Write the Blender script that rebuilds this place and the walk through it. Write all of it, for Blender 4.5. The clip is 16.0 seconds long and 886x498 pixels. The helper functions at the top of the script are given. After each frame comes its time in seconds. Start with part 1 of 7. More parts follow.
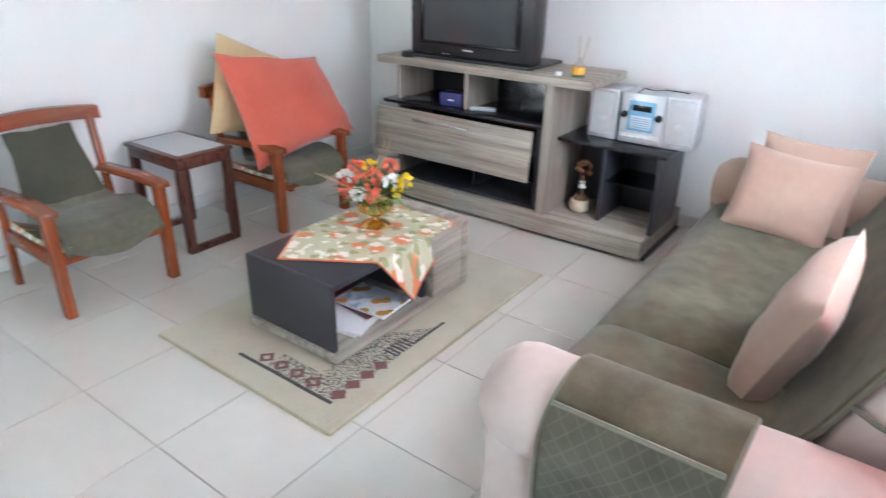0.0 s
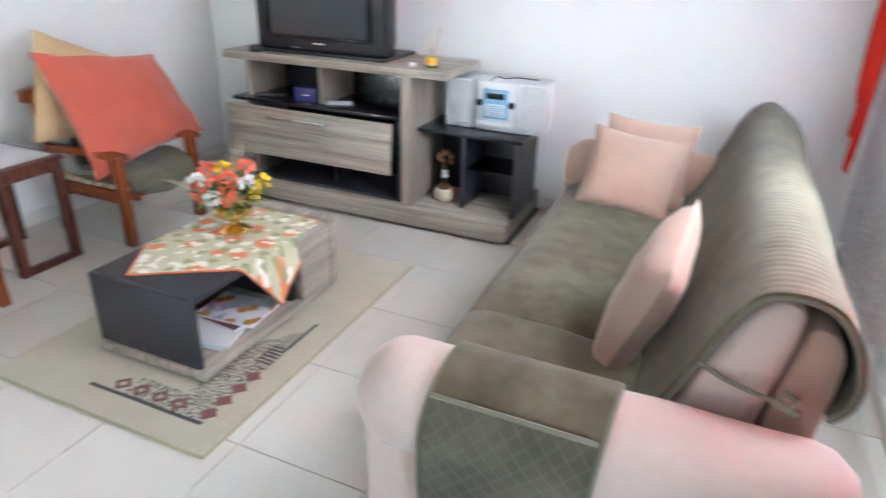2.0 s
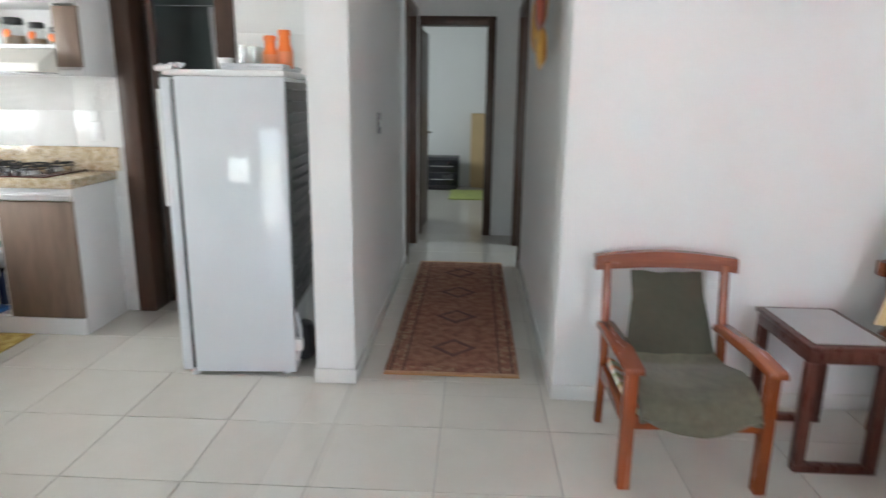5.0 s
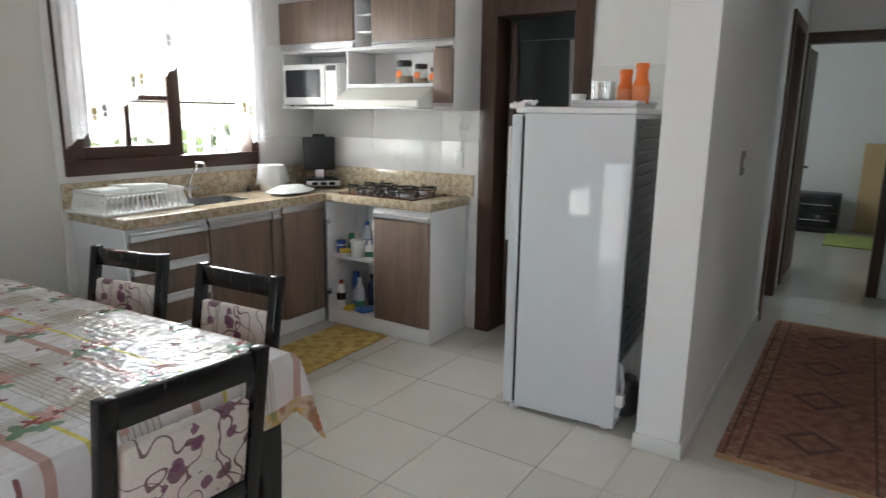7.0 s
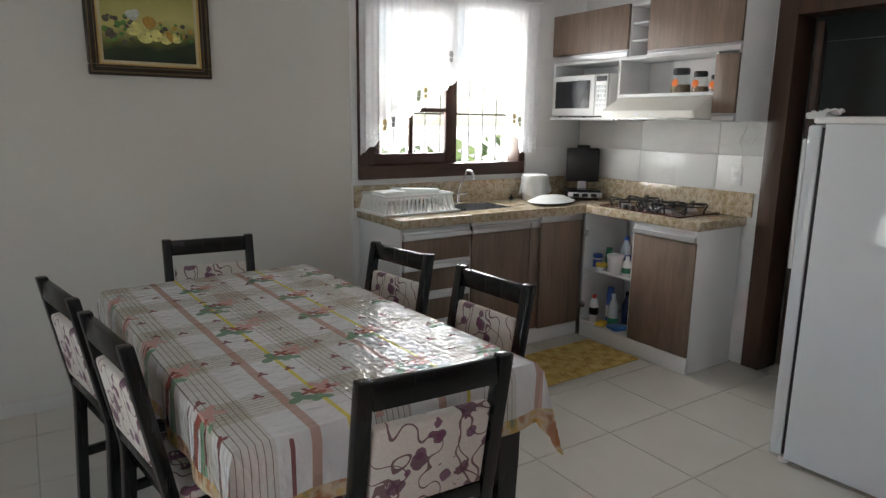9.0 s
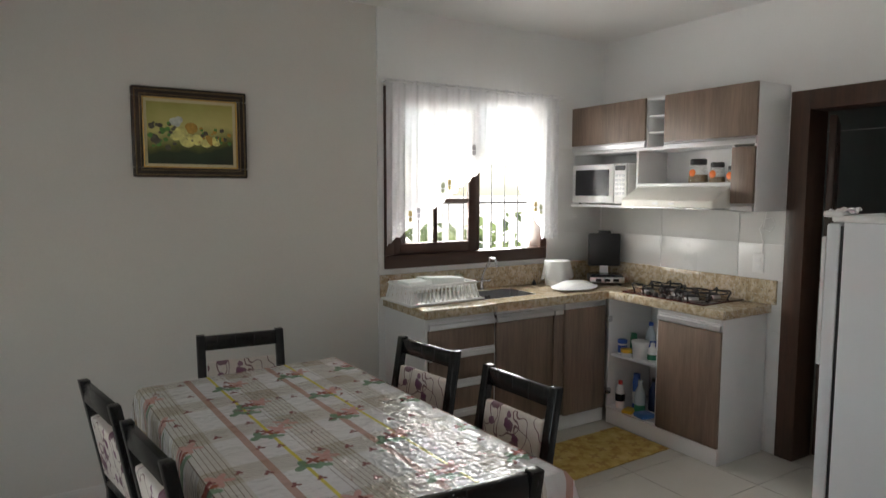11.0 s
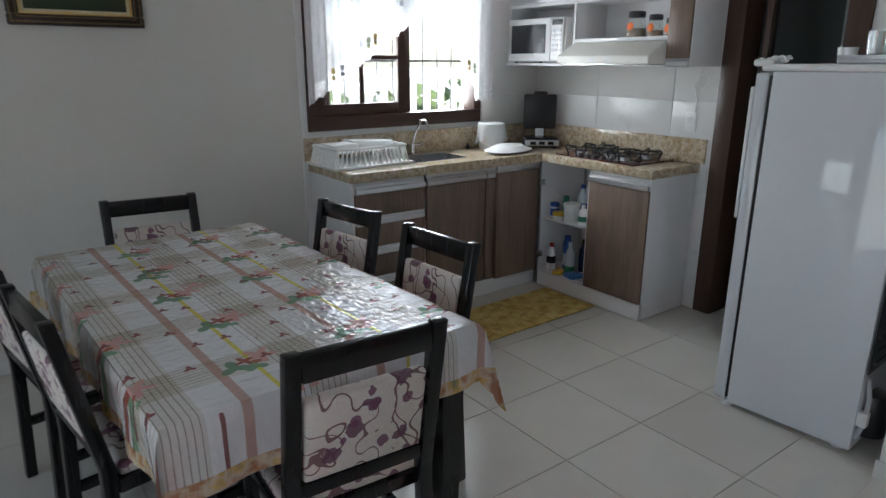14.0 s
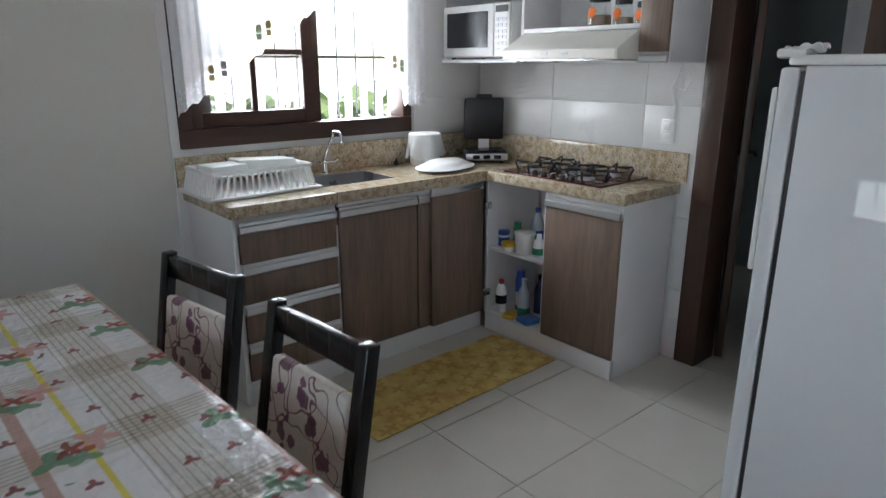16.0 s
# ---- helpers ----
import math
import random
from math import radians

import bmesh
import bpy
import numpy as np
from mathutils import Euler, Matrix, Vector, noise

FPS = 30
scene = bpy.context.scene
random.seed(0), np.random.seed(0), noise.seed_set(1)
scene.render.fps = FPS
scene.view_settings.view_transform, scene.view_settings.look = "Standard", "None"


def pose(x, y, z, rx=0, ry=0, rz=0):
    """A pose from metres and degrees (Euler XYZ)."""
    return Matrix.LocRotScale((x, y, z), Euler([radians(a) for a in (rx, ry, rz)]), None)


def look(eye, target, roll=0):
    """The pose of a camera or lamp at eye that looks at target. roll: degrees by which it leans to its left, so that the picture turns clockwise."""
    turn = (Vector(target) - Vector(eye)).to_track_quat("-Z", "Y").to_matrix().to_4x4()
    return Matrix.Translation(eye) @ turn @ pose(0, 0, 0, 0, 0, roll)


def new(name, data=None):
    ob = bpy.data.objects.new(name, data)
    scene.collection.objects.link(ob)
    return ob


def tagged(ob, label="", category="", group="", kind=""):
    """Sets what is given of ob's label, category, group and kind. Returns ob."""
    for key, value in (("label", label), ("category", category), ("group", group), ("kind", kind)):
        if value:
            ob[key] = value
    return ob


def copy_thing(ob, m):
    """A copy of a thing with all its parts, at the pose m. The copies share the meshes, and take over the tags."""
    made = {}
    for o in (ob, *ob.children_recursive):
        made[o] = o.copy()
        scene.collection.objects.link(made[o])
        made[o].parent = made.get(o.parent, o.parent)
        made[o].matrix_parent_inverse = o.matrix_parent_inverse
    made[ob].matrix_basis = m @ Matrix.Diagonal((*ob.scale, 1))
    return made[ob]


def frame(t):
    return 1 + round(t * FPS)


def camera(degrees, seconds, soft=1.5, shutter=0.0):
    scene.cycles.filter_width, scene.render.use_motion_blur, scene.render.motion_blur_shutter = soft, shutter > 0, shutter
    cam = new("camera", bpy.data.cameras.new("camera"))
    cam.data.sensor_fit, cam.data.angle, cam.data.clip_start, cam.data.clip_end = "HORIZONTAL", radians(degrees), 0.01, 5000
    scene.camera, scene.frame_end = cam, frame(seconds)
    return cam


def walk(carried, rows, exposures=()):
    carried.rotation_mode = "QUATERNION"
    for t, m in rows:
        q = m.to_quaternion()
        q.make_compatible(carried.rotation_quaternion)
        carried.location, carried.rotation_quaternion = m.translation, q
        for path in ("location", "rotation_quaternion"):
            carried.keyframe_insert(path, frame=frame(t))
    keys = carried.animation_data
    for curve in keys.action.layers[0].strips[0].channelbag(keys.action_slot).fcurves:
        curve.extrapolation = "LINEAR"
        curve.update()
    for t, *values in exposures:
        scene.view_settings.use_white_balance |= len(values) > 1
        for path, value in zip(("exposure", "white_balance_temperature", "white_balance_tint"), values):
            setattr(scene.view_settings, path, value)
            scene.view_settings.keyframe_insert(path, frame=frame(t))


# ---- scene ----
cam = camera(69.7, 16.0, soft=1.3, shutter=0.4)
PATH = [
    (0, (0.796, 1.211, 1.436), (-0.263, 2.684, 0.595), 1.2),
    (0.5, (0.803, 1.258, 1.418), (0.041, 2.89, 0.549), 2.2),
    (1, (0.799, 1.25, 1.419), (0.384, 3.007, 0.559), 3.1),
    (1.5, (0.802, 1.184, 1.444), (0.51, 2.971, 0.594), 4.5),
    (2, (0.794, 1.243, 1.429), (0.086, 2.908, 0.578), 1.7),
    (2.5, (0.74, 1.339, 1.398), (-0.395, 2.783, 0.606), 1.5),
    (3, (0.698, 1.413, 1.382), (-0.763, 2.559, 0.64), 0.8),
    (3.5, (0.606, 1.488, 1.375), (-1.084, 2.356, 0.75), -0.9),
    (4, (0.49, 1.535, 1.365), (-1.348, 2.12, 0.835), -0.2),
    (4.5, (0.372, 1.557, 1.395), (-1.531, 1.889, 0.876), -0.8),
    (5, (0.256, 1.61, 1.379), (-1.687, 1.519, 0.916), 0.8),
    (7.5, (0.028, 1.555, 1.462), (-1.473, 0.301, 1.044), 0.2),
    (8, (0.021, 1.559, 1.455), (-1.281, 0.102, 1.032), 0.1),
    (8.5, (-0.002, 1.544, 1.445), (-1.121, -0.058, 1.019), 0.0),
    (11, (0.053, 1.577, 1.582), (-0.987, -0.121, 1.401), 0.1),
    (11.5, (0.058, 1.582, 1.628), (-0.991, -0.121, 1.594), -0.2),
    (12, (0.056, 1.583, 1.638), (-1.009, -0.107, 1.727), 0.3),
    (12.5, (0.042, 1.576, 1.588), (-1.043, -0.102, 1.501), 0.5),
    (13, (0.019, 1.591, 1.565), (-1.093, -0.05, 1.301), 0.4),
    (13.5, (-0.022, 1.626, 1.525), (-1.134, 0.022, 1.091), 0.3),
    (14, (-0.102, 1.558, 1.491), (-1.234, 0.008, 0.928), 0.1),
    (14.5, (-0.243, 1.358, 1.473), (-1.432, -0.129, 0.861), 0.2),
    (15, (-0.365, 1.211, 1.464), (-1.621, -0.22, 0.85), -0.0),
    (15.5, (-0.573, 1.077, 1.455), (-1.825, -0.36, 0.848), -0.0),
    (16, (-0.74, 0.968, 1.463), (-1.985, -0.494, 0.905), 0.0),
]
EXPOSURES = [
    (0.0, 2.92, 6200, 5),
    (1.0, 2.97, 6250, 6),
    (1.5, 2.93, 6250, 6),
    (2.5, 2.92, 6350, 5),
    (3.0, 3.03, 6300, 4),
    (3.5, 2.99, 6300, 4),
    (4.0, 2.8, 6350, 5),
    (4.5, 2.78, 6450, 6),
    (5.0, 2.48, 6700, 7),
    (7.5, 1.7, 6850, 7),
    (8.0, 1.55, 6850, 7),
    (8.5, 1.4, 6900, 8),
    (11.0, 1.22, 7300, 9),
    (12.5, 1.14, 7150, 8),
    (14.0, 1.18, 6300, 7),
    (16.0, 1.4, 6300, 8),
]
walk(cam, [(t, look(eye, target, roll)) for t, eye, target, roll in PATH], EXPOSURES)

# ---- world, sun, large lights ----
world = bpy.data.worlds.new("world")
scene.world = world
world.use_nodes = True
wn = world.node_tree.nodes
sky = wn.new("ShaderNodeTexSky")
sky.sky_type, sky.sun_disc = "NISHITA", False
sky.sun_elevation, sky.sun_rotation = radians(52), radians(20)
wn["Background"].inputs[1].default_value = 0.15
world.node_tree.links.new(sky.outputs[0], wn["Background"].inputs[0])
sun = new("sun", bpy.data.lights.new("sun", "SUN"))
sun.data.energy, sun.data.angle, sun.data.color = 4.0, radians(0.5), (1.0, 0.96, 0.9)
sun.matrix_basis = look((3.0, 8.0, 11.0), (0, 0, 0))


def sky_window(name, m, w, h, watts, color=(0.9, 0.95, 1.0)):
    """The sky's light in an opening: an area lamp that fills it."""
    lamp = new(name, bpy.data.lights.new(name, "AREA"))
    lamp.data.shape, lamp.data.size, lamp.data.size_y = "RECTANGLE", w, h
    lamp.data.energy, lamp.data.color = watts, color
    lamp.matrix_basis = m
    return lamp


COOL = (0.80, 0.91, 1.0)
sky_window("daylight_living_window", look((1.60, 2.85, 1.57), (0, 2.85, 0.87)), 0.86, 1.06, 28.5, COOL)
# added light from an assumed doorway that stays out of view
sky_window("added_doorway_light", look((1.60, 1.0, 1.06), (0, 1.0, 1.0)), 0.84, 2.0, 2.4, COOL)
sky_window("daylight_dining_window", look((1.62, -0.33, 1.20), (0, -0.33, 1.15)), 0.88, 0.58, 2.4, COOL)
sky_window("daylight_kitchen_window", look((-2.39, -2.24, 1.66), (-2.39, 0, 1.78)), 1.18, 0.96, 25, (0.92, 0.96, 1.0))
# no bedroom window is seen or built; this lamp is added to brighten it
sky_window("bedroom_fill_light", look((-8.2, -0.55, 1.5), (-8.2, 2, 1.2)), 1.2, 1.0, 5, COOL)
sky_window("daylight_side_room", look((-5.35, 3.85, 1.5), (-5.35, 1, 0.8)), 1.0, 1.0, 5, COOL)

# ---- small tools ----


def thing(name, m=None, label="", category="", group="", kind=""):
    ob = new(name)
    ob.empty_display_size = 0.05
    ob.matrix_basis = m if m is not None else Matrix()
    return tagged(ob, label, category, group, kind)


def part(name, bm, material, parent=None, label="", smooth=True, world_space=False):
    """Link a bmesh as one mesh object under a thing or a part."""
    if world_space and parent is not None:
        m, o = Matrix(), parent
        while o is not None:
            m, o = o.matrix_basis @ m, o.parent
        bmesh.ops.transform(bm, matrix=m.inverted(), verts=bm.verts)
    me = bpy.data.meshes.new(name)
    bm.to_mesh(me)
    bm.free()
    if smooth:
        me.polygons.foreach_set("use_smooth", [True] * len(me.polygons))
        me.set_sharp_from_angle(angle=radians(38))
    me.materials.append(material)
    ob = new(name, me)
    ob.parent = parent
    if label:
        ob["label"] = label
    return ob


def solo(name, bm, material, label, category, group="", kind="", smooth=True):
    return tagged(part(name, bm, material, None, "", smooth), label, category, group, kind)


def B():
    return bmesh.new()


def bx(bm, x0, x1, y0, y1, z0, z1, bev=0.0, m=None, seg=2):
    """A box with rounded edges."""
    x0, x1 = min(x0, x1), max(x0, x1)
    y0, y1 = min(y0, y1), max(y0, y1)
    z0, z1 = min(z0, z1), max(z0, z1)
    vs = [bm.verts.new(p) for p in ((x0, y0, z0), (x1, y0, z0), (x1, y1, z0), (x0, y1, z0), (x0, y0, z1), (x1, y0, z1), (x1, y1, z1), (x0, y1, z1))]
    fs = [bm.faces.new([vs[i] for i in f]) for f in ((3, 2, 1, 0), (4, 5, 6, 7), (0, 1, 5, 4), (1, 2, 6, 5), (2, 3, 7, 6), (3, 0, 4, 7))]
    if bev > 0:
        es = list({e for f in fs for e in f.edges})
        r = bmesh.ops.bevel(bm, geom=es, offset=bev, segments=seg, profile=0.5, affect="EDGES")
        vs = list({v for f in r["faces"] for v in f.verts})
    if m is not None:
        bmesh.ops.transform(bm, matrix=m, verts=vs)
    return bm


def box(*a, **k):
    return bx(B(), *a, **k)


def ring(bm, c, u, v, r, n):
    return [bm.verts.new(c + u * (r * math.cos(2 * math.pi * i / n)) + v * (r * math.sin(2 * math.pi * i / n))) for i in range(n)]


def tube(bm, pts, r, n=8, caps=True):
    """A round bar along a line of points; r one radius or one for each point."""
    pts = [Vector(p) for p in pts]
    rs = r if isinstance(r, (list, tuple)) else [r] * len(pts)
    rings, u = [], None
    for i, p in enumerate(pts):
        d = (pts[min(i + 1, len(pts) - 1)] - pts[max(i - 1, 0)]).normalized()
        if u is None:
            u = d.orthogonal().normalized()
        u = (u - d * u.dot(d)).normalized()
        rings.append(ring(bm, p, u, d.cross(u), rs[i], n))
    for a, b in zip(rings, rings[1:]):
        for i in range(n):
            bm.faces.new((a[i], a[(i + 1) % n], b[(i + 1) % n], b[i]))
    if caps:
        bm.faces.new(rings[0][::-1])
        bm.faces.new(rings[-1])
    return bm


def lathe(bm, prof, c=(0, 0, 0), n=24, m=None):
    """A turned shape: prof is rows of (radius, height)."""
    c, rows = Vector(c), []
    for r, z in prof:
        rows.append(ring(bm, c + Vector((0, 0, z)), Vector((1, 0, 0)), Vector((0, 1, 0)), max(r, 0.0004), n))
    for a, b in zip(rows, rows[1:]):
        for i in range(n):
            bm.faces.new((a[i], a[(i + 1) % n], b[(i + 1) % n], b[i]))
    bm.faces.new(rows[0][::-1])
    bm.faces.new(rows[-1])
    if m is not None:
        bmesh.ops.transform(bm, matrix=m, verts=[v for row in rows for v in row])
    return bm


def sheet(bm, f, nu, nv, thick=0.0):
    """A surface f(u, v) -> point, u and v from 0 to 1, with an optional thickness."""
    g = [[bm.verts.new(f(i / nu, j / nv)) for j in range(nv + 1)] for i in range(nu + 1)]
    fs = [bm.faces.new((g[i][j], g[i + 1][j], g[i + 1][j + 1], g[i][j + 1])) for i in range(nu) for j in range(nv)]
    if thick:
        bm.normal_update()
        bmesh.ops.solidify(bm, geom=fs, thickness=thick)
    return bm


def cushion(bm, w, h, t, m=None, n=14, pinch=0.09):
    """A stuffed pillow in the xz plane, w by h by t, with pulled-in sides."""
    vs = []
    for side in (1, -1):
        g = []
        for i in range(n + 1):
            row = []
            for j in range(n + 1):
                a, b = i / n * 2 - 1, j / n * 2 - 1
                fat = max((1 - a ** 4) * (1 - b ** 4), 0) ** 0.55
                x = a * w / 2 * (1 - pinch * (1 - b * b) ** 1)
                z = b * h / 2 * (1 - pinch * (1 - a * a) ** 1)
                wob = noise.noise(Vector((a * 1.7 + w * 9, b * 1.7, side * 3 + h * 5))) * 0.14
                row.append(bm.verts.new((x, side * t / 2 * fat * (1 + wob), z)))
            g.append(row)
        for i in range(n):
            for j in range(n):
                q = (g[i][j], g[i + 1][j], g[i + 1][j + 1], g[i][j + 1])
                bm.faces.new(q if side < 0 else q[::-1])
        vs += [v for row in g for v in row]
    bmesh.ops.remove_doubles(bm, verts=vs, dist=0.0006)
    if m is not None:
        bmesh.ops.transform(bm, matrix=m, verts=[v for v in vs if v.is_valid])
    return bm


def extrude_poly(bm, pts, axis, a, b, bev=0.0):
    """A flat outline (pairs) drawn out along an axis from a to b."""
    place = {"x": lambda p, q: (q, p[0], p[1]), "y": lambda p, q: (p[0], q, p[1]), "z": lambda p, q: (p[0], p[1], q)}[axis]
    lo, hi = [bm.verts.new(place(p, a)) for p in pts], [bm.verts.new(place(p, b)) for p in pts]
    n = len(pts)
    fs = [bm.faces.new(lo), bm.faces.new(hi[::-1])] + [bm.faces.new((lo[i], hi[i], hi[(i + 1) % n], lo[(i + 1) % n])) for i in range(n)]
    bmesh.ops.recalc_face_normals(bm, faces=fs)
    if bev:
        bmesh.ops.bevel(bm, geom=list({e for f in fs for e in f.edges}), offset=bev, segments=2, profile=0.5, affect="EDGES")
    return bm


# ---- materials ----


class S:
    """A socket of a node tree with arithmetic, to write patterns as sums."""

    def __init__(self, nt, s):
        self.nt, self.s = nt, s

    def op(self, kind, *others):
        n = self.nt.nodes.new("ShaderNodeMath")
        n.operation = kind
        for i, v in enumerate((self, *others)):
            if isinstance(v, S):
                self.nt.links.new(v.s, n.inputs[i])
            else:
                n.inputs[i].default_value = v
        return S(self.nt, n.outputs[0])

    def __add__(self, o): return self.op("ADD", o)
    def __sub__(self, o): return self.op("SUBTRACT", o)
    def __mul__(self, o): return self.op("MULTIPLY", o)
    def lt(self, v): return self.op("LESS_THAN", v)
    def gt(self, v): return self.op("GREATER_THAN", v)
    def mod(self, v): return self.op("FLOORED_MODULO", v)
    def abs(self): return self.op("ABSOLUTE")
    def sin(self): return self.op("SINE")
    def both(self, o): return self.op("MINIMUM", o)
    def either(self, o): return self.op("MAXIMUM", o)

    def near(self, c, w):
        """1 within w of c."""
        return (self - c).abs().lt(w)


class Mat:
    def __init__(self, name, rough=0.5, metal=0.0):
        self.m = bpy.data.materials.new(name)
        self.m.use_nodes = True
        self.nt = self.m.node_tree
        self.b = self.nt.nodes["Principled BSDF"]
        self.b.inputs["Roughness"].default_value, self.b.inputs["Metallic"].default_value = rough, metal
        self.tc = self.nt.nodes.new("ShaderNodeTexCoord")
        sep = self.nt.nodes.new("ShaderNodeSeparateXYZ")
        self.link(self.tc.outputs["Object"], sep.inputs[0])
        self.x, self.y, self.z = (S(self.nt, o) for o in sep.outputs)

    def link(self, a, b):
        self.nt.links.new(a.s if isinstance(a, S) else a, b)

    def vec(self, sx=1, sy=1, sz=1):
        n = self.nt.nodes.new("ShaderNodeMapping")
        n.inputs["Scale"].default_value = (sx, sy, sz)
        self.link(self.tc.outputs["Object"], n.inputs[0])
        return n.outputs[0]

    def noise(self, scale, detail=3, stretch=(1, 1, 1), rough=0.55):
        n = self.nt.nodes.new("ShaderNodeTexNoise")
        n.inputs["Scale"].default_value, n.inputs["Detail"].default_value, n.inputs["Roughness"].default_value = scale, detail, rough
        self.link(self.vec(*stretch), n.inputs["Vector"])
        return S(self.nt, n.outputs["Fac"])

    def voronoi(self, scale, stretch=(1, 1, 1), feature="F1", rand=1.0):
        n = self.nt.nodes.new("ShaderNodeTexVoronoi")
        n.feature = feature
        n.inputs["Scale"].default_value, n.inputs["Randomness"].default_value = scale, rand
        self.link(self.vec(*stretch), n.inputs["Vector"])
        return n

    def ramp(self, fac, stops):
        n = self.nt.nodes.new("ShaderNodeValToRGB")
        el = n.color_ramp.elements
        while len(el) < len(stops):
            el.new(0.5)
        for e, (p, c) in zip(el, stops):
            e.position, e.color = p, (*c, 1)
        self.link(fac, n.inputs[0])
        return n.outputs[0]

    def mix(self, fac, a, b):
        n = self.nt.nodes.new("ShaderNodeMix")
        n.data_type = "RGBA"
        for v, i in ((fac, 0), (a, 6), (b, 7)):
            if isinstance(v, S):
                self.link(v, n.inputs[i])
            elif isinstance(v, (int, float)):
                n.inputs[i].default_value = v
            elif isinstance(v, tuple):
                n.inputs[i].default_value = (*v, 1)
            else:
                self.link(v, n.inputs[i])
        return n.outputs[2]

    def color(self, c):
        if isinstance(c, tuple):
            self.b.inputs["Base Color"].default_value = (*c, 1)
        else:
            self.link(c, self.b.inputs["Base Color"])
        return self

    def rough(self, fac, a, b):
        n = self.nt.nodes.new("ShaderNodeMapRange")
        n.inputs["To Min"].default_value, n.inputs["To Max"].default_value = a, b
        self.link(fac, n.inputs[0])
        self.link(n.outputs[0], self.b.inputs["Roughness"])
        return self

    def bump(self, h, strength=0.2, dist=0.002):
        n = self.nt.nodes.new("ShaderNodeBump")
        n.inputs["Strength"].default_value, n.inputs["Distance"].default_value = strength, dist
        self.link(h, n.inputs["Height"])
        self.link(n.outputs[0], self.b.inputs["Normal"])
        return self


def k(c, f):
    return tuple(min(v * f, 1) for v in c)


def plain(name, c, rough=0.5, metal=0.0, var=0.08, scale=6.0, fine=60.0, bump=0.08, dist=0.001, spread=0.06):
    """Paint, plastic or metal: a colour with soft blotches, fine grain and uneven gloss."""
    a = Mat(name, rough, metal)
    big, small = a.noise(scale, 3), a.noise(fine, 4)
    f = big * 0.65 + small * 0.35
    a.color(a.ramp(f, [(0.3, k(c, 1 - var)), (0.7, k(c, 1 + var))]))
    a.rough(big, max(rough - spread, 0.02), min(rough + spread, 1))
    if bump:
        a.bump(small, bump, dist)
    return a.m


def fabric(name, c, var=0.15, weave=700.0, rough=0.9, sheen=0.3, nap=5.0):
    a = Mat(name, rough)
    big, mid = a.noise(nap, 4), a.noise(35, 4)
    w = a.noise(weave, 2)
    a.color(a.ramp(big * 0.5 + mid * 0.3 + w * 0.2, [(0.3, k(c, 1 - var)), (0.7, k(c, 1 + var))]))
    a.b.inputs["Sheen Weight"].default_value = sheen
    a.bump(w * 0.6 + mid * 0.8, 0.35, 0.002)
    return a.m


def grain(name, dark, light, axis="x", scale=9.0, rough=0.45, stretch=14.0, bands=0.5, fine=1.0):
    """Wood with its grain along an axis."""
    a = Mat(name, rough)
    st = [1.0, 1.0, 1.0]
    st["xyz".index(axis)] = 1.0 / stretch
    g1, g2, big = a.noise(scale, 5, tuple(st), 0.65), a.noise(scale * 7 * fine, 4, tuple(st)), a.noise(2.2, 2)
    f = g1 * (0.45 + bands * 0.3) + g2 * 0.3 + big * 0.15
    a.color(a.ramp(f, [(0.34, dark), (0.5, tuple((p + q) / 2 for p, q in zip(dark, light))), (0.66, light)]))
    a.rough(g2, rough - 0.08, rough + 0.1)
    a.bump(g2, 0.15, 0.001)
    return a.m


M_wall = plain("wall_paint", (0.80, 0.80, 0.79), 0.62, var=0.03, scale=1.6, fine=90, bump=0.12, dist=0.001)
M_wallbeige = plain("warm_grey_wall_paint", (0.68, 0.662, 0.62), 0.62, var=0.04, scale=1.6, fine=90, bump=0.12, dist=0.001)
M_ceil = plain("ceiling_paint", (0.78, 0.775, 0.76), 0.8, var=0.03, scale=1.5, fine=80, bump=0.08)
M_base = plain("skirting_tile", (0.72, 0.71, 0.68), 0.25, var=0.04)
M_grout = plain("grout", (0.41, 0.395, 0.365), 0.9, var=0.15, fine=200)
M_white = plain("white_laminate", (0.80, 0.80, 0.80), 0.32, var=0.03, bump=0.03)
M_plast = plain("white_plastic", (0.82, 0.82, 0.81), 0.3, var=0.03, bump=0.02)
M_black = plain("black_plastic", (0.018, 0.018, 0.02), 0.35, var=0.25, bump=0.05)
M_dark = plain("black_lacquer", (0.013, 0.013, 0.018), 0.22, var=0.3, scale=3, bump=0.05)
M_cab_dark = plain("charcoal_laminate", (0.028, 0.028, 0.036), 0.4, var=0.15, bump=0.1)
M_alu = plain("brushed_aluminium", (0.72, 0.72, 0.73), 0.32, 1.0, var=0.06, fine=200)
M_chrome = plain("chrome", (0.8, 0.8, 0.82), 0.1, 1.0, var=0.03, bump=0)
M_steel = plain("stainless_steel", (0.55, 0.55, 0.56), 0.28, 1.0, var=0.08, fine=150)
M_brass = plain("polished_brass", (0.78, 0.52, 0.18), 0.16, 1.0, var=0.1, bump=0.03)
M_brownw = grain("brown_laminate", (0.125, 0.085, 0.062), (0.27, 0.19, 0.145), "z", 11, 0.4, 12)
M_stripe = grain("grey_striped_wood_laminate", (0.115, 0.10, 0.083), (0.43, 0.38, 0.32), "x", 26, 0.42, 30, 0.7)
M_stripe_y = grain("grey_striped_wood_lengthwise", (0.115, 0.10, 0.083), (0.43, 0.38, 0.32), "y", 26, 0.42, 30, 0.7)
M_stripe_z = grain("grey_striped_wood_upright", (0.17, 0.145, 0.12), (0.40, 0.35, 0.30), "z", 22, 0.42, 26, 0.6)
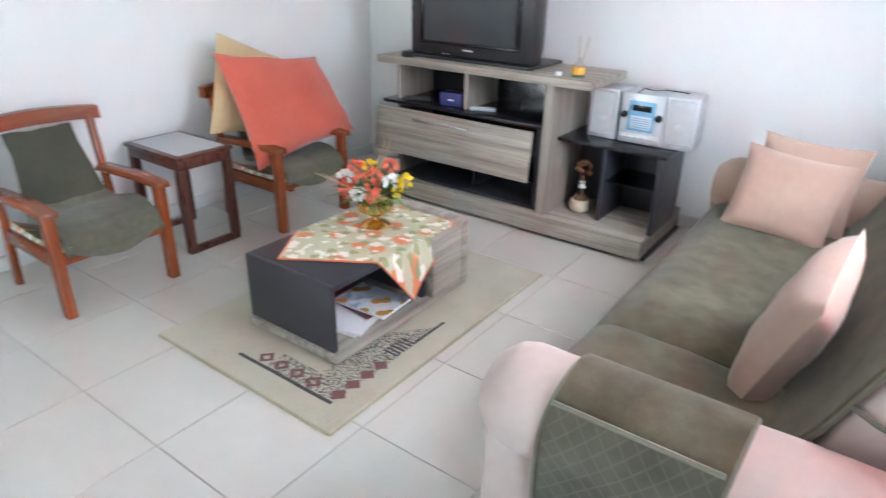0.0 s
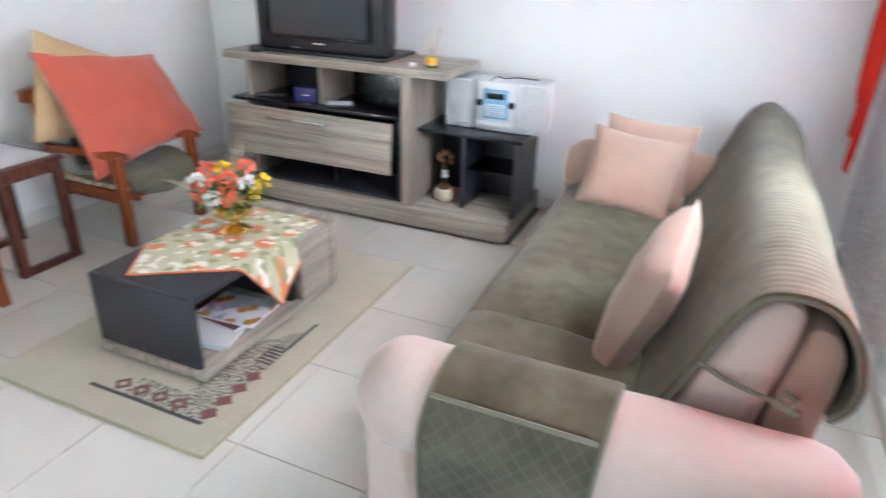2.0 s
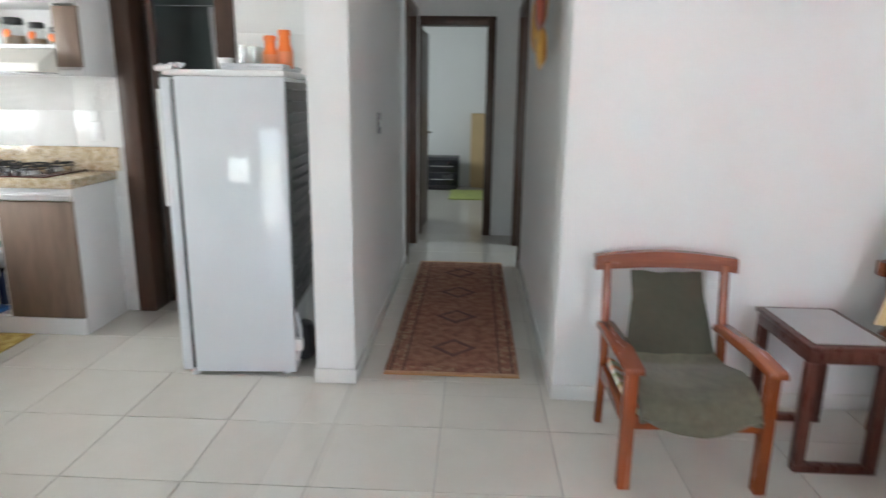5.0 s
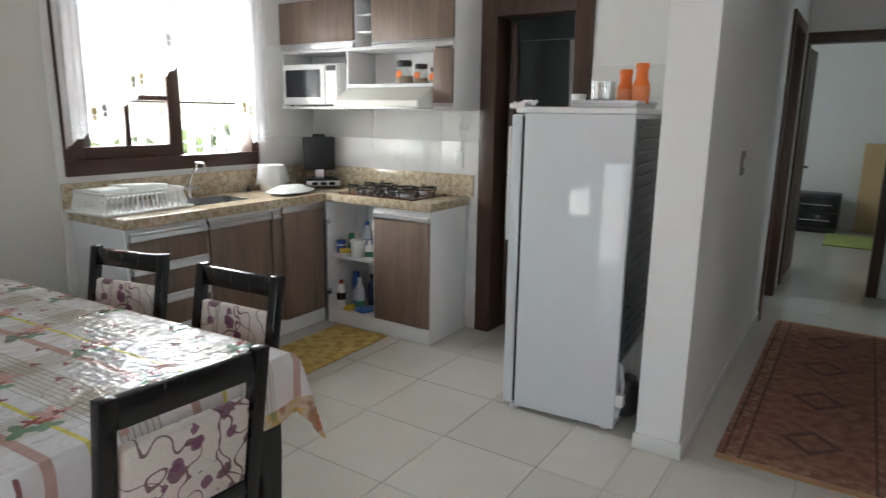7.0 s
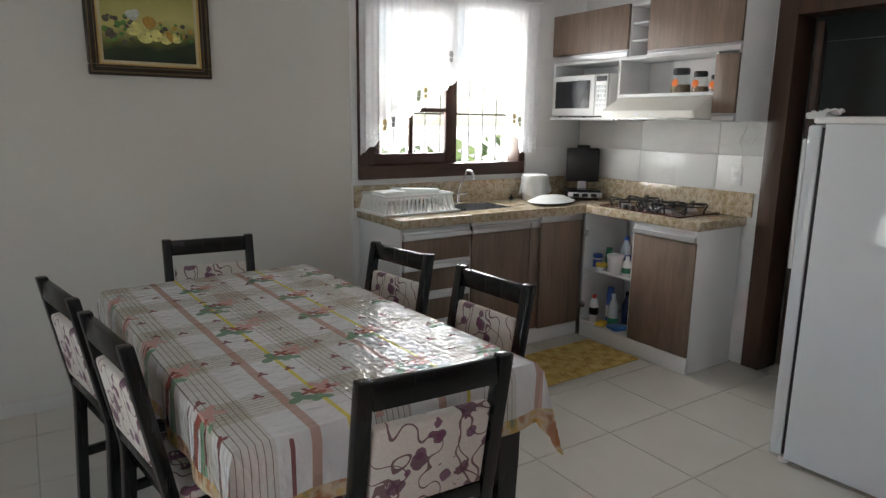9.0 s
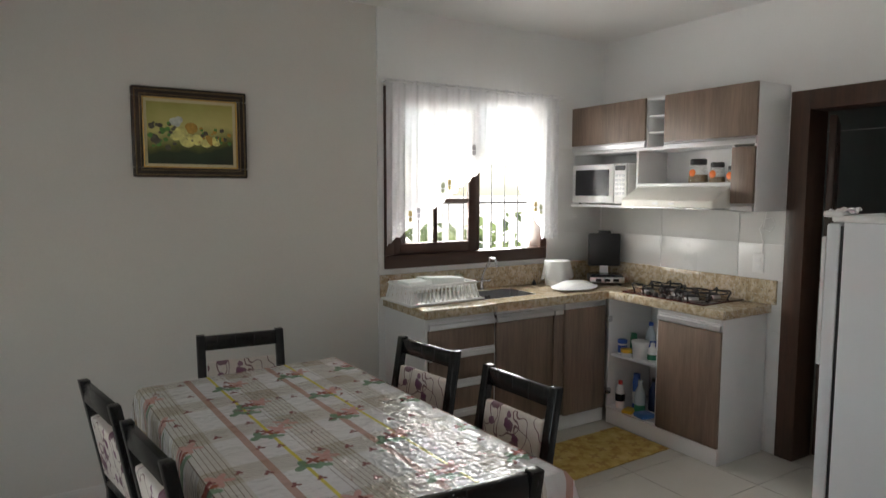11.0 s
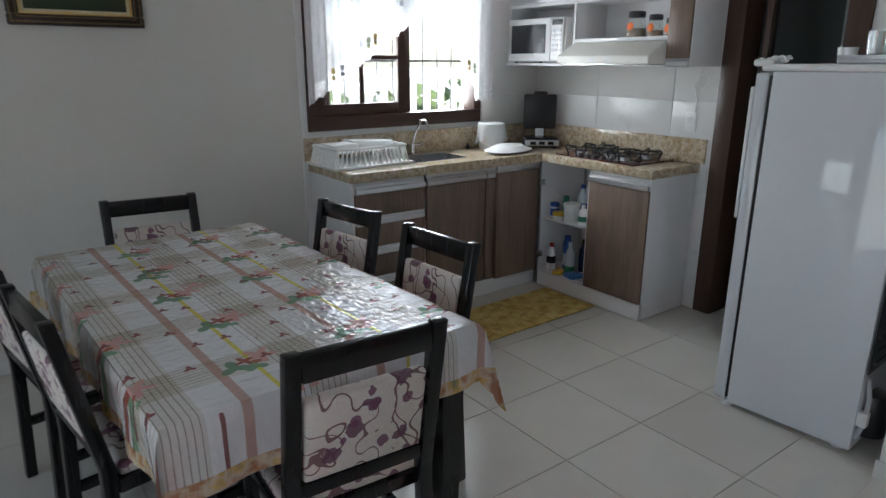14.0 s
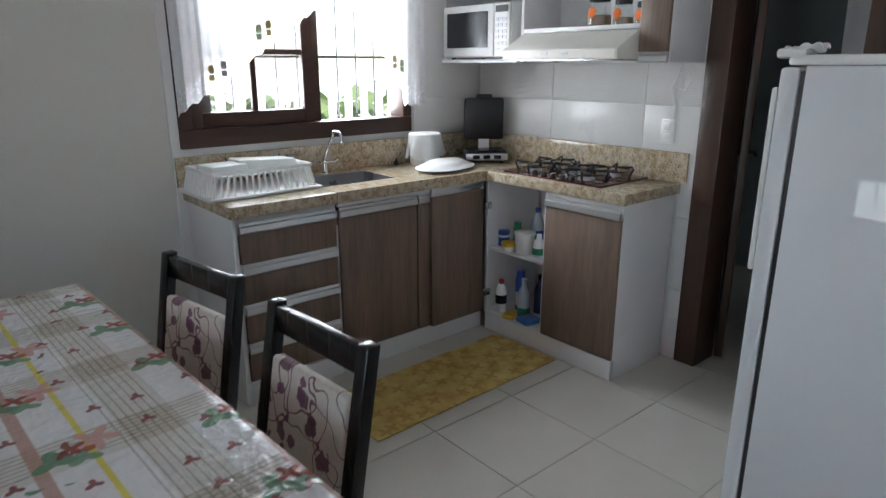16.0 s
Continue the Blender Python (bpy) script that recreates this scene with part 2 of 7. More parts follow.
M_redwood = grain("reddish_brown_varnished_wood", (0.17, 0.038, 0.012), (0.33, 0.085, 0.026), "z", 9, 0.24, 14)
M_redwood_x = grain("reddish_brown_varnished_rail", (0.15, 0.034, 0.012), (0.30, 0.078, 0.025), "x", 9, 0.24, 14)
M_redwood_y = grain("reddish_brown_varnished_crosspiece", (0.15, 0.034, 0.012), (0.30, 0.078, 0.025), "y", 9, 0.24, 14)
M_darkred = grain("dark_mahogany", (0.05, 0.014, 0.010), (0.115, 0.034, 0.022), "z", 12, 0.28, 10)
M_doorw = grain("dark_brown_door_wood", (0.030, 0.014, 0.009), (0.085, 0.042, 0.026), "z", 12, 0.4, 12)
M_frame = grain("dark_window_wood", (0.024, 0.010, 0.007), (0.066, 0.027, 0.017), "x", 12, 0.38, 12)
M_blackw = grain("black_stained_wood", (0.004, 0.004, 0.0045), (0.010, 0.0095, 0.010), "z", 10, 0.24, 10)
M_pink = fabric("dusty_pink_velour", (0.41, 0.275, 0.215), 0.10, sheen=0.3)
# paler, greyer pink for the sofa's near arm and cushion end
M_pinkpale = fabric("paler_pink_velour", (0.56, 0.455, 0.41), 0.10, sheen=0.25)
M_terra = fabric("terracotta_cotton", (0.53, 0.105, 0.065), 0.12)
M_tan = fabric("tan_striped_cotton", (0.55, 0.40, 0.22), 0.1)
M_pipe = fabric("grey_green_binding", (0.17, 0.165, 0.12), 0.1)
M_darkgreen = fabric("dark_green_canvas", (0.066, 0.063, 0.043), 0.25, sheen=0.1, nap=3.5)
# canvas of the armchair seats, lighter than that of the backs
M_khaki = fabric("lighter_khaki_canvas", (0.125, 0.115, 0.078), 0.4, sheen=0.2, nap=4.5)
M_paper = plain("paper", (0.8, 0.8, 0.8), 0.6, var=0.03)
M_blue = plain("blue_plastic", (0.03, 0.10, 0.42), 0.3, var=0.1)
M_green = plain("green_plastic", (0.03, 0.22, 0.12), 0.3, var=0.1)
M_yellow = plain("yellow_plastic", (0.75, 0.50, 0.05), 0.4, var=0.1)
M_orange = plain("orange_plastic", (0.80, 0.17, 0.02), 0.35, var=0.08)
M_red = plain("red_plastic", (0.55, 0.03, 0.02), 0.35, var=0.1)
M_silver = plain("silver_plastic", (0.62, 0.63, 0.65), 0.35, 0.3, var=0.04)
M_mesh = plain("speaker_grille", (0.55, 0.56, 0.57), 0.55, 0.2, var=0.15, fine=500, bump=0.4)


def m_tile():
    a = Mat("cream_porcelain_tile", 0.14)
    big, small = a.noise(2.5, 3), a.noise(28, 4)
    info = a.nt.nodes.new("ShaderNodeObjectInfo")
    f = big * 0.5 + small * 0.2 + S(a.nt, info.outputs["Random"]) * 0.3
    a.color(a.ramp(f, [(0.25, (0.57, 0.54, 0.485)), (0.75, (0.64, 0.61, 0.555))]))
    a.rough(small, 0.09, 0.2)
    a.bump(big, 0.04, 0.002)
    return a.m


def m_granite():
    a = Mat("beige_speckled_granite", 0.16)
    v, v2 = a.voronoi(130), a.voronoi(55)
    base = a.ramp(a.noise(30, 5), [(0.34, (0.36, 0.26, 0.15)), (0.5, (0.50, 0.40, 0.27)), (0.64, (0.62, 0.53, 0.40))])
    c = a.mix(S(a.nt, v.outputs["Color"]).gt(0.76), base, (0.58, 0.52, 0.43))
    spot = a.noise(95, 2).gt(0.655)
    c = a.mix(spot, c, (0.06, 0.045, 0.035))
    c = a.mix(S(a.nt, v2.outputs["Distance"]).lt(0.11), c, (0.20, 0.12, 0.07))
    a.color(c)
    return a.m


def m_velvet_quilt():
    """Olive velour quilted in diamonds."""
    a = Mat("olive_quilted_velour", 0.85)
    p, q = (a.x + a.z).mod(0.042).near(0.021, 0.0022), (a.x - a.z).mod(0.042).near(0.021, 0.0022)
    seam = p.either(q)
    n = a.noise(7, 4)
    c = a.ramp(n, [(0.3, (0.052, 0.049, 0.033)), (0.7, (0.115, 0.107, 0.075))])
    a.color(a.mix(seam * 0.22, c, (0.20, 0.20, 0.15)))
    a.b.inputs["Sheen Weight"].default_value = 0.2
    a.bump(n + seam * -0.6, 0.5, 0.004)
    return a.m


def m_olive():
    """Olive velour, finely quilted, with rubbed and darker patches."""
    a = Mat("olive_velour", 0.88)
    big, mid, pile = a.noise(3.2, 4), a.noise(14, 4), a.noise(420, 2)
    p, q = (a.x + a.y).mod(0.034).near(0.017, 0.0022), (a.x - a.y).mod(0.034).near(0.017, 0.0022)
    seam = p.either(q)
    c = a.ramp(big * 0.5 + mid * 0.4 + pile * 0.1, [(0.34, (0.050, 0.041, 0.020)), (0.5, (0.102, 0.088, 0.050)), (0.66, (0.160, 0.141, 0.090))])
    a.color(a.mix(seam * 0.10, c, (0.05, 0.05, 0.035)))
    a.b.inputs["Sheen Weight"].default_value = 0.15
    a.bump(pile * 0.4 + mid * 0.7 + seam * -0.5, 0.5, 0.004)
    return a.m


M_olive = m_olive()


def m_glass(name, tint=(1, 1, 1), rough=0.02, mixin=0.12):
    """Thin clear glass: mostly passes light, with a mirror gloss."""
    a = Mat(name)
    t, g = a.nt.nodes.new("ShaderNodeBsdfTransparent"), a.nt.nodes.new("ShaderNodeBsdfGlossy")
    t.inputs[0].default_value = (*tint, 1)
    g.inputs["Roughness"].default_value = rough
    mx = a.nt.nodes.new("ShaderNodeMixShader")
    mx.inputs[0].default_value = mixin
    a.link(t.outputs[0], mx.inputs[1])
    a.link(g.outputs[0], mx.inputs[2])
    a.link(mx.outputs[0], a.nt.nodes["Material Output"].inputs[0])
    return a.m


def m_sheer(name, c, clear=0.35, lace=False, through_tint=None, body=0.45):
    """Thin voile: part clear, part light that seeps through."""
    a = Mat(name)
    t, l, d = (a.nt.nodes.new("ShaderNodeBsdf" + s) for s in ("Transparent", "Translucent", "Diffuse"))
    col = a.ramp(a.noise(30, 3), [(0.3, k(c, 0.93)), (0.7, c)])
    a.link(col, l.inputs[0])
    a.link(col, d.inputs[0])
    t.inputs[0].default_value = (*(through_tint or c), 1)
    m1, m2 = a.nt.nodes.new("ShaderNodeMixShader"), a.nt.nodes.new("ShaderNodeMixShader")
    m1.inputs[0].default_value = body
    a.link(l.outputs[0], m1.inputs[1])
    a.link(d.outputs[0], m1.inputs[2])
    if lace:
        v = a.voronoi(58)
        f = S(a.nt, v.outputs["Distance"])
        f = f.gt(0.46) * 0.16 + f.near(0.3, 0.05) * 0.10 + clear * 0.3
        a.link(f, m2.inputs[0])
    else:
        weave = a.noise(220, 2)
        a.link(weave * 0.2 + (clear - 0.1), m2.inputs[0])
    a.link(m1.outputs[0], m2.inputs[1])
    a.link(t.outputs[0], m2.inputs[2])
    a.link(m2.outputs[0], a.nt.nodes["Material Output"].inputs[0])
    return a.m


def petals(a, scale, rand, r, lobes, stretch=(1, 1, 1), off=(0, 0), depth=0.35):
    """1 inside flower shapes strewn over the xy plane, one to a cell."""
    v = a.voronoi(scale, stretch, rand=rand)
    n = a.nt.nodes.new("ShaderNodeSeparateXYZ")
    sub = a.nt.nodes.new("ShaderNodeVectorMath")
    sub.operation = "SUBTRACT"
    sc = a.nt.nodes.new("ShaderNodeVectorMath")
    sc.operation = "SCALE"
    sc.inputs[3].default_value = scale
    a.link(a.vec(*stretch), sc.inputs[0])
    mul = a.nt.nodes.new("ShaderNodeVectorMath")
    mul.operation = "SCALE"
    mul.inputs[3].default_value = scale
    a.link(v.outputs["Position"], mul.inputs[0])
    a.link(sc.outputs[0], sub.inputs[0])
    a.link(mul.outputs[0], sub.inputs[1])
    a.link(sub.outputs[0], n.inputs[0])
    x, y = S(a.nt, n.outputs[0]) + off[0], S(a.nt, n.outputs[1]) + off[1]
    rad = (x * x + y * y).op("SQRT")
    ang = y.op("ARCTAN2", x)
    return rad.lt((ang * lobes).sin() * (r * depth) + r * (1.1 - depth)), v


def m_tablecloth():
    a = Mat("glossy_vinyl_tablecloth", 0.22)
    base = a.ramp(a.noise(3, 3), [(0.3, (0.70, 0.69, 0.69)), (0.7, (0.79, 0.78, 0.785))])
    # pale woven squares
    chk = a.x.mod(0.357).lt(0.105).both(a.y.mod(0.34).lt(0.12))
    base = a.mix(chk * 0.8, base, (0.47, 0.42, 0.33))
    base = a.mix(a.x.mod(0.357).lt(0.105).either(a.y.mod(0.34).lt(0.12)) * 0.45, base, (0.52, 0.47, 0.39))
    line = a.x.mod(0.357).lt(0.13).both(a.x.mod(0.0165).lt(0.0022))
    base = a.mix(line * 0.8, base, (0.17, 0.11, 0.07))
    line2 = a.y.mod(0.34).lt(0.10).both(a.y.mod(0.0145).lt(0.002))
    base = a.mix(line2 * 0.8, base, (0.17, 0.11, 0.07))
    base = a.mix(a.x.mod(0.357).near(0.261, 0.0125) * 0.75, base, (0.44, 0.22, 0.155))
    base = a.mix(a.x.mod(0.357).near(0.171, 0.006) * 0.85, base, (0.66, 0.56, 0.03))
    for off, r, lobes, c in (((0.13, 0.05), 0.15, 5, (0.60, 0.33, 0.29)), ((-0.14, -0.06), 0.13, 3, (0.13, 0.24, 0.14)), ((0.02, -0.13), 0.10, 3, (0.18, 0.30, 0.19)), ((-0.02, 0.02), 0.085, 4, (0.28, 0.065, 0.045)), ((0.07, -0.03), 0.05, 1, (0.36, 0.10, 0.06))):
        f, v = petals(a, 3.4, 0.25, r, lobes, off=off)
        base = a.mix(f * 0.92, base, c)
    f, v = petals(a, 6.3, 0.8, 0.10, 3)
    base = a.mix(f * 0.9, base, (0.22, 0.05, 0.05))
    # fruit border along the hem
    border = a.ramp(a.noise(16, 3), [(0.38, (0.42, 0.17, 0.05)), (0.5, (0.62, 0.50, 0.34)), (0.6, (0.60, 0.36, 0.05)), (0.7, (0.20, 0.22, 0.10))])
    base = a.mix(a.z.lt(0.612) * 0.85, base, border)
    a.color(base)
    w = a.noise(9, 4)
    a.rough(a.noise(14, 3), 0.07, 0.17)
    crease = (a.noise(8, 2, (1, 2.2, 1)) - 0.5).abs() * -1.6 + (a.noise(17, 1, (1.8, 1, 1)) - 0.5).abs() * -0.9
    a.bump(w * 0.7 + a.noise(30, 3) * 0.3 + crease, 0.6, 0.011)
    return a.m


def m_chair_fabric():
    a = Mat("cream_fabric_with_purple_scrolls", 0.75)
    base = a.ramp(a.noise(160, 3), [(0.3, (0.60, 0.54, 0.48)), (0.7, (0.70, 0.64, 0.58))])
    wob = a.noise(9, 2)
    sc = a.noise(8.5, 1).near(0.5, 0.009).either(a.noise(6.2, 1).near(0.43, 0.008))
    base = a.mix(sc * 0.9, base, (0.15, 0.06, 0.07))
    for st, off, r, lobes, c, s in (((1, 0.02, 1), (0, 0), 0.30, 5, (0.14, 0.05, 0.085), 11), ((1, 0.02, 1), (0, 0), 0.30, 5, (0.17, 0.055, 0.11), 17)):
        n = a.voronoi(s, (1, 0.05, 1.0))
        d = S(a.nt, n.outputs["Distance"])
        leaf = (d + a.noise(34, 2) * 0.45).lt(0.49)
        base = a.mix(leaf * 0.9, base, c)
    a.color(base)
    a.bump(a.noise(400, 2), 0.3, 0.001)
    return a.m


def m_coffee_cloth():
    a = Mat("sage_cloth_with_orange_flowers", 0.7)
    base = a.ramp(a.noise(7, 3), [(0.3, (0.46, 0.45, 0.30)), (0.7, (0.57, 0.55, 0.39))])
    for sc, rand, r, lobes, off, c in ((8.6, 0.7, 0.33, 11, (0.0, 0.0), (0.68, 0.20, 0.08)), (11.5, 0.8, 0.27, 6, (0.15, 0.1), (0.82, 0.80, 0.72)), (12, 0.9, 0.25, 3, (-0.2, 0.2), (0.30, 0.31, 0.14)), (15, 0.9, 0.20, 5, (0.1, -0.3), (0.80, 0.78, 0.70))):
        f, v = petals(a, sc, rand, r, lobes, off=off, depth=0.16)
        sep = a.nt.nodes.new("ShaderNodeSeparateColor")
        a.link(v.outputs["Color"], sep.inputs[0])
        base = a.mix(f.both(S(a.nt, sep.outputs[0]).gt(0.35)) * 0.9, base, c)
    a.color(base)
    a.bump(a.noise(300, 2), 0.3, 0.001)
    return a.m


def m_rug():
    """Beige pile with a dark corner motif along two edges; object origin at the rug's near right corner."""
    a = Mat("beige_rug_with_dark_motif", 0.95)
    pile = a.noise(260, 3)
    base = a.ramp(a.noise(5, 3) * 0.4 + pile * 0.6, [(0.3, (0.40, 0.36, 0.265)), (0.7, (0.56, 0.515, 0.40))])
    u, v = a.x * -1.0, a.y
    speck = a.noise(150, 2).gt(0.52)
    wedge = (u + a.noise(18, 2) * 0.10 - 0.05).lt(0.26).both(u.gt(0.10)).both(v.gt(0.10)).both((v + u * 1.2).lt(0.86))
    wedge2 = v.lt(0.21).both(v.gt(0.10)).both(u.gt(0.1)).both((u + a.noise(18, 2) * 0.12).lt(0.52))
    base = a.mix(wedge.either(wedge2).both(speck), base, (0.055, 0.05, 0.05))
    l1 = v.near(0.108, 0.008).both(u.gt(0.10)).both(u.lt(0.60))
    l2 = u.near(0.108, 0.007).both(v.gt(0.58)).both(v.lt(0.78))
    base = a.mix(l1.either(l2), base, (0.022, 0.022, 0.025))
    comb = u.near(0.14, 0.035).both(v.gt(0.46)).both(v.lt(0.58)).both(v.mod(0.021).lt(0.011))
    base = a.mix(comb, base, (0.03, 0.03, 0.03))
    dia = (u - 0.115).abs() + ((v - 0.12).mod(0.075) - 0.037).abs()
    d = dia.lt(0.034).both(v.gt(0.12)).both(v.lt(0.44))
    base = a.mix(d, base, (0.17, 0.045, 0.04))
    dia2 = (v - 0.155).abs() + ((u - 0.2).mod(0.085) - 0.04).abs()
    base = a.mix(dia2.near(0.026, 0.011).both(u.gt(0.2)).both(u.lt(0.54)), base, (0.16, 0.05, 0.045))
    a.color(base)
    a.b.inputs["Sheen Weight"].default_value = 0.2
    a.bump(pile, 0.8, 0.006)
    return a.m


def m_runner():
    """Rust-brown runner with a worn oriental field and border; origin at the middle."""
    a = Mat("rust_oriental_runner", 0.95)
    pile = a.noise(220, 3)
    field = a.ramp(a.noise(18, 4) * 0.6 + pile * 0.4, [(0.35, (0.19, 0.08, 0.05)), (0.5, (0.31, 0.14, 0.09)), (0.66, (0.42, 0.23, 0.15))])
    b = a.y.abs()
    border = b.gt(0.25).either(a.x.abs().gt(1.05))
    v = a.voronoi(26, (1, 1, 0.02))
    field = a.mix(border.both(S(a.nt, v.outputs["Distance"]).lt(0.42)) * 0.7, field, (0.42, 0.27, 0.17))
    field = a.mix(b.near(0.25, 0.006).either(b.near(0.315, 0.006)) * 0.7, field, (0.07, 0.03, 0.025))
    med = (a.x * 0.8).mod(0.42) - 0.21
    field = a.mix((med.abs() * 1.2 + b).near(0.11, 0.02) * 0.6, field, (0.07, 0.035, 0.04))
    a.color(field)
    a.bump(pile, 0.8, 0.005)
    return a.m


def m_yellow_mat():
    a = Mat("yellow_printed_mat", 0.9)
    pile = a.noise(300, 3)
    c = a.ramp(a.noise(11, 4) * 0.7 + pile * 0.3, [(0.36, (0.42, 0.25, 0.05)), (0.5, (0.58, 0.42, 0.12)), (0.64, (0.68, 0.54, 0.22))])
    f, v = petals(a, 9, 0.7, 0.3, 4)
    c = a.mix(f * 0.6, c, (0.38, 0.20, 0.05))
    a.color(c)
    a.bump(pile, 0.7, 0.004)
    return a.m


M_tile, M_granite, M_quilt = m_tile(), m_granite(), m_velvet_quilt()
M_glass = m_glass("window_glass", mixin=0.06)
M_jarglass = m_glass("jar_glass", (0.93, 0.95, 0.94), mixin=0.14)
M_smoked = m_glass("smoked_glass", (0.35, 0.40, 0.45), mixin=0.12)
M_voile = m_sheer("white_voile", (0.88, 0.88, 0.90), 0.15, body=0.80)
M_voile_thick = m_sheer("white_voile_gathered", (0.90, 0.90, 0.95), 0.16)
M_lace = m_sheer("white_lace", (0.95, 0.95, 0.97), 0.3, True)
M_redvoile = m_sheer("red_voile", (0.86, 0.060, 0.042), 0.04, False, (1.0, 0.24, 0.20), body=0.72)
M_redhem = m_sheer("red_voile_hem", (0.70, 0.03, 0.02), 0.02, False, (1.0, 0.2, 0.16), body=0.85)
M_cloth, M_chairfab, M_coffeecloth = m_tablecloth(), m_chair_fabric(), m_coffee_cloth()
M_rug, M_runner, M_ymat = m_rug(), m_runner(), m_yellow_mat()

# ---- structure ----
CEIL = 2.70
XR, YT, XC, YK, XK = 1.51, 4.86, -2.53, -2.03, -3.60   # right wall, TV wall, chair wall, window wall, stove wall
T = 0.15
HS0, HS1, HN = 0.86, 1.05, 2.005   # the hall: both faces of its south wall, its north wall
PX = -2.625                         # free end of the wall between hall and kitchen


def wall(name, boxes, label, paint=None):
    bm = B()
    for b in boxes:
        bx(bm, *b)
    return solo(name, bm, paint or M_wall, label, "wall", kind="structure", smooth=False)


wall("wall_east", [(XR, XR + T, YK - T, -0.78, 0, CEIL), (XR, XR + T, -0.78, 0.12, 0, 0.90), (XR, XR + T, -0.78, 0.12, 1.50, CEIL), (XR, XR + T, 0.12, 0.56, 0, CEIL), (XR, XR + T, 0.56, 1.44, 2.1, CEIL), (XR, XR + T, 1.44, 2.4, 0, CEIL), (XR, XR + T, 2.4, 3.30, 0, 0.95), (XR, XR + T, 2.4, 3.30, 2.15, CEIL), (XR, XR + T, 3.30, YT + T, 0, CEIL)], "white painted wall with two windows and an added unseen doorway")
wall("wall_north", [(XC - T, XR, YT, YT + T, 0, CEIL)], "white painted wall behind the television")
wall("wall_west", [(XC - T, XC, HN + T, YT, 0, CEIL)], "white painted wall behind the armchairs")
wall("wall_hall_north", [(-4.95, XC, HN, HN + T, 0, CEIL), (-5.75, -4.95, HN, HN + T, 2.1, CEIL), (-6.2, -5.75, HN, HN + T, 0, CEIL)], "white painted hall wall with a side doorway")
wall("wall_hall_south", [(-5.0, PX, HS0, HS1, 0, CEIL), (-5.75, -5.0, HS0, HS1, 2.1, CEIL), (-6.2, -5.75, HS0, HS1, 0, CEIL)], "white painted wall between hall and kitchen")
wall("wall_hall_end", [(-6.35, -6.2, 0.6, 1.05, 0, CEIL), (-6.35, -6.2, 1.05, 1.73, 2.08, CEIL), (-6.35, -6.2, 1.73, 2.5, 0, CEIL)], "white painted wall with the bedroom doorway")
wall("wall_bedroom", [(-10.1, -9.95, -0.6, 3.2, 0, CEIL), (-9.95, -6.2, -0.75, -0.6, 0, CEIL), (-9.95, -6.2, 3.2, 3.35, 0, CEIL), (-6.35, -6.2, -0.6, 0.6, 0, CEIL), (-6.35, -6.2, 2.5, 3.2, 0, CEIL)], "white painted bedroom walls")
wall("wall_side_rooms", [(-6.2, -4.5, 3.9, 4.05, 0, CEIL), (-6.35, -6.2, 3.35, 3.9, 0, CEIL), (-4.5, -4.35, HN + T, 4.05, 0, CEIL)], "white painted side room walls")
wall("wall_kitchen_west", [(XK - T, XK, YK - T, -0.45, 0, CEIL), (XK - T, XK, -0.45, 0.10, 2.06, CEIL), (XK - T, XK, 0.10, HS0, 0, CEIL)], "white painted wall behind the stove with a doorway")
wall("wall_south", [(XK, -2.99, YK - T, YK, 0, CEIL), (-2.99, -1.755, YK - T, YK, 0, 1.12), (-2.99, -1.755, YK - T, YK, 2.19, CEIL)], "white painted wall with the kitchen window")
wall("wall_south_dining", [(-1.755, XR, YK - T, YK, 0, CEIL)], "warm grey painted wall with a framed picture", M_wallbeige)
wall("wall_laundry", [(-5.6, -5.45, -1.4, HS0, 0, CEIL), (-5.45, XK - T, -1.55, -1.4, 0, CEIL)], "grey-white laundry walls")
# thin tiled facing of the kitchen part of the wall
solo("trim_kitchen_facing", box(-1.755, -1.675, YK, YK + 0.012, 0, CEIL - 0.002), M_wall, "thin white facing at the edge of the kitchen", "trim", kind="structure", smooth=False)
bm = B()
bx(bm, -10.1, XR + T, -2.18, 5.01, CEIL, CEIL + 0.12)
solo("ceiling", bm, M_ceil, "plain off-white plaster ceiling", "ceiling", kind="structure", smooth=False)
bm = B()
bx(bm, -10.1, XR + T + 0.02, -2.2, 5.03, -0.2, -0.004)
floor = solo("floor", bm, M_grout, "cream porcelain tile floor with thin grey joints", "floor", kind="structure", smooth=False)


def skirting(name, *b):
    solo(name, box(*b, bev=0.003), M_base, "low cream tile skirting", "skirting", kind="structure")


skirting("baseboard_west", XC, XC + 0.01, HN - 0.01, YT, 0, 0.075)
skirting("baseboard_west_return", -4.95, XC + 0.01, HN - 0.01, HN, 0, 0.075)
skirting("baseboard_north", XC + 0.01, XR, YT - 0.01, YT, 0, 0.075)
skirting("baseboard_east", XR - 0.01, XR, 1.53, YT - 0.01, 0, 0.075)
skirting("baseboard_east_dining", XR - 0.01, XR, YK, 0.47, 0, 0.075)
skirting("baseboard_south", -1.66, XR - 0.01, YK, YK + 0.01, 0, 0.075)
skirting("baseboard_pillar", PX, PX + 0.01, HS0 - 0.01, HS1 + 0.01, 0, 0.075)
skirting("baseboard_hall", -5.0, PX, HS1, HS1 + 0.01, 0, 0.075)


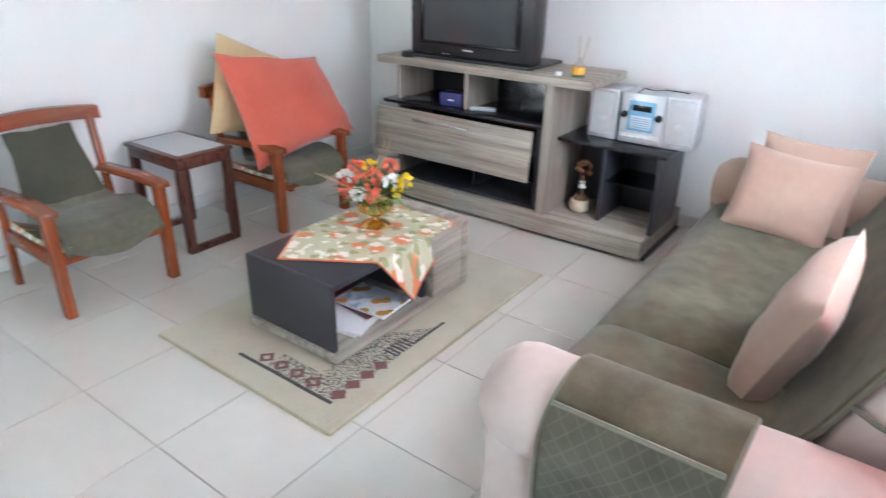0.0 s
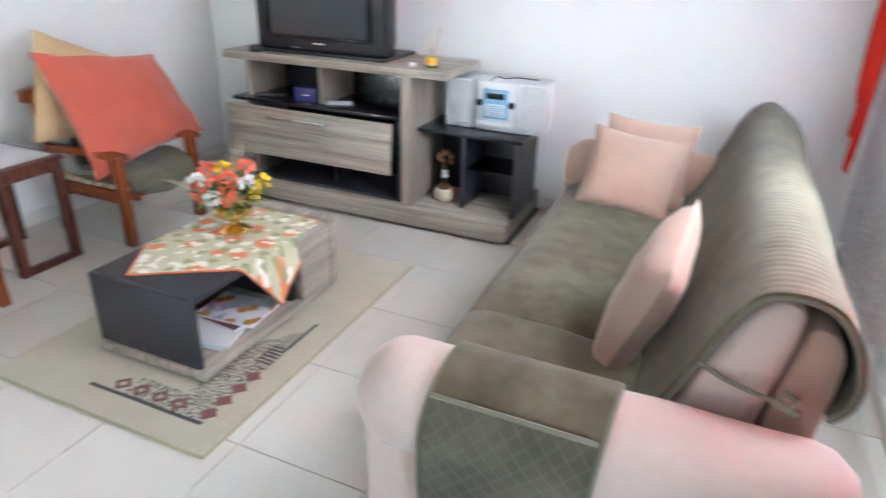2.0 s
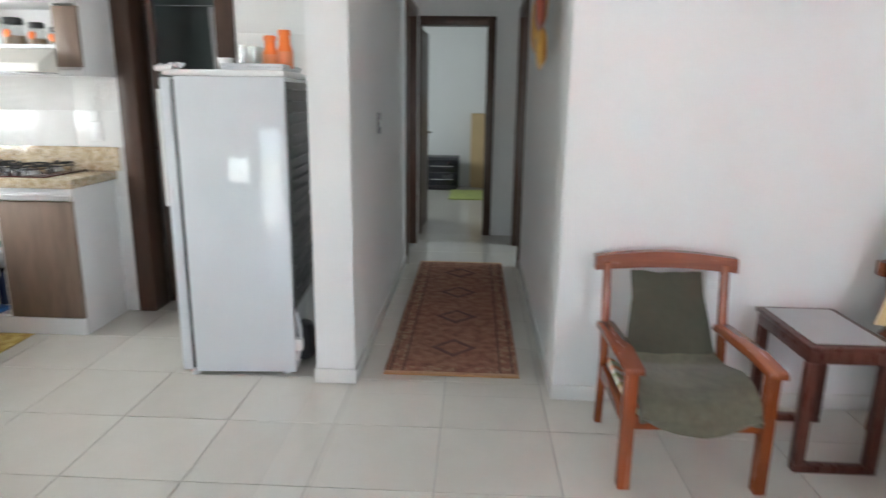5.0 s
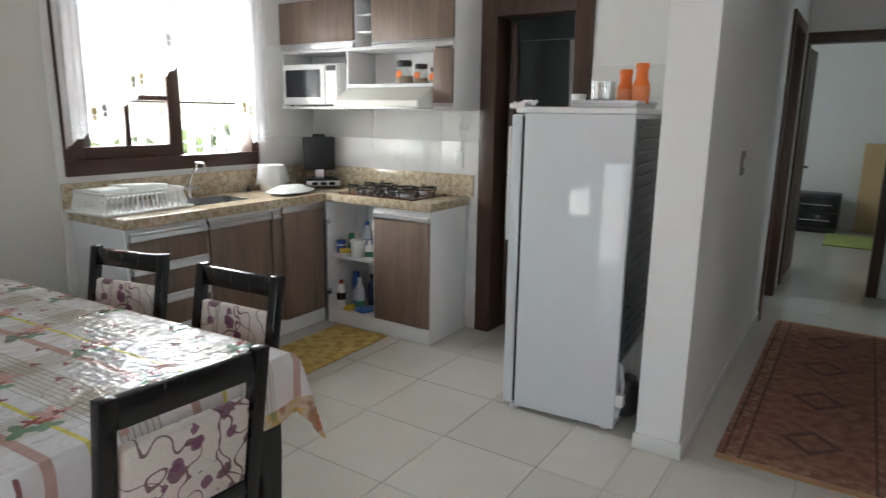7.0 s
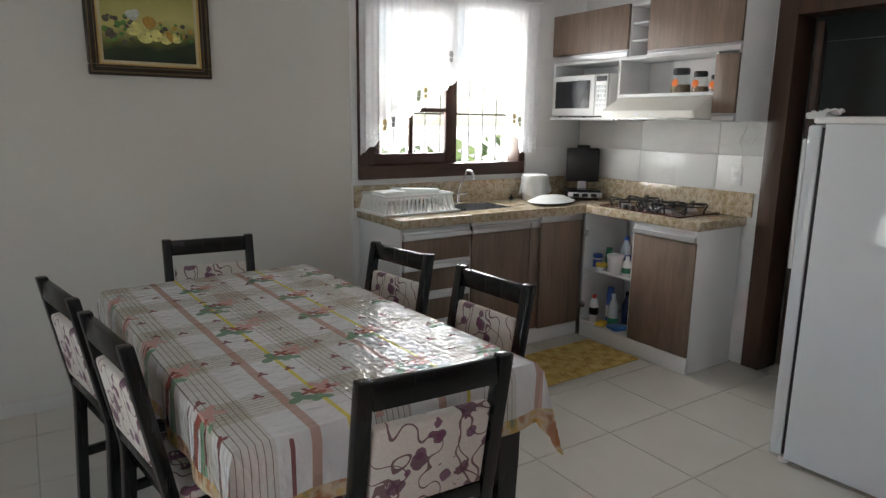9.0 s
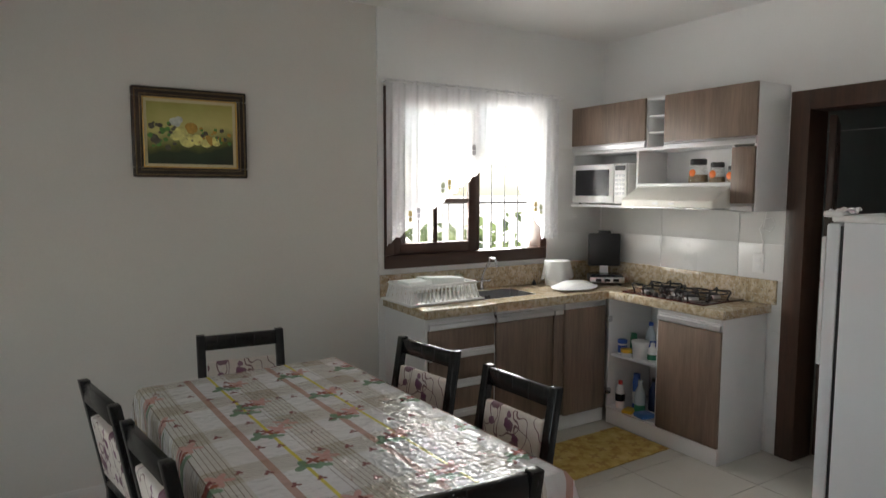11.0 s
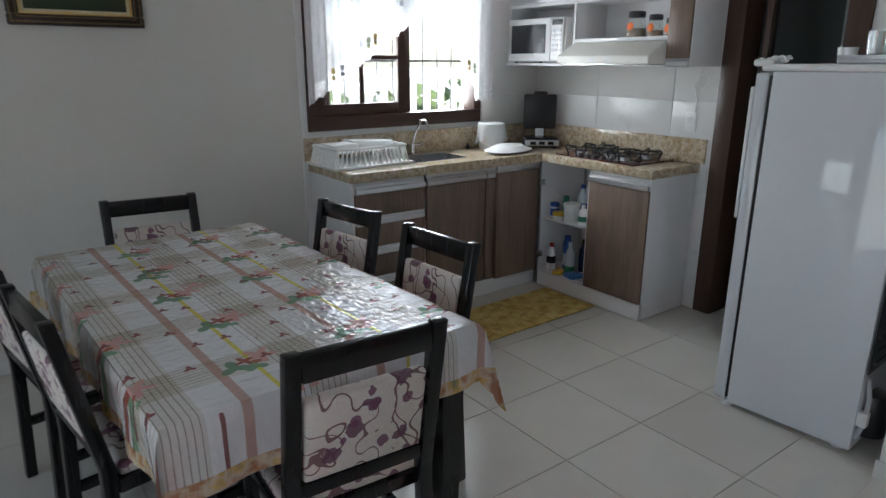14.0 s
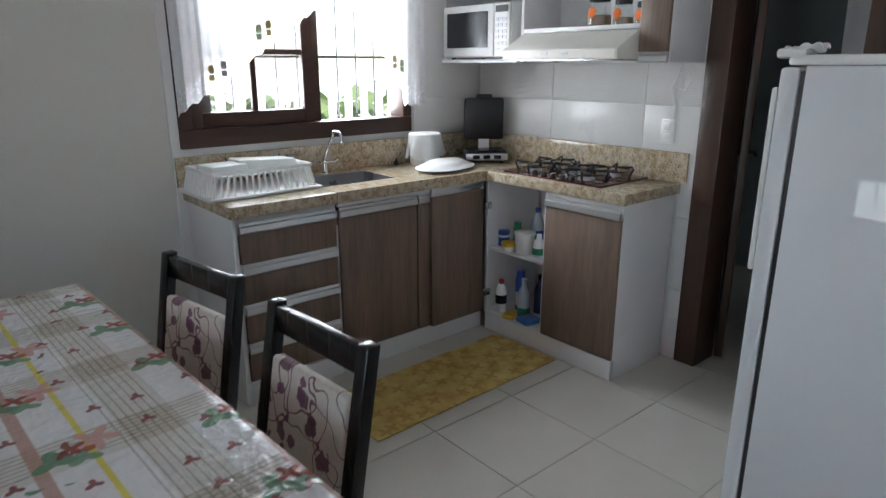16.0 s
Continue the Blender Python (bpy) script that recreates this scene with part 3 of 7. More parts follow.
def casing(name, label, x0, x1, y0, y1, top, w, along, proud=0.02, lower=0.0):
    """A dark wooden lining with architraves round a doorway in a wall."""
    root = thing(name, None, label, "door frame", kind="structure")
    if along == "y":
        a, b = x0 - proud, x1 + proud
        part("jamb", box(a, b, y0 - w, y0 + 0.02, lower, top + w, bev=0.004), M_doorw, root)
        part("jamb", box(a, b, y1 - 0.02, y1 + w, lower, top + w, bev=0.004), M_doorw, root)
        part("head", box(a, b, y0 + 0.02, y1 - 0.02, top - 0.02, top + w, bev=0.004), M_doorw, root)
    else:
        a, b = y0 - proud, y1 + proud
        part("jamb", box(x0 - w, x0 + 0.02, a, b, lower, top + w, bev=0.004), M_doorw, root)
        part("jamb", box(x1 - 0.02, x1 + w, a, b, lower, top + w, bev=0.004), M_doorw, root)
        part("head", box(x0 + 0.02, x1 - 0.02, a, b, top - 0.02, top + w, bev=0.004), M_doorw, root)
    return root


casing("door_1", "dark brown wooden doorway beside the stove", XK - T, XK, -0.45, 0.10, 2.06, 0.09, "y")
casing("door_2", "dark brown wooden bedroom doorway at the hall's end", -6.35, -6.2, 1.05, 1.73, 2.08, 0.06, "y")
casing("door_3", "dark brown wooden doorway in the hall", -5.75, -4.95, HN, HN + T, 2.1, 0.06, "x")
casing("door_4", "dark brown wooden doorway in the hall", -5.75, -5.0, HS0, HS1, 2.1, 0.06, "x")

# unseen doorway, added so that more light enters from the east
casing("door_5", "dark brown wooden frame of the added unseen doorway", XR, XR + T, 0.56, 1.44, 2.1, 0.07, "y")


def door_leaf(name, label, m, w, h, knob=True):
    root = thing(name, m, label, "door")
    bm = box(0, w, -0.018, 0.018, 0.01, h, bev=0.003)
    part("leaf", bm, M_doorw, root)
    for z0, z1 in ((0.15, 0.85), (1.05, h - 0.15)):
        for s in (1, -1):
            part("panel", box(0.12, w - 0.12, s * 0.016, s * 0.024, z0, z1, bev=0.006), M_doorw, root)
    for s in (1, -1):
        hd = tube(B(), [(w - 0.06, s * 0.018, 1.0), (w - 0.06, s * 0.055, 1.0), (w - 0.075, s * 0.06, 1.0), (w - 0.17, s * 0.06, 1.0)], 0.009, 10)
        part("handle", hd, M_brass if knob else M_black, root, "metal lever handle")
        part("escutcheon", lathe(B(), [(0.024, 0), (0.024, 0.006), (0.016, 0.009)], n=16, m=pose(w - 0.06, s * 0.018, 1.0, -90 * s, 0, 0)), M_brass, root)
    return root


door_leaf("bedroom_door", "dark brown wooden bedroom door standing open", pose(-6.37, 1.03, 0, 0, 0, 177), 0.66, 2.05, False)
door_leaf("laundry_door", "dark brown laundry door opened into the next room", pose(XK - T - 0.02, -0.40, 0, 0, 0, 205), 0.62, 2.02, False)

# ---- the kitchen window ----
WX0, WX1, WZ0, WZ1 = -3.03, -1.715, 1.09, 2.23
win = thing("window_1", pose(0, 0, 0), "dark wooden kitchen window with sliding sashes", "window", kind="structure")
yo, yi = YK - 0.10, YK + 0.03
part("window_frame", box(WX0, WX1, yo, yi, WZ0, WZ0 + 0.085, bev=0.005), M_frame, win)
part("window_frame", box(WX0, WX1, yo, yi, WZ1 - 0.06, WZ1, bev=0.005), M_frame, win)
part("window_frame", box(WX0, WX0 + 0.06, yo, yi, WZ0 + 0.085, WZ1 - 0.06, bev=0.005), M_frame, win)
part("window_frame", box(WX1 - 0.06, WX1, yo, yi, WZ0 + 0.085, WZ1 - 0.06, bev=0.005), M_frame, win)


def sash(x0, x1, y, bars):
    z0, z1 = WZ0 + 0.085, WZ1 - 0.06
    for b in ((x0, x0 + 0.06, z0, z1), (x1 - 0.06, x1, z0, z1), (x0 + 0.06, x1 - 0.06, z0, z0 + 0.07), (x0 + 0.06, x1 - 0.06, z1 - 0.06, z1)):
        part("sash_rail", box(b[0], b[1], y - 0.016, y + 0.016, b[2], b[3], bev=0.004), M_frame, win)
    if bars:
        xm = (x0 + x1) / 2
        part("glazing_bar", box(xm - 0.014, xm + 0.014, y - 0.012, y + 0.012, z0 + 0.07, z1 - 0.06, bev=0.003), M_frame, win)
        for z in (1.52, 1.85):
            part("glazing_bar", box(x0 + 0.06, x1 - 0.06, y - 0.0125, y + 0.0125, z - 0.014, z + 0.014, bev=0.003), M_frame, win)
    p = part("pane", box(x0 + 0.055, x1 - 0.055, y - 0.002, y + 0.002, z0 + 0.065, z1 - 0.055), M_glass, win)
    p.visible_shadow = False


sash(-2.42, -1.775, YK - 0.01, True)
sash(-2.48, -1.835, YK - 0.055, False)
# iron bars outside
grille = thing("window_grille", None, "black iron bars outside the kitchen window", "window grille", kind="structure")
for i in range(11):
    x = -3.0 + i * 0.12
    part("bar", tube(B(), [(x, YK - 0.125, WZ0 + 0.06), (x, YK - 0.125, WZ1 - 0.04)], 0.0045, 6), M_black, grille)
for z in (1.50, 2.05):
    part("cross_bar", box(-3.0, -1.78, YK - 0.134, YK - 0.128, z - 0.006, z + 0.006), M_black, grille)

# ---- the living room window (behind curtains) ----
w2 = thing("window_2", None, "dark wooden living room window behind curtains", "window", kind="structure")
for b in ((2.4, 3.30, 0.95, 1.01), (2.4, 3.30, 2.09, 2.15), (2.4, 2.46, 1.01, 2.09), (3.24, 3.30, 1.01, 2.09)):
    part("window_frame", box(XR + 0.03, XR + 0.08, b[0], b[1], b[2], b[3], bev=0.004), M_frame, w2)
w3 = thing("window_3", None, "dark wooden dining window opposite the fridge", "window", kind="structure")
for b in ((-0.78, 0.12, 0.90, 0.94), (-0.78, 0.12, 1.46, 1.50), (-0.78, -0.74, 0.94, 1.46), (0.08, 0.12, 0.94, 1.46), (-0.35, -0.31, 0.94, 1.46)):
    part("window_frame", box(XR + 0.03, XR + 0.08, b[0], b[1], b[2], b[3], bev=0.004), M_frame, w3)

# ---- outside ----
bm = B()
sheet(bm, lambda u, v: Vector(((u - 0.5) * 400, (v - 0.5) * 400, -0.25)), 4, 4)
solo("ground", bm, plain("pale_paving", (0.66, 0.64, 0.60), 0.9, var=0.12, scale=0.8), "pale sunlit ground around the house", "ground", kind="structure")
fence = thing("garden_fence", None, "white railing fence in bright sun outside the kitchen", "fence")
M_fence = plain("white_masonry", (0.75, 0.73, 0.68), 0.8, var=0.1)
part("wall_base", box(-12, 4, -6.6, -6.45, -0.25, 0.35, bev=0.01), M_fence, fence)
part("rail", box(-12, 4, -6.56, -6.49, 1.25, 1.31, bev=0.008), M_fence, fence)
for i in range(64):
    part("picket", box(-12 + i * 0.25, -11.9 + i * 0.25, -6.55, -6.5, 0.35, 1.25, bev=0.006), M_fence, fence)
bm = B()
rnd = random.Random(5)
for i in range(900):
    c = Vector((rnd.uniform(-11, 2), rnd.uniform(-8.6, -7.2), 0))
    c.z = rnd.uniform(0, 1.0 + 0.5 * noise.noise(Vector((c.x * 0.7, 0, 3))))
    s, a = rnd.uniform(0.1, 0.24), rnd.uniform(0, 6.28)
    u, v = Vector((math.cos(a), math.sin(a), rnd.uniform(-0.4, 0.4))) * s, Vector((-math.sin(a) * 0.3, math.cos(a) * 0.3, 1)) * s * 0.6
    bm.faces.new([bm.verts.new(c + p) for p in (-u, v, u, -v * 0.7)])
solo("hedge", bm, plain("hedge_leaves", (0.12, 0.17, 0.06), 0.6, var=0.4), "sunlit green hedge behind the fence", "hedge", kind="stuff")

# ---- kitchen units ----
CT0, CT1 = 0.858, 0.911      # worktop, under and upper side
FY, FX = -1.475, -3.13        # fronts of the sink run and of the stove run
CX = -1.70                   # free end of the sink run
CY = -0.605                   # free end of the stove run
SK = (-2.62, -2.20, -1.90, -1.62)   # sink hole

yb, xb = YK + 0.014, XK + 0.002
top = thing("worktop", pose(-2.6, -1.75, CT0), "beige speckled granite L-shaped worktop", "worktop")
bm = B()
bx(bm, SK[1], CX, yb, FY, CT0, CT1, 0.006)
bx(bm, SK[0], SK[1], yb, SK[2], CT0, CT1, 0.0)
bx(bm, SK[0], SK[1], SK[3], FY, CT0, CT1, 0.0)
bx(bm, xb, SK[0], yb, FY, CT0, CT1, 0.0)
part("sink_slab", bm, M_granite, top, world_space=True)
part("stove_slab", box(xb, FX, FY, CY, CT0, CT1, bev=0.006), M_granite, top, world_space=True)
bs = thing("backsplash", pose(-2.6, YK + 0.02, CT1), "granite upstand behind the worktop", "backsplash")
part("window_strip", box(xb + 0.02, CX + 0.02, yb, yb + 0.02, CT1, 1.055, bev=0.003), M_granite, bs, world_space=True)
part("stove_strip", box(xb, xb + 0.02, yb, CY + 0.03, CT1, 1.055, bev=0.003), M_granite, bs, world_space=True)

sink = thing("kitchen_sink", pose((SK[0] + SK[1]) / 2, (SK[2] + SK[3]) / 2, CT1), "stainless steel sink basin set in the worktop", "sink")
bm = B()
w, d = (SK[1] - SK[0]) / 2, (SK[3] - SK[2]) / 2
for a in ((-w, w, -d, -d + 0.004), (-w, w, d - 0.004, d), (-w, -w + 0.004, -d, d), (w - 0.004, w, -d, d)):
    bx(bm, a[0], a[1], a[2], a[3], -0.16, 0.002)
bx(bm, -w, w, -d, d, -0.165, -0.16)
part("basin", bm, M_steel, sink)
part("drain", lathe(B(), [(0.03, -0.158), (0.03, -0.154), (0.012, -0.155)], n=16), M_chrome, sink)

tap = thing("kitchen_tap", pose(-2.42, -1.955, CT1, 0, 0, 8), "chrome swan-neck kitchen tap", "tap")
part("base", lathe(B(), [(0.024, 0), (0.024, 0.006), (0.015, 0.014), (0.013, 0.06)], n=16), M_chrome, tap)
pts = [(0, 0, 0.05)] + [(0, 0.012 * i * i * 0.12, 0.05 + 0.02 * i) for i in range(1, 8)] + [(0, 0.10 + 0.04 * math.sin(a), 0.225 + 0.02 * math.cos(a) - 0.02) for a in (-0.6, 0.2, 0.9, 1.5)] + [(0, 0.145, 0.17)]
part("spout", tube(B(), pts, 0.0085, 10), M_chrome, tap)
part("lever", tube(B(), [(0, 0, 0.06), (0.05, 0.02, 0.062), (0.065, 0.022, 0.07)], 0.007, 8), M_chrome, tap)
part("lever", tube(B(), [(0, 0, 0.06), (-0.05, 0.02, 0.062), (-0.065, 0.022, 0.07)], 0.007, 8), M_chrome, tap)


def handle_bar(x0, x1, y, z, parent, along="x"):
    """An aluminium grip strip along the top edge of a front."""
    bm = B()
    prof = [(0, 0), (0.012, 0), (0.016, 0.006), (0.014, 0.03), (0.006, 0.034), (0.004, 0.046), (0, 0.046)]
    if along == "x":
        extrude_poly(bm, [(y + p, z + q) for p, q in prof], "x", x0, x1)
    else:
        extrude_poly(bm, [(y + p, z + q) for p, q in prof], "y", x0, x1)
    return part("handle", bm, M_alu, parent, "aluminium grip strip", world_space=True)


PL = 0.10  # plinth height
FY0 = FY - 0.035
# drawer unit
u = thing("drawer_unit", pose(-1.97, FY0 - 0.2, 0), "white base unit with four brown wood-grain drawers", "kitchen cabinet", "kitchen base units")
bm = B()
bx(bm, -1.735, CX - 0.005 - 0.012, yb, FY0, 0, CT0, 0.002)
bx(bm, -2.215, -1.735, yb, FY0 - 0.02, PL, CT0 - 0.001)
part("body", bm, M_white, u, world_space=True)
part("plinth", box(-2.215, -1.735, FY0 - 0.025, FY0 - 0.004, 0, PL, bev=0.002), M_white, u, world_space=True)
for i in range(4):
    z1 = 0.824 - i * 0.180
    dr = part("drawer", box(-2.205, -1.745, FY0 - 0.019, FY0, z1 - 0.172, z1 - 0.040, bev=0.002), M_brownw, u, world_space=True)
    handle_bar(-2.205, -1.745, FY0 - 0.004, z1 - 0.040, dr)
# sink unit
u = thing("sink_unit", pose(-2.45, FY0 - 0.2, 0), "white base unit with brown wood-grain doors", "kitchen cabinet", "kitchen base units")
part("body", box(-3.16, -2.22, yb, FY0 - 0.02, PL, CT0 - 0.11), M_white, u, world_space=True)
part("plinth", box(-3.14, -2.22, FY0 - 0.025, FY0 - 0.004, 0, PL, bev=0.002), M_white, u, world_space=True)
part("top_rail", box(-3.10, -2.222, FY0 - 0.022, FY0 - 0.006, 0.832, CT0 - 0.001, bev=0.001), M_white, u, world_space=True)
dr = part("door", box(-2.675, -2.225, FY0 - 0.019, FY0, PL + 0.005, 0.784, bev=0.002), M_brownw, u, world_space=True)
handle_bar(-2.675, -2.225, FY0 - 0.004, 0.784, dr)
dr = part("door", box(-3.13, -2.685, FY0 - 0.019, FY0, PL + 0.005, 0.784, bev=0.002), M_brownw, u, world_space=True)
handle_bar(-3.0, -2.685, FY0 - 0.004, 0.784, dr)
# stove unit with its corner door swung open in front of the sink run
FX0 = FX - 0.0
u = thing("stove_unit", pose(-3.35, -1.05, 0), "white base unit under the stove with one door swung open", "kitchen cabinet", "kitchen base units")
for nm, b in (("side_panel", (FX0 - 0.44, FX0 - 0.02, CY - 0.03, CY - 0.012, 0, CT0)), ("partition", (FX0 - 0.44, FX0 - 0.02, -1.075, -1.057, PL + 0.012, CT0 - 0.001)), ("back_panel", (XK + 0.003, XK + 0.018, FY, CY - 0.03, PL + 0.012, CT0 - 0.001)), ("bottom_panel", (FX0 - 0.46, FX0 - 0.02, FY - 0.02, CY - 0.03, PL - 0.01, PL + 0.012)), ("corner_panel", (FX0 - 0.44, FX0 - 0.02, FY - 0.02, FY - 0.004, PL + 0.012, CT0 - 0.001)), ("top_rail", (FX0 - 0.038, FX0 - 0.0205, -1.056, CY - 0.031, 0.832, CT0 - 0.002))):
    part(nm, box(*b, bev=0.001), M_white, u, world_space=True)
part("plinth", box(FX0 - 0.035, FX0 - 0.005, FY - 0.0, CY - 0.012, 0, PL, bev=0.002), M_white, u, world_space=True)
part("shelf", box(FX0 - 0.44, FX0 - 0.04, FY, -1.076, 0.462, 0.48, bev=0.001), M_white, u, world_space=True)
dr = part("door", box(FX0 - 0.019, FX0, -1.052, CY - 0.012, PL + 0.005, 0.789, bev=0.002), M_brownw, u, world_space=True)
handle_bar(-1.052, CY - 0.012, FX0 - 0.004, 0.789, dr, "y")
dr = part("door", box(FX0 + 0.01 - 0.0, -2.755, FY0 + 0.008, FY0 + 0.027, PL + 0.005, 0.814, bev=0.002), M_brownw, u, world_space=True)
part("edge_strip", box(FX0 + 0.01, -2.755, FY0 + 0.008, FY0 + 0.027, 0.814, 0.856, bev=0.002), M_alu, dr, "pale grip strip", world_space=True)
for z in (0.72, 0.22):
    hg = B()
    bx(hg, FX0 - 0.03, FX0 + 0.015, FY + 0.0, FY + 0.018, z - 0.02, z + 0.02, 0.004)
    bx(hg, FX0 - 0.012, FX0 + 0.008, FY + 0.012, FY + 0.03, z - 0.012, z + 0.012, 0.003)
    part("hinge", hg, M_steel, dr, "steel cup hinge", world_space=True)

# ---- wall units ----
UX = -3.30
u = thing("wall_unit", pose(-3.45, -1.3, 1.47), "white wall unit with brown wood-grain flap doors", "kitchen cabinet")
t = 0.018
U0, U1, UZ0, UZ1 = YK + 0.002, -0.555, 1.47, 2.19
PANELS = [("side_panel", (XK + 0.002, UX, U1 - t, U1, UZ0, UZ1)), ("side_panel", (XK + 0.002, UX, U0, U0 + t, UZ0, UZ1)), ("top_panel", (XK + 0.002, UX, U0 + t, U1 - t, UZ1 - t, UZ1)),
          ("middle_panel", (XK + 0.002, UX, U0 + t, U1 - t, 1.85, 1.87)), ("back_panel", (XK + 0.002, XK + 0.012, U0 + t, U1 - t, UZ0 + 0.12, 1.85)), ("back_panel", (XK + 0.002, XK + 0.012, U0 + t, U1 - t, 1.87, UZ1 - t)),
          ("niche_side", (XK + 0.012, UX, -1.415, -1.397, UZ0, 1.85)), ("niche_floor", (XK + 0.012, UX + 0.03, U0 + t, -1.415, UZ0, UZ0 + t)), ("shelf", (XK + 0.012, UX, -1.397, -0.712, 1.615, 1.635)),
          ("partition", (XK + 0.012, UX, -0.712, -0.694, UZ0 + 0.02, 1.85)), ("bottom_panel", (XK + 0.012, UX, -0.694, U1 - t, UZ0 + 0.02, UZ0 + 0.04))]
PANELS += [("partition", (XK + 0.012, UX, y - t / 2, y + t / 2, 1.87, UZ1 - t)) for y in (-1.335, -1.185)]
PANELS += [("rack_shelf", (XK + 0.012, UX - 0.01, -1.326, -1.194, z - 0.006, z + 0.006)) for z in (1.965, 2.07)]
for nm, b in PANELS:
    part(nm, box(*b, bev=0.0008), M_white, u, world_space=True)
for y0, y1, z0, z1 in ((U0 + 0.004, -1.338, 1.915, UZ1), (-1.182, U1 - 0.002, 1.895, UZ1), (-0.70, U1 - 0.004, 1.515, 1.835)):
    dr = part("door", box(UX, UX + 0.018, y0, y1, z0, z1, bev=0.0015), M_brownw, u, "brown wood-grain flap", world_space=True)
    handle_bar(y0, y1, UX + 0.001, z0 - 0.046, dr, "y")

# cooker hood
hood = thing("cooker_hood", pose(-3.4, -1.05, 1.47), "off-white slim cooker hood", "cooker hood")
M_cream = plain("cream_enamel", (0.78, 0.76, 0.70), 0.35, var=0.04, bump=0.02)
part("body", extrude_poly(B(), [(XK + 0.015, 1.612), (UX + 0.0, 1.612), (UX + 0.15, 1.53), (UX + 0.15, 1.485), (XK + 0.015, 1.485)], "y", -1.40, -0.715, 0.004), M_cream, hood, world_space=True)
part("front_strip", box(UX + 0.15, UX + 0.153, -1.39, -0.725, 1.492, 1.524), M_cream, hood, world_space=True)
for y in (-1.12, -1.0):
    part("switch", box(UX + 0.152, UX + 0.157, y - 0.02, y + 0.02, 1.502, 1.516, bev=0.002), M_white, hood, "small grey slide switch", world_space=True)
part("filter", box(XK + 0.06, UX + 0.12, -1.36, -0.76, 1.478, 1.486), M_steel, hood, "steel grease filter", world_space=True)

# microwave
mw = thing("microwave", pose(-3.42, -1.71, 1.489), "white microwave oven with dark glass door in the wall unit", "microwave oven")
part("body", box(-3.58, -3.275, -1.985, -1.455, 1.497, 1.775, bev=0.008), M_plast, mw, world_space=True)
for x, y in ((-3.55, -1.95), (-3.31, -1.95), (-3.55, -1.5), (-3.31, -1.5)):
    part("foot", lathe(B(), [(0.012, 0), (0.012, 0.009)], (x, y, 1.488), 10), M_black, mw, world_space=True)
dr = part("door", box(-3.275, -3.255, -1.98, -1.575, 1.503, 1.77, bev=0.006), M_plast, mw, world_space=True)
part("window", box(-3.256, -3.252, -1.945, -1.615, 1.55, 1.735, bev=0.001), M_dark, dr, "dark glass window", world_space=True)
pn = part("control_panel", box(-3.275, -3.257, -1.57, -1.46, 1.503, 1.77, bev=0.004), M_plast, mw, world_space=True)
part("display", box(-3.257, -3.254, -1.56, -1.47, 1.725, 1.758, bev=0.001), M_black, pn, "dark display", world_space=True)
for i in range(5):
    for j in range(3):
        part("button", box(-3.257, -3.254, -1.557 + j * 0.03, -1.535 + j * 0.03, 1.56 + i * 0.03, 1.578 + i * 0.03, bev=0.001), M_silver, pn, world_space=True)
part("door_button", box(-3.257, -3.253, -1.55, -1.48, 1.515, 1.545, bev=0.001), M_plast, pn, world_space=True)

# jars on the shelf
M_food = plain("dried_food", (0.30, 0.19, 0.10), 0.8, var=0.4, fine=150)


def storage_jar(y, r, h, fill):
    j = thing("storage_jar", pose(-3.42, y, 1.635), "glass storage jar with black lid and orange fruit print", "jar", "jars on the kitchen shelf")
    part("glass", lathe(B(), [(r * 0.95, 0), (r, 0.01), (r * 0.82, h * 0.7), (r * 0.7, h * 0.76)], n=20), M_jarglass, j)
    part("contents", lathe(B(), [(r * 0.9, 0.004), (r * 0.93, 0.012), (r * 0.88, h * fill)], n=20), M_food, j)
    part("lid", lathe(B(), [(r * 0.78, h * 0.76), (r * 0.8, h * 0.78), (r * 0.8, h * 0.95), (r * 0.72, h)], n=20), M_black, j, "black plastic lid")
    part("print", lathe(B(), [(0.02, 0), (0.026, 0.002), (0.02, 0.004)], n=14, m=pose(r * 0.93, 0, h * 0.42, 0, 84, 0) @ Matrix.Diagonal((0.9, 0.9, 1, 1))), M_orange, j, "orange fruit print")


storage_jar(-1.02, 0.062, 0.15, 0.35)
storage_jar(-0.885, 0.05, 0.125, 0.3)
storage_jar(-0.775, 0.04, 0.10, 0.3)

# glossy wall tiles over the stove and by the window
M_wtile = plain("white_glazed_tile", (0.74, 0.735, 0.72), 0.30, var=0.03, scale=3, bump=0.03)
M_ribtile = Mat("ribbed_white_tile", 0.3)
M_ribtile.color(M_ribtile.ramp(M_ribtile.noise(4), [(0.3, (0.66, 0.655, 0.635)), (0.7, (0.72, 0.715, 0.70))]))
M_ribtile.bump((M_ribtile.z * 900.0).sin() + (M_ribtile.y * 900.0).sin(), 0.5, 0.001)
M_ribtile = M_ribtile.m
tiles = thing("trim_wall_tiles", None, "white glazed wall tiles over the worktop", "wall tiles", kind="structure")
for y0, y1 in ((YK + 0.02, -1.435), (-1.432, -0.84), (-0.837, -0.543)):
    part("tile", box(XK, XK + 0.007, y0, y1, 1.057, 1.268, bev=0.0012), M_wtile, tiles)
    part("tile", box(XK, XK + 0.007, y0, y1, 1.271, 1.468, bev=0.0012), M_ribtile, tiles, "finely ribbed tile")
for z0, z1 in ((0.0, 0.37), (0.373, 0.74), (0.743, 1.05)):
    part("tile", box(XK, XK + 0.007, CY - 0.01, -0.543, z0, z1, bev=0.0012), M_wtile, tiles)
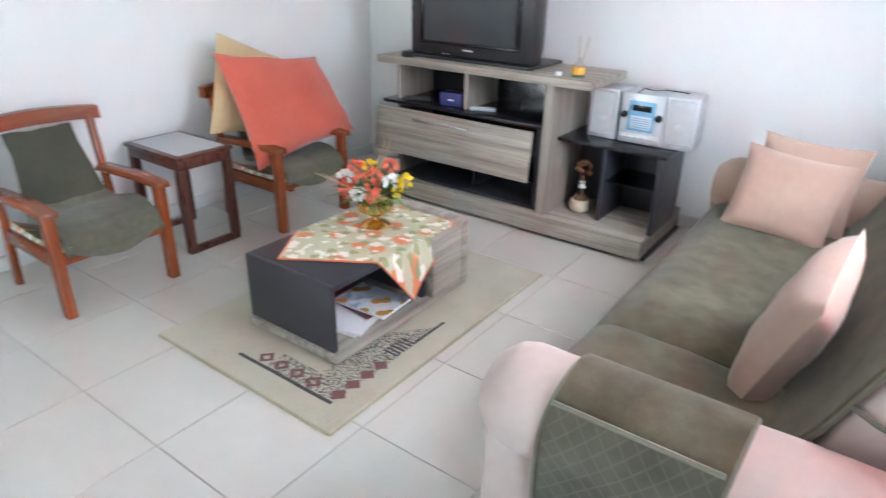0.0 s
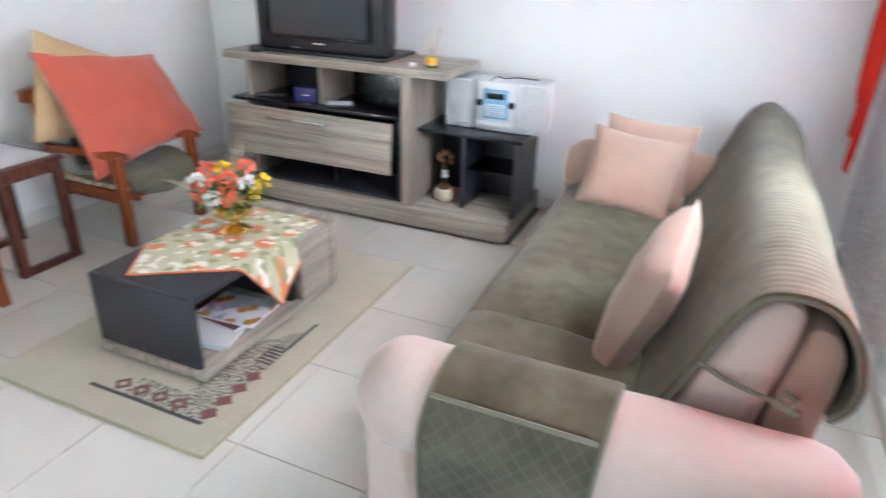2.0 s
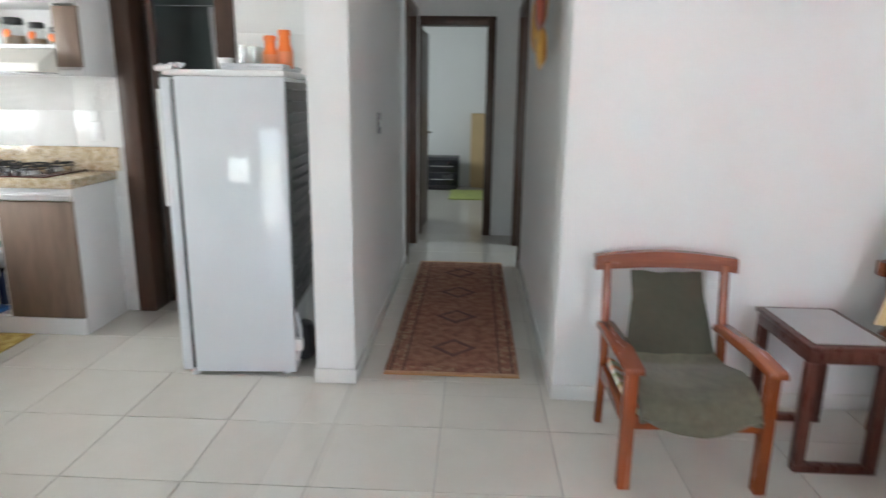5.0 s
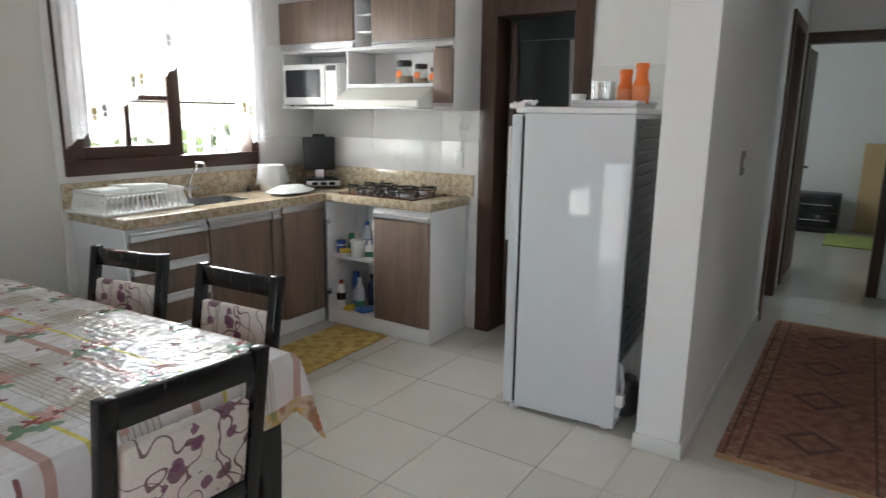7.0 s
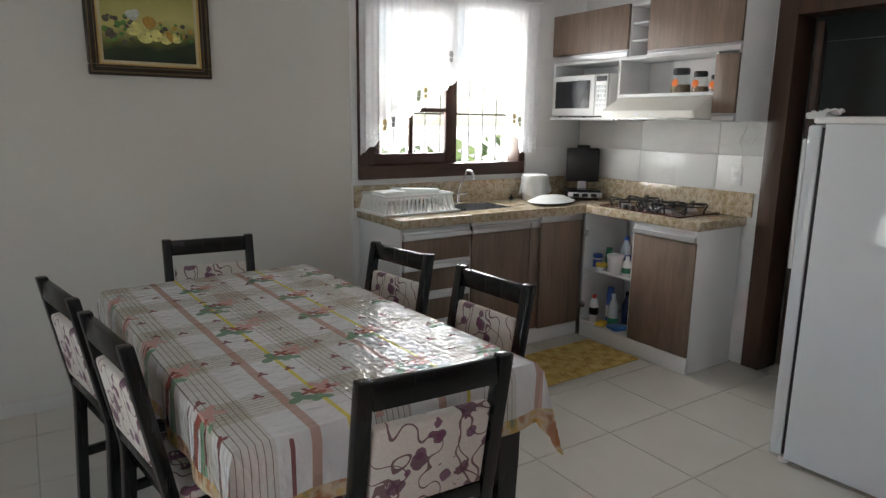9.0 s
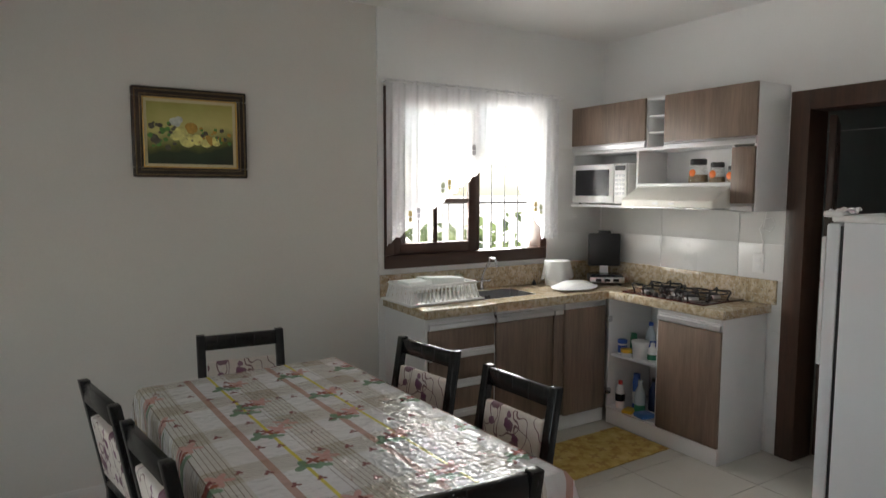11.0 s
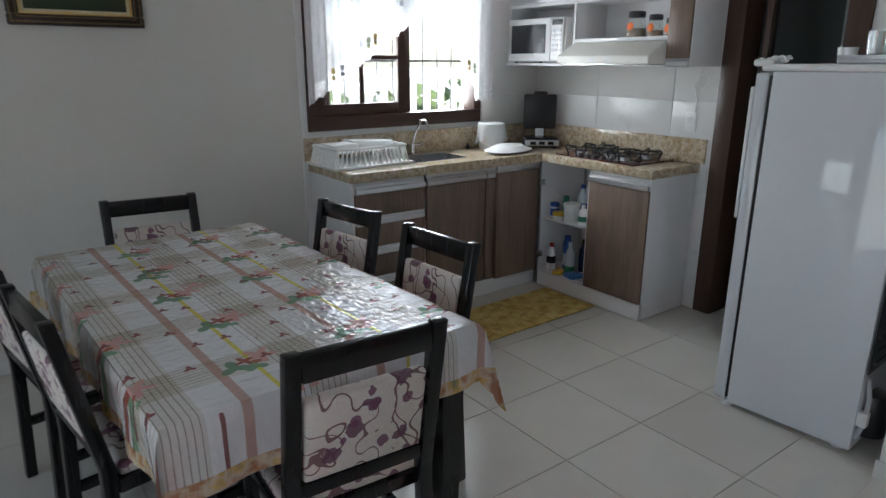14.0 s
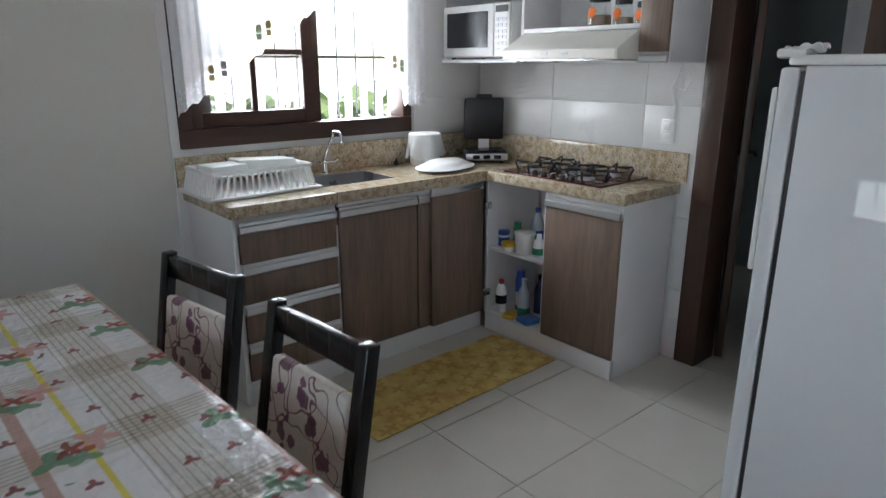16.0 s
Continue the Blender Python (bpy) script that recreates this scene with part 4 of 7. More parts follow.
for z0, z1 in ((1.73, 2.1), (1.36, 1.727), (2.103, 2.46)):
    part("tile", box(XK, XK + 0.007, 0.20, HS0 - 0.003, z0, z1, bev=0.0012), M_wtile, tiles)
for x0, x1 in ((-3.59, -3.06),):
    part("tile", box(x0, x1, YK, YK + 0.007, 1.271, 1.9, bev=0.0012), M_wtile, tiles)
    part("tile", box(x0, x1, YK, YK + 0.007, 1.057, 1.268, bev=0.0012), M_wtile, tiles)

# ---- fridge, its side to the room ----
M_fr = plain("white_fridge_enamel", (0.73, 0.76, 0.79), 0.05, var=0.02, scale=3, bump=0.0, spread=0.03)
fr = thing("fridge", pose(-2.85, 0.45, 0), "white single-door fridge standing with its side to the room", "fridge")
part("body", box(-3.15, -2.55, 0.215, 0.715, 0.02, 1.46, bev=0.006), M_fr, fr, world_space=True)
part("top", box(-3.155, -2.545, 0.17, 0.72, 1.46, 1.488, bev=0.008), M_plast, fr, world_space=True)
d = part("door", box(-3.15, -2.552, 0.148, 0.202, 0.026, 1.455, bev=0.012), M_fr, fr, world_space=True)
part("gasket", box(-3.14, -2.558, 0.202, 0.216, 0.04, 1.445), M_black, d, "dark door seal", world_space=True)
part("hinge_cover", box(-2.64, -2.542, 0.135, 0.215, 1.478, 1.505, bev=0.01), M_plast, d, world_space=True)
part("handle", box(-2.58, -2.553, 0.133, 0.150, 0.86, 1.40, bev=0.006), M_plast, d, "white moulded grip", world_space=True)
part("back_grille", box(-3.12, -2.565, 0.717, 0.724, 0.35, 1.44), M_black, fr, world_space=True)
for i in range(20):
    z = 0.4 + i * 0.053
    part("coil", tube(B(), [(-3.1, 0.735, z), (-2.575, 0.735, z)], 0.005, 6), M_black, fr, world_space=True)
part("compressor", lathe(B(), [(0.075, 0), (0.085, 0.03), (0.085, 0.12), (0.06, 0.17), (0.02, 0.18)], (-2.70, 0.715, 0.06), 20), M_black, fr, world_space=True)
part("hose", tube(B(), [(-2.58, 0.72, 0.07), (-2.575, 0.74, 0.16), (-2.60, 0.735, 0.24), (-2.58, 0.725, 0.33)], 0.009, 8), M_silver, fr, "grey drain hose", world_space=True)
part("plug_box", box(-2.60, -2.56, 0.71, 0.75, 0.13, 0.19, bev=0.006), M_plast, fr, "white terminal box", world_space=True)
for x, y in ((-3.1, 0.25), (-2.58, 0.205), (-3.1, 0.66), (-2.6, 0.66)):
    part("foot", lathe(B(), [(0.025, 0), (0.02, 0.024)], (x, y, 0), 12), M_plast, fr, world_space=True)

FR = pose(-2.968, 0.455, 0, 0, 0, 3.6)       # the fridge stands a little turned
fr.matrix_basis = FR


def on_fridge(x, y, z):
    """A place that turns with the fridge, from the fridge square to the walls."""
    return FR @ pose(x + 2.85, y - 0.45, z)

# ---- dining table and chairs ----
TX0, TX1, TY0, TY1, TZ = -1.165, -0.265, -1.335, 0.245, 0.755
TURN = pose(-0.715, -0.545, 0, 0, 0, 3.4) @ pose(0.715, 0.545, 0)   # the table stands a little askew
dt = thing("dining_table", pose((TX0 + TX1) / 2, (TY0 + TY1) / 2, 0), "black wooden dining table under a printed cloth", "dining table")
part("tabletop", box(TX0 + 0.01, TX1 - 0.01, TY0 + 0.01, TY1 - 0.01, TZ - 0.035, TZ - 0.004, bev=0.004), M_blackw, dt, world_space=True)
for x in (TX0 + 0.07, TX1 - 0.07):
    for y in (TY0 + 0.08, TY1 - 0.07):
        bm = B()
        for s0, s1, z0, z1 in ((0.028, 0.04, 0, 0.45), (0.04, 0.042, 0.45, TZ - 0.035)):
            pts = [bm.verts.new((x + a * s0, y + b * s0, z0)) for a, b in ((-1, -1), (1, -1), (1, 1), (-1, 1))]
            pt2 = [bm.verts.new((x + a * s1, y + b * s1, z1)) for a, b in ((-1, -1), (1, -1), (1, 1), (-1, 1))]
            for i in range(4):
                bm.faces.new((pts[i], pts[(i + 1) % 4], pt2[(i + 1) % 4], pt2[i]))
            bm.faces.new(pts[::-1])
            bm.faces.new(pt2)
        part("leg", bm, M_blackw, dt, world_space=True)
for b in ((TX0 + 0.05, TX1 - 0.05, TY0 + 0.06, TY0 + 0.085), (TX0 + 0.05, TX1 - 0.05, TY1 - 0.085, TY1 - 0.06), (TX0 + 0.06, TX0 + 0.085, TY0 + 0.085, TY1 - 0.085), (TX1 - 0.085, TX1 - 0.06, TY0 + 0.085, TY1 - 0.085)):
    part("apron", box(*b, TZ - 0.12, TZ - 0.035, bev=0.003), M_blackw, dt, world_space=True)


def cloth_point(u, v):
    """The vinyl cloth: flat on the top, hanging in soft waves past the edges."""
    hang = 0.19
    w, l = TX1 - TX0, TY1 - TY0
    sx, sy = -hang + u * (w + 2 * hang), -hang + v * (l + 2 * hang)
    ox, oy = max(-sx, sx - w, 0), max(-sy, sy - l, 0)
    cx, cy = min(max(sx, 0), w), min(max(sy, 0), l)
    d = max(ox, oy) + 0.55 * min(ox, oy)
    wave = 0.010 * math.sin(sx * 26 + sy * 3) * (oy / hang) + 0.010 * math.sin(sy * 24 + 1) * (ox / hang)
    sgx, sgy = (1 if sx > w else -1), (1 if sy > l else -1)
    bow = 0.012 * min(d / 0.03, 1)
    both = min(ox, oy)
    px = cx + (sgx * (bow + wave * 0.9 + 0.28 * both) if ox > 0 else 0)
    py = cy + (sgy * (bow + wave * 0.9 + 0.28 * both) if oy > 0 else 0)
    crease = 0.0015 * noise.noise(Vector((sx * 9, sy * 9, 0.3)))
    z = TZ + 0.003 + (crease if d == 0 else 0) - d
    return Vector((TX0 + px, TY0 + py, z))


cl = B()
sheet(cl, cloth_point, 76, 112)
cloth = solo("tablecloth", cl, M_cloth, "glossy vinyl tablecloth with fruit and stripe print", "tablecloth")
cloth.matrix_basis = TURN
dt.matrix_basis = TURN @ dt.matrix_basis


def dining_chair():
    """A black chair with a printed seat and back pad; it faces +y, its back at y = 0."""
    c = thing("dining_chair", None, "black wooden dining chair with purple scroll-print cream pads", "chair", "dining chairs")
    W, H = 0.405, 0.905
    lean = 0.075
    for s in (-1, 1):
        x = s * (W / 2 - 0.02)
        bm = B()
        prof = [(-0.0, 0), (0.035, 0), (0.06, 0.42), (0.06, 0.47), (0.02 - lean + 0.035, H), (0.02 - lean, H), (0.022, 0.47), (0.022, 0.42)]
        extrude_poly(bm, prof, "x", x - 0.019, x + 0.019, 0.004)
        part("back_post", bm, M_blackw, c)
        part("front_leg", box(x - 0.019, x + 0.019, 0.395, 0.432, 0, 0.43, bev=0.004), M_blackw, c)
        part("stretcher", box(x - 0.01, x + 0.01, 0.05, 0.40, 0.20, 0.235, bev=0.003), M_blackw, c)

    def at(z):
        return 0.022 + (z - 0.47) / (H - 0.47) * (-lean - 0.002)
    y = at(H - 0.04)
    part("top_rail", box(-W / 2 + 0.039, W / 2 - 0.039, y + 0.004, y + 0.028, H - 0.075, H - 0.006, bev=0.004), M_blackw, c)
    part("back_rail", box(-W / 2 + 0.039, W / 2 - 0.039, at(0.52) + 0.004, at(0.52) + 0.028, 0.50, 0.54, bev=0.004), M_blackw, c)
    bm = B()
    h = 0.235
    sl = math.degrees(math.atan2(lean, H - 0.47))
    bx(bm, -W / 2 + 0.045, W / 2 - 0.045, -0.014, 0.022, -h / 2, h / 2, 0.012, pose(0, at(0.66) + 0.014, 0.662, sl, 0, 0), 3)
    part("back_pad", bm, M_chairfab, c, "cream pad with purple scrolls")
    part("seat_frame", box(-W / 2 + 0.002, W / 2 - 0.002, 0.06, 0.425, 0.39, 0.43, bev=0.004), M_blackw, c)
    part("seat", box(-W / 2 + 0.01, W / 2 - 0.01, 0.065, 0.435, 0.43, 0.475, bev=0.018, seg=3), M_chairfab, c, "cream pad with purple scrolls")
    return c


first = dining_chair()
SPOTS = ((-0.745, 0.365, 176.5), (-1.36, -0.235, -86), (-1.316, -0.836, -80), (-0.69, -1.478, -5), (-0.085, -0.83, 101), (-0.17, -0.293, 99))
for i, (x, y, a) in enumerate(SPOTS):
    m = pose(x, y, 0, 0, 0, a)
    if i == 0:
        first.matrix_basis = m
    else:
        copy_thing(first, m)

# ---- sofa ----
sofa = thing("sofa", pose(0.68, 3.2, 0), "pink velour sofa under an olive quilted cover", "sofa")
SY1, SX0 = 4.44, 0.18
AR, AZ, AY = 0.135, 0.478, 2.34      # the near arm's roll: radius, height, middle


def arm(y0, y1, flip):
    """A slim rolled arm, drawn out along x with a rounded front; a straight body below the roll."""
    bm = B()
    ym, r = (y0 + y1) / 2, (y1 - y0) / 2
    prof = [(r * math.cos(a), AZ + r * 1.0 * math.sin(a)) for a in (math.radians(d) for d in range(-50, 231, 14))]
    prof += [(-r * 0.70, 0.34), (-r * 0.72, 0.20), (-r * 0.72, 0.05), (r * 0.72, 0.05), (r * 0.72, 0.20), (r * 0.70, 0.34)]
    n, rows = len(prof), []
    for i in range(27):
        u = i / 26
        e = 1 - max(0, (0.09 - u) / 0.09) ** 2.2 * 0.35 - max(0, (u - 0.92) / 0.08) ** 2.2 * 0.30
        x = SX0 - 0.02 + u * 1.0
        row = []
        for y, z in prof:
            d = 0.005 * noise.noise(Vector((x * 5, z * 7 + y * 5, flip)))
            up = z > 0.35
            row.append(bm.verts.new((x + (0.03 if not up and u < 0.1 else 0), ym + y * (e if up else 1) + d, (AZ + (z - AZ) * e if up else z) + (d if up else 0))))
        rows.append(row)
    for a, b in zip(rows, rows[1:]):
        for j in range(n):
            bm.faces.new((a[j], a[(j + 1) % n], b[(j + 1) % n], b[j]))
    bm.faces.new(rows[0])
    bm.faces.new(rows[-1][::-1])
    bmesh.ops.recalc_face_normals(bm, faces=bm.faces)
    return bm


part("arm", arm(AY - AR, AY + AR, 0), M_pinkpale, sofa, "paler pink rolled arm", world_space=True)
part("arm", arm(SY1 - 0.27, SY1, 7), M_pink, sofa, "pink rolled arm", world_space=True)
part("base", box(SX0 + 0.02, 1.14, AY, SY1 - 0.14, 0.05, 0.30, bev=0.02), M_pink, sofa, world_space=True)
for x in (0.28, 1.08):
    for y in (AY, SY1 - 0.12):
        part("foot", box(x - 0.03, x + 0.03, y - 0.03, y + 0.03, 0, 0.055, bev=0.006), M_darkred, sofa, world_space=True)


def seat_top(y0, y1, seed):
    def f(u, v):
        y = y0 + (y1 - y0) * v
        edge = min(v, 1 - v) * (y1 - y0)
        puff = 0.035 * (1 - max(0, (0.10 - edge) / 0.10) ** 2)
        wob = 0.008 * noise.noise(Vector((u * 4, y * 4, seed)))
        if u < 0.25:
            q = u / 0.25
            a = q * math.pi / 2
            return Vector((SX0 + 0.06 - 0.06 * math.sin(a) - 0.0 + 0.0, y, 0.10 + q * 0.28 + 0.0))
        q = (u - 0.25) / 0.75
        x = SX0 + 0.62 * q
        z = 0.38 + 0.05 * min(1, q / 0.12) ** 0.5 + puff * min(1, q / 0.2) - 0.02 * q + wob
        return Vector((x, y, z))
    return sheet(B(), f, 30, 26, 0.012)


part("seat_cushion", seat_top(AY + 0.06, 2.86, 1), M_olive, sofa, "olive quilted seat cover", world_space=True)
part("seat_cushion", seat_top(2.86, SY1 - 0.22, 2), M_olive, sofa, "olive quilted seat cover", world_space=True)
part("seat_filling", box(SX0 + 0.05, 0.9, AY + 0.05, SY1 - 0.2, 0.28, 0.405, bev=0.03), M_pink, sofa, world_space=True)


def back_profile(q):
    """x and z along the cover, from the seat over the top and down behind."""
    ctrl = [(0.74, 0.42), (0.81, 0.53), (0.863, 0.65), (0.908, 0.762), (0.955, 0.828), (1.015, 0.842), (1.075, 0.812), (1.125, 0.75), (1.143, 0.68), (1.138, 0.62), (1.115, 0.585)]
    p = q * (len(ctrl) - 1)
    i = min(int(p), len(ctrl) - 2)
    w = p - i
    a, b, c, d = (ctrl[min(max(i + o, 0), len(ctrl) - 1)] for o in (-1, 0, 1, 2))
    return tuple(0.5 * (2 * b[j] + (c[j] - a[j]) * w + (2 * a[j] - 5 * b[j] + 4 * c[j] - d[j]) * w * w + (3 * b[j] - a[j] - 3 * c[j] + d[j]) * w ** 3) for j in (0, 1))


def cover(u, v):
    x, z = back_profile(v)
    y0, y1 = 2.485, SY1 - 0.06
    # the near edge slants back towards the seat
    y0 += 0.02 * max(0, 0.45 - v) / 0.45 + 0.02 * max(0, v - 0.7)
    y = y0 + (y1 - y0) * u
    quilt = 0.0022 * math.sin(y * 235) * max(0.0, 1 - abs(v - 0.42) / 0.22) * max(0.0, 1 - max(0.0, u - 0.45) / 0.2)
    sag = -0.025 * math.sin(u * math.pi) * math.sin(v * math.pi)
    wob = 0.010 * noise.noise(Vector((y * 2.5, v * 6, 1.0)))
    return Vector((x + quilt * 0.5 + wob, y, z + quilt + sag * 0.4 + wob + 0.008))


part("back_cover", sheet(B(), cover, 300, 44, 0.012), M_olive, sofa, "olive quilted velour back cover", world_space=True)




def stuffed(outline, y0, y1, bulge):
    """A padded block with the given outline (x, z); its near end swells out and is rounded."""
    bm = B()
    n = len(outline)
    cx, cz = sum(p[0] for p in outline) / n, sum(p[1] for p in outline) / n
    rows = []
    for f, dy in ((0.02, -bulge), (0.35, -bulge * 0.94), (0.65, -bulge * 0.75), (0.86, -bulge * 0.4), (0.96, -bulge * 0.12), (1.0, 0.012), (1.0, y1 - y0)):
        rows.append([bm.verts.new((cx + (x - cx) * f + 0.004 * noise.noise(Vector((x * 14, z * 14, f * 3))), y0 + dy + 0.006 * noise.noise(Vector((x * 11, z * 11, f * 5))), cz + (z - cz) * f)) for x, z in outline])
    for a, b in zip(rows, rows[1:]):
        for q in range(n):
            bm.faces.new((a[q], a[(q + 1) % n], b[(q + 1) % n], b[q]))
    bm.faces.new(rows[0][::-1])
    bm.faces.new(rows[-1])
    bmesh.ops.recalc_face_normals(bm, faces=bm.faces)
    return bm


def rounded(pts, cuts=3):
    """Chaikin's corner cutting of a closed outline."""
    for _ in range(cuts):
        pts = [tuple(a[q] * (0.75 - 0.5 * w) + b[q] * (0.25 + 0.5 * w) for q in (0, 1)) for a, b in zip(pts, pts[1:] + pts[:1]) for w in (0, 1)]
    return pts


cushion_end = rounded([(0.80, 0.44), (0.985, 0.44), (1.0, 0.58), (1.035, 0.74), (1.03, 0.825), (0.96, 0.825), (0.905, 0.745), (0.86, 0.62)])
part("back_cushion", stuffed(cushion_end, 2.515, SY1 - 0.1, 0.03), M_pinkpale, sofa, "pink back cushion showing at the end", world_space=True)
frame_end = rounded([(1.0, 0.3), (1.10, 0.3), (1.118, 0.60), (1.128, 0.70), (1.105, 0.765), (1.05, 0.785), (1.035, 0.70), (1.008, 0.56)], 2)
part("back_frame", stuffed(frame_end, 2.525, SY1 - 0.1, 0.014), M_pink, sofa, "pink back frame showing at the end", world_space=True)
# binding tape and its knot
tape = [cover(0, i / 30) + Vector((0, -0.004, 0)) for i in range(0, 31)]
part("binding", tube(B(), tape, 0.0055, 6), M_pipe, sofa, "grey-green binding tape", world_space=True)
part("tie", tube(B(), [(0.862, 2.487, 0.655), (0.91, 2.462, 0.648), (0.97, 2.452, 0.638), (1.02, 2.448, 0.63)], 0.006, 6), M_pipe, sofa, "grey-green tie string", world_space=True)
kb = tube(B(), [(1.005, 2.45, 0.63), (1.03, 2.435, 0.633), (1.045, 2.45, 0.645), (1.025, 2.46, 0.652), (1.01, 2.445, 0.64), (1.05, 2.432, 0.622)], 0.009, 7)
part("tie_knot", kb, M_pipe, sofa, "grey-green knot", world_space=True)


# strip of cover over the near arm
def arm_strip(u, v):
    x = 0.350 + 0.365 * u + 0.008 * math.sin(v * 7)
    r = AR + 0.006
    if v < 0.6:
        a = math.radians(10 + 185 * v / 0.6)
        return Vector((x, AY + r * math.cos(a), AZ + r * 1.02 * math.sin(a)))
    q = (v - 0.6) / 0.4
    return Vector((x, AY - r * 0.97 + 0.012 * q - 0.004 * math.sin(u * 9 + q * 5), AZ - 0.03 - q * 0.28))


st = part("arm_cover", sheet(B(), arm_strip, 26, 44, 0.006), M_olive, sofa, "olive cover strip with quilted pocket", world_space=True)


def pocket(u, v):
    r = AR + 0.016
    x = 0.357 + 0.35 * u
    if v < 0.3:
        a = math.radians(138 + 52 * v / 0.3)
        return Vector((x, AY + r * math.cos(a), AZ + r * 1.02 * math.sin(a)))
    q = (v - 0.3) / 0.7
    return Vector((x, AY - r * 0.985 + 0.012 * q - 0.004 * math.sin(u * 8) * q, AZ - 0.022 - q * 0.27))


part("pocket", sheet(B(), pocket, 20, 20, 0.005), M_quilt, st, "diamond-quilted pocket", world_space=True)
part("pocket_binding", tube(B(), [pocket(i / 14, 0) + Vector((0, -0.003, 0.006)) for i in range(15)], 0.006, 6), M_pipe, st, "grey-green binding", world_space=True)
for u0 in (0, 1):
    part("side_binding", tube(B(), [arm_strip(u0, 0.12 + 0.88 * i / 24) + Vector((0, -0.004, 0.002)) for i in range(25)], 0.005, 6), M_pipe, st, "grey-green binding", world_space=True)


def pillow(label, material, w, h, t, m):
    return solo_pillow("cushion", cushion(B(), w, h, t), material, label, m)


def solo_pillow(name, bm, material, label, m):
    ob = solo(name, bm, material, label, "cushion", "sofa cushions" if "sofa" in label else "")
    ob.matrix_basis = m
    return ob


pillow("dusty pink square cushion at the far end of the sofa", M_pink, 0.40, 0.37, 0.14, pose(0.50, 3.93, 0.585, -26, 4, -4))
pillow("dusty pink square cushion leaning behind another on the sofa", M_pink, 0.40, 0.38, 0.12, pose(0.54, 4.06, 0.61, -22, 2, -3))
pillow("dusty pink satin cushion leaning on the sofa back", M_pink, 0.43, 0.42, 0.14, pose(0.71, 2.87, 0.60, -20, 8, -93))

# ---- television stand ----
tv = thing("tv_stand", pose(-1.0, 4.5, 0), "grey striped wood television stand with black shelves", "tv stand")


def tp(name, b, mat, label="", bev=0.003, parent=None):
    return part(name, box(*b, bev=bev), mat, parent or tv, label, world_space=True)


tp("base", (-1.93, -0.115, 4.20, YT - 0.02, 0.02, 0.125), M_stripe)
tp("base_foot", (-1.90, -0.10, 4.25, YT - 0.05, 0.0, 0.02), M_cab_dark, bev=0)
tp("top", (-1.868, -0.475, 4.19, 4.66, 0.838, 0.88), M_stripe)
tp("side_panel", (-0.735, -0.68, 4.215, 4.66, 0.125, 0.838), M_stripe_z)
tp("side_panel", (-1.80, -1.775, 4.30, 4.66, 0.125, 0.838), M_stripe_z)
tp("divider", (-1.30, -1.275, 4.30, 4.64, 0.613, 0.838), M_stripe_z)
tp("back_panel", (-1.775, -0.715, 4.64, 4.655, 0.125, 0.838), M_dark)
tp("shelf", (-1.865, -0.735, 4.235, 4.64, 0.593, 0.613), M_dark, "glossy black shelf")
tp("lower_shelf", (-1.775, -0.715, 4.26, 4.64, 0.125, 0.14), M_cab_dark)
tp("lower_divider", (-1.25, -1.235, 4.35, 4.64, 0.14, 0.30), M_cab_dark)
tp("inner_panel", (-0.78, -0.737, 4.25, 4.64, 0.14, 0.593), M_cab_dark)
fl = part("flap_door", box(-1.885, -0.783, -0.02, 0.0, -0.14, 0.14, bev=0.003, m=pose(0, 4.205, 0.440, -5, 0, 0)), M_stripe, tv, "grey striped flap door", world_space=True)
part("handle", box(-1.58, -1.18, 4.168, 4.183, 0.527, 0.537, bev=0.003), M_alu, fl, "slim aluminium handle", world_space=True)
# the low side shelf
tp("side_shelf", (-0.73, -0.085, 4.30, 4.66, 0.535, 0.553), M_dark, "black glossy side shelf")
tp("shelf_side", (-0.125, -0.10, 4.30, 4.66, 0.125, 0.535), M_cab_dark)
tp("shelf_divider", (-0.425, -0.405, 4.33, 4.66, 0.125, 0.535), M_cab_dark)
tp("shelf_back", (-0.68, -0.125, 4.64, 4.655, 0.125, 0.535), M_cab_dark)
tp("glass_shelf", (-0.405, -0.125, 4.36, 4.64, 0.345, 0.351), M_smoked, "smoked glass shelf", bev=0)

# ---- television ----
t = thing("television", pose(-1.2, 4.45, 0.88), "bulky black tube television", "television")
bm = B()
bx(bm, -1.61, -0.785, 4.30, 4.42, 0.90, 1.465, 0.02)
part("bezel", bm, M_black, t, world_space=True)
pb = B()
v0 = [(-1.59, 4.42, 0.91), (-0.805, 4.42, 0.91), (-0.805, 4.42, 1.455), (-1.59, 4.42, 1.455)]
v1 = [(-1.42, 4.78, 0.93), (-0.97, 4.78, 0.93), (-0.97, 4.78, 1.36), (-1.42, 4.78, 1.36)]
a, b = [pb.verts.new(p) for p in v0], [pb.verts.new(p) for p in v1]
for i in range(4):
    pb.faces.new((a[i], a[(i + 1) % 4], b[(i + 1) % 4], b[i]))
pb.faces.new(b)
pb.faces.new(a[::-1])
bmesh.ops.recalc_face_normals(pb, faces=pb.faces)
part("back_shell", pb, M_black, t, world_space=True)
part("foot", box(-1.62, -0.78, 4.28, 4.66, 0.88, 0.90, bev=0.006), M_black, t, world_space=True)
M_screen = plain("grey_tube_glass", (0.055, 0.062, 0.066), 0.09, var=0.05, scale=2, bump=0, spread=0.02)
sc = sheet(B(), lambda u, v: Vector((-1.505 + 0.615 * u, 4.294 - 0.016 * (1 - (2 * u - 1) ** 2) * (1 - (2 * v - 1) ** 2), 0.995 + 0.415 * v)), 18, 14, 0.004)
part("screen", sc, M_screen, t, "dark curved glass screen", world_space=True)
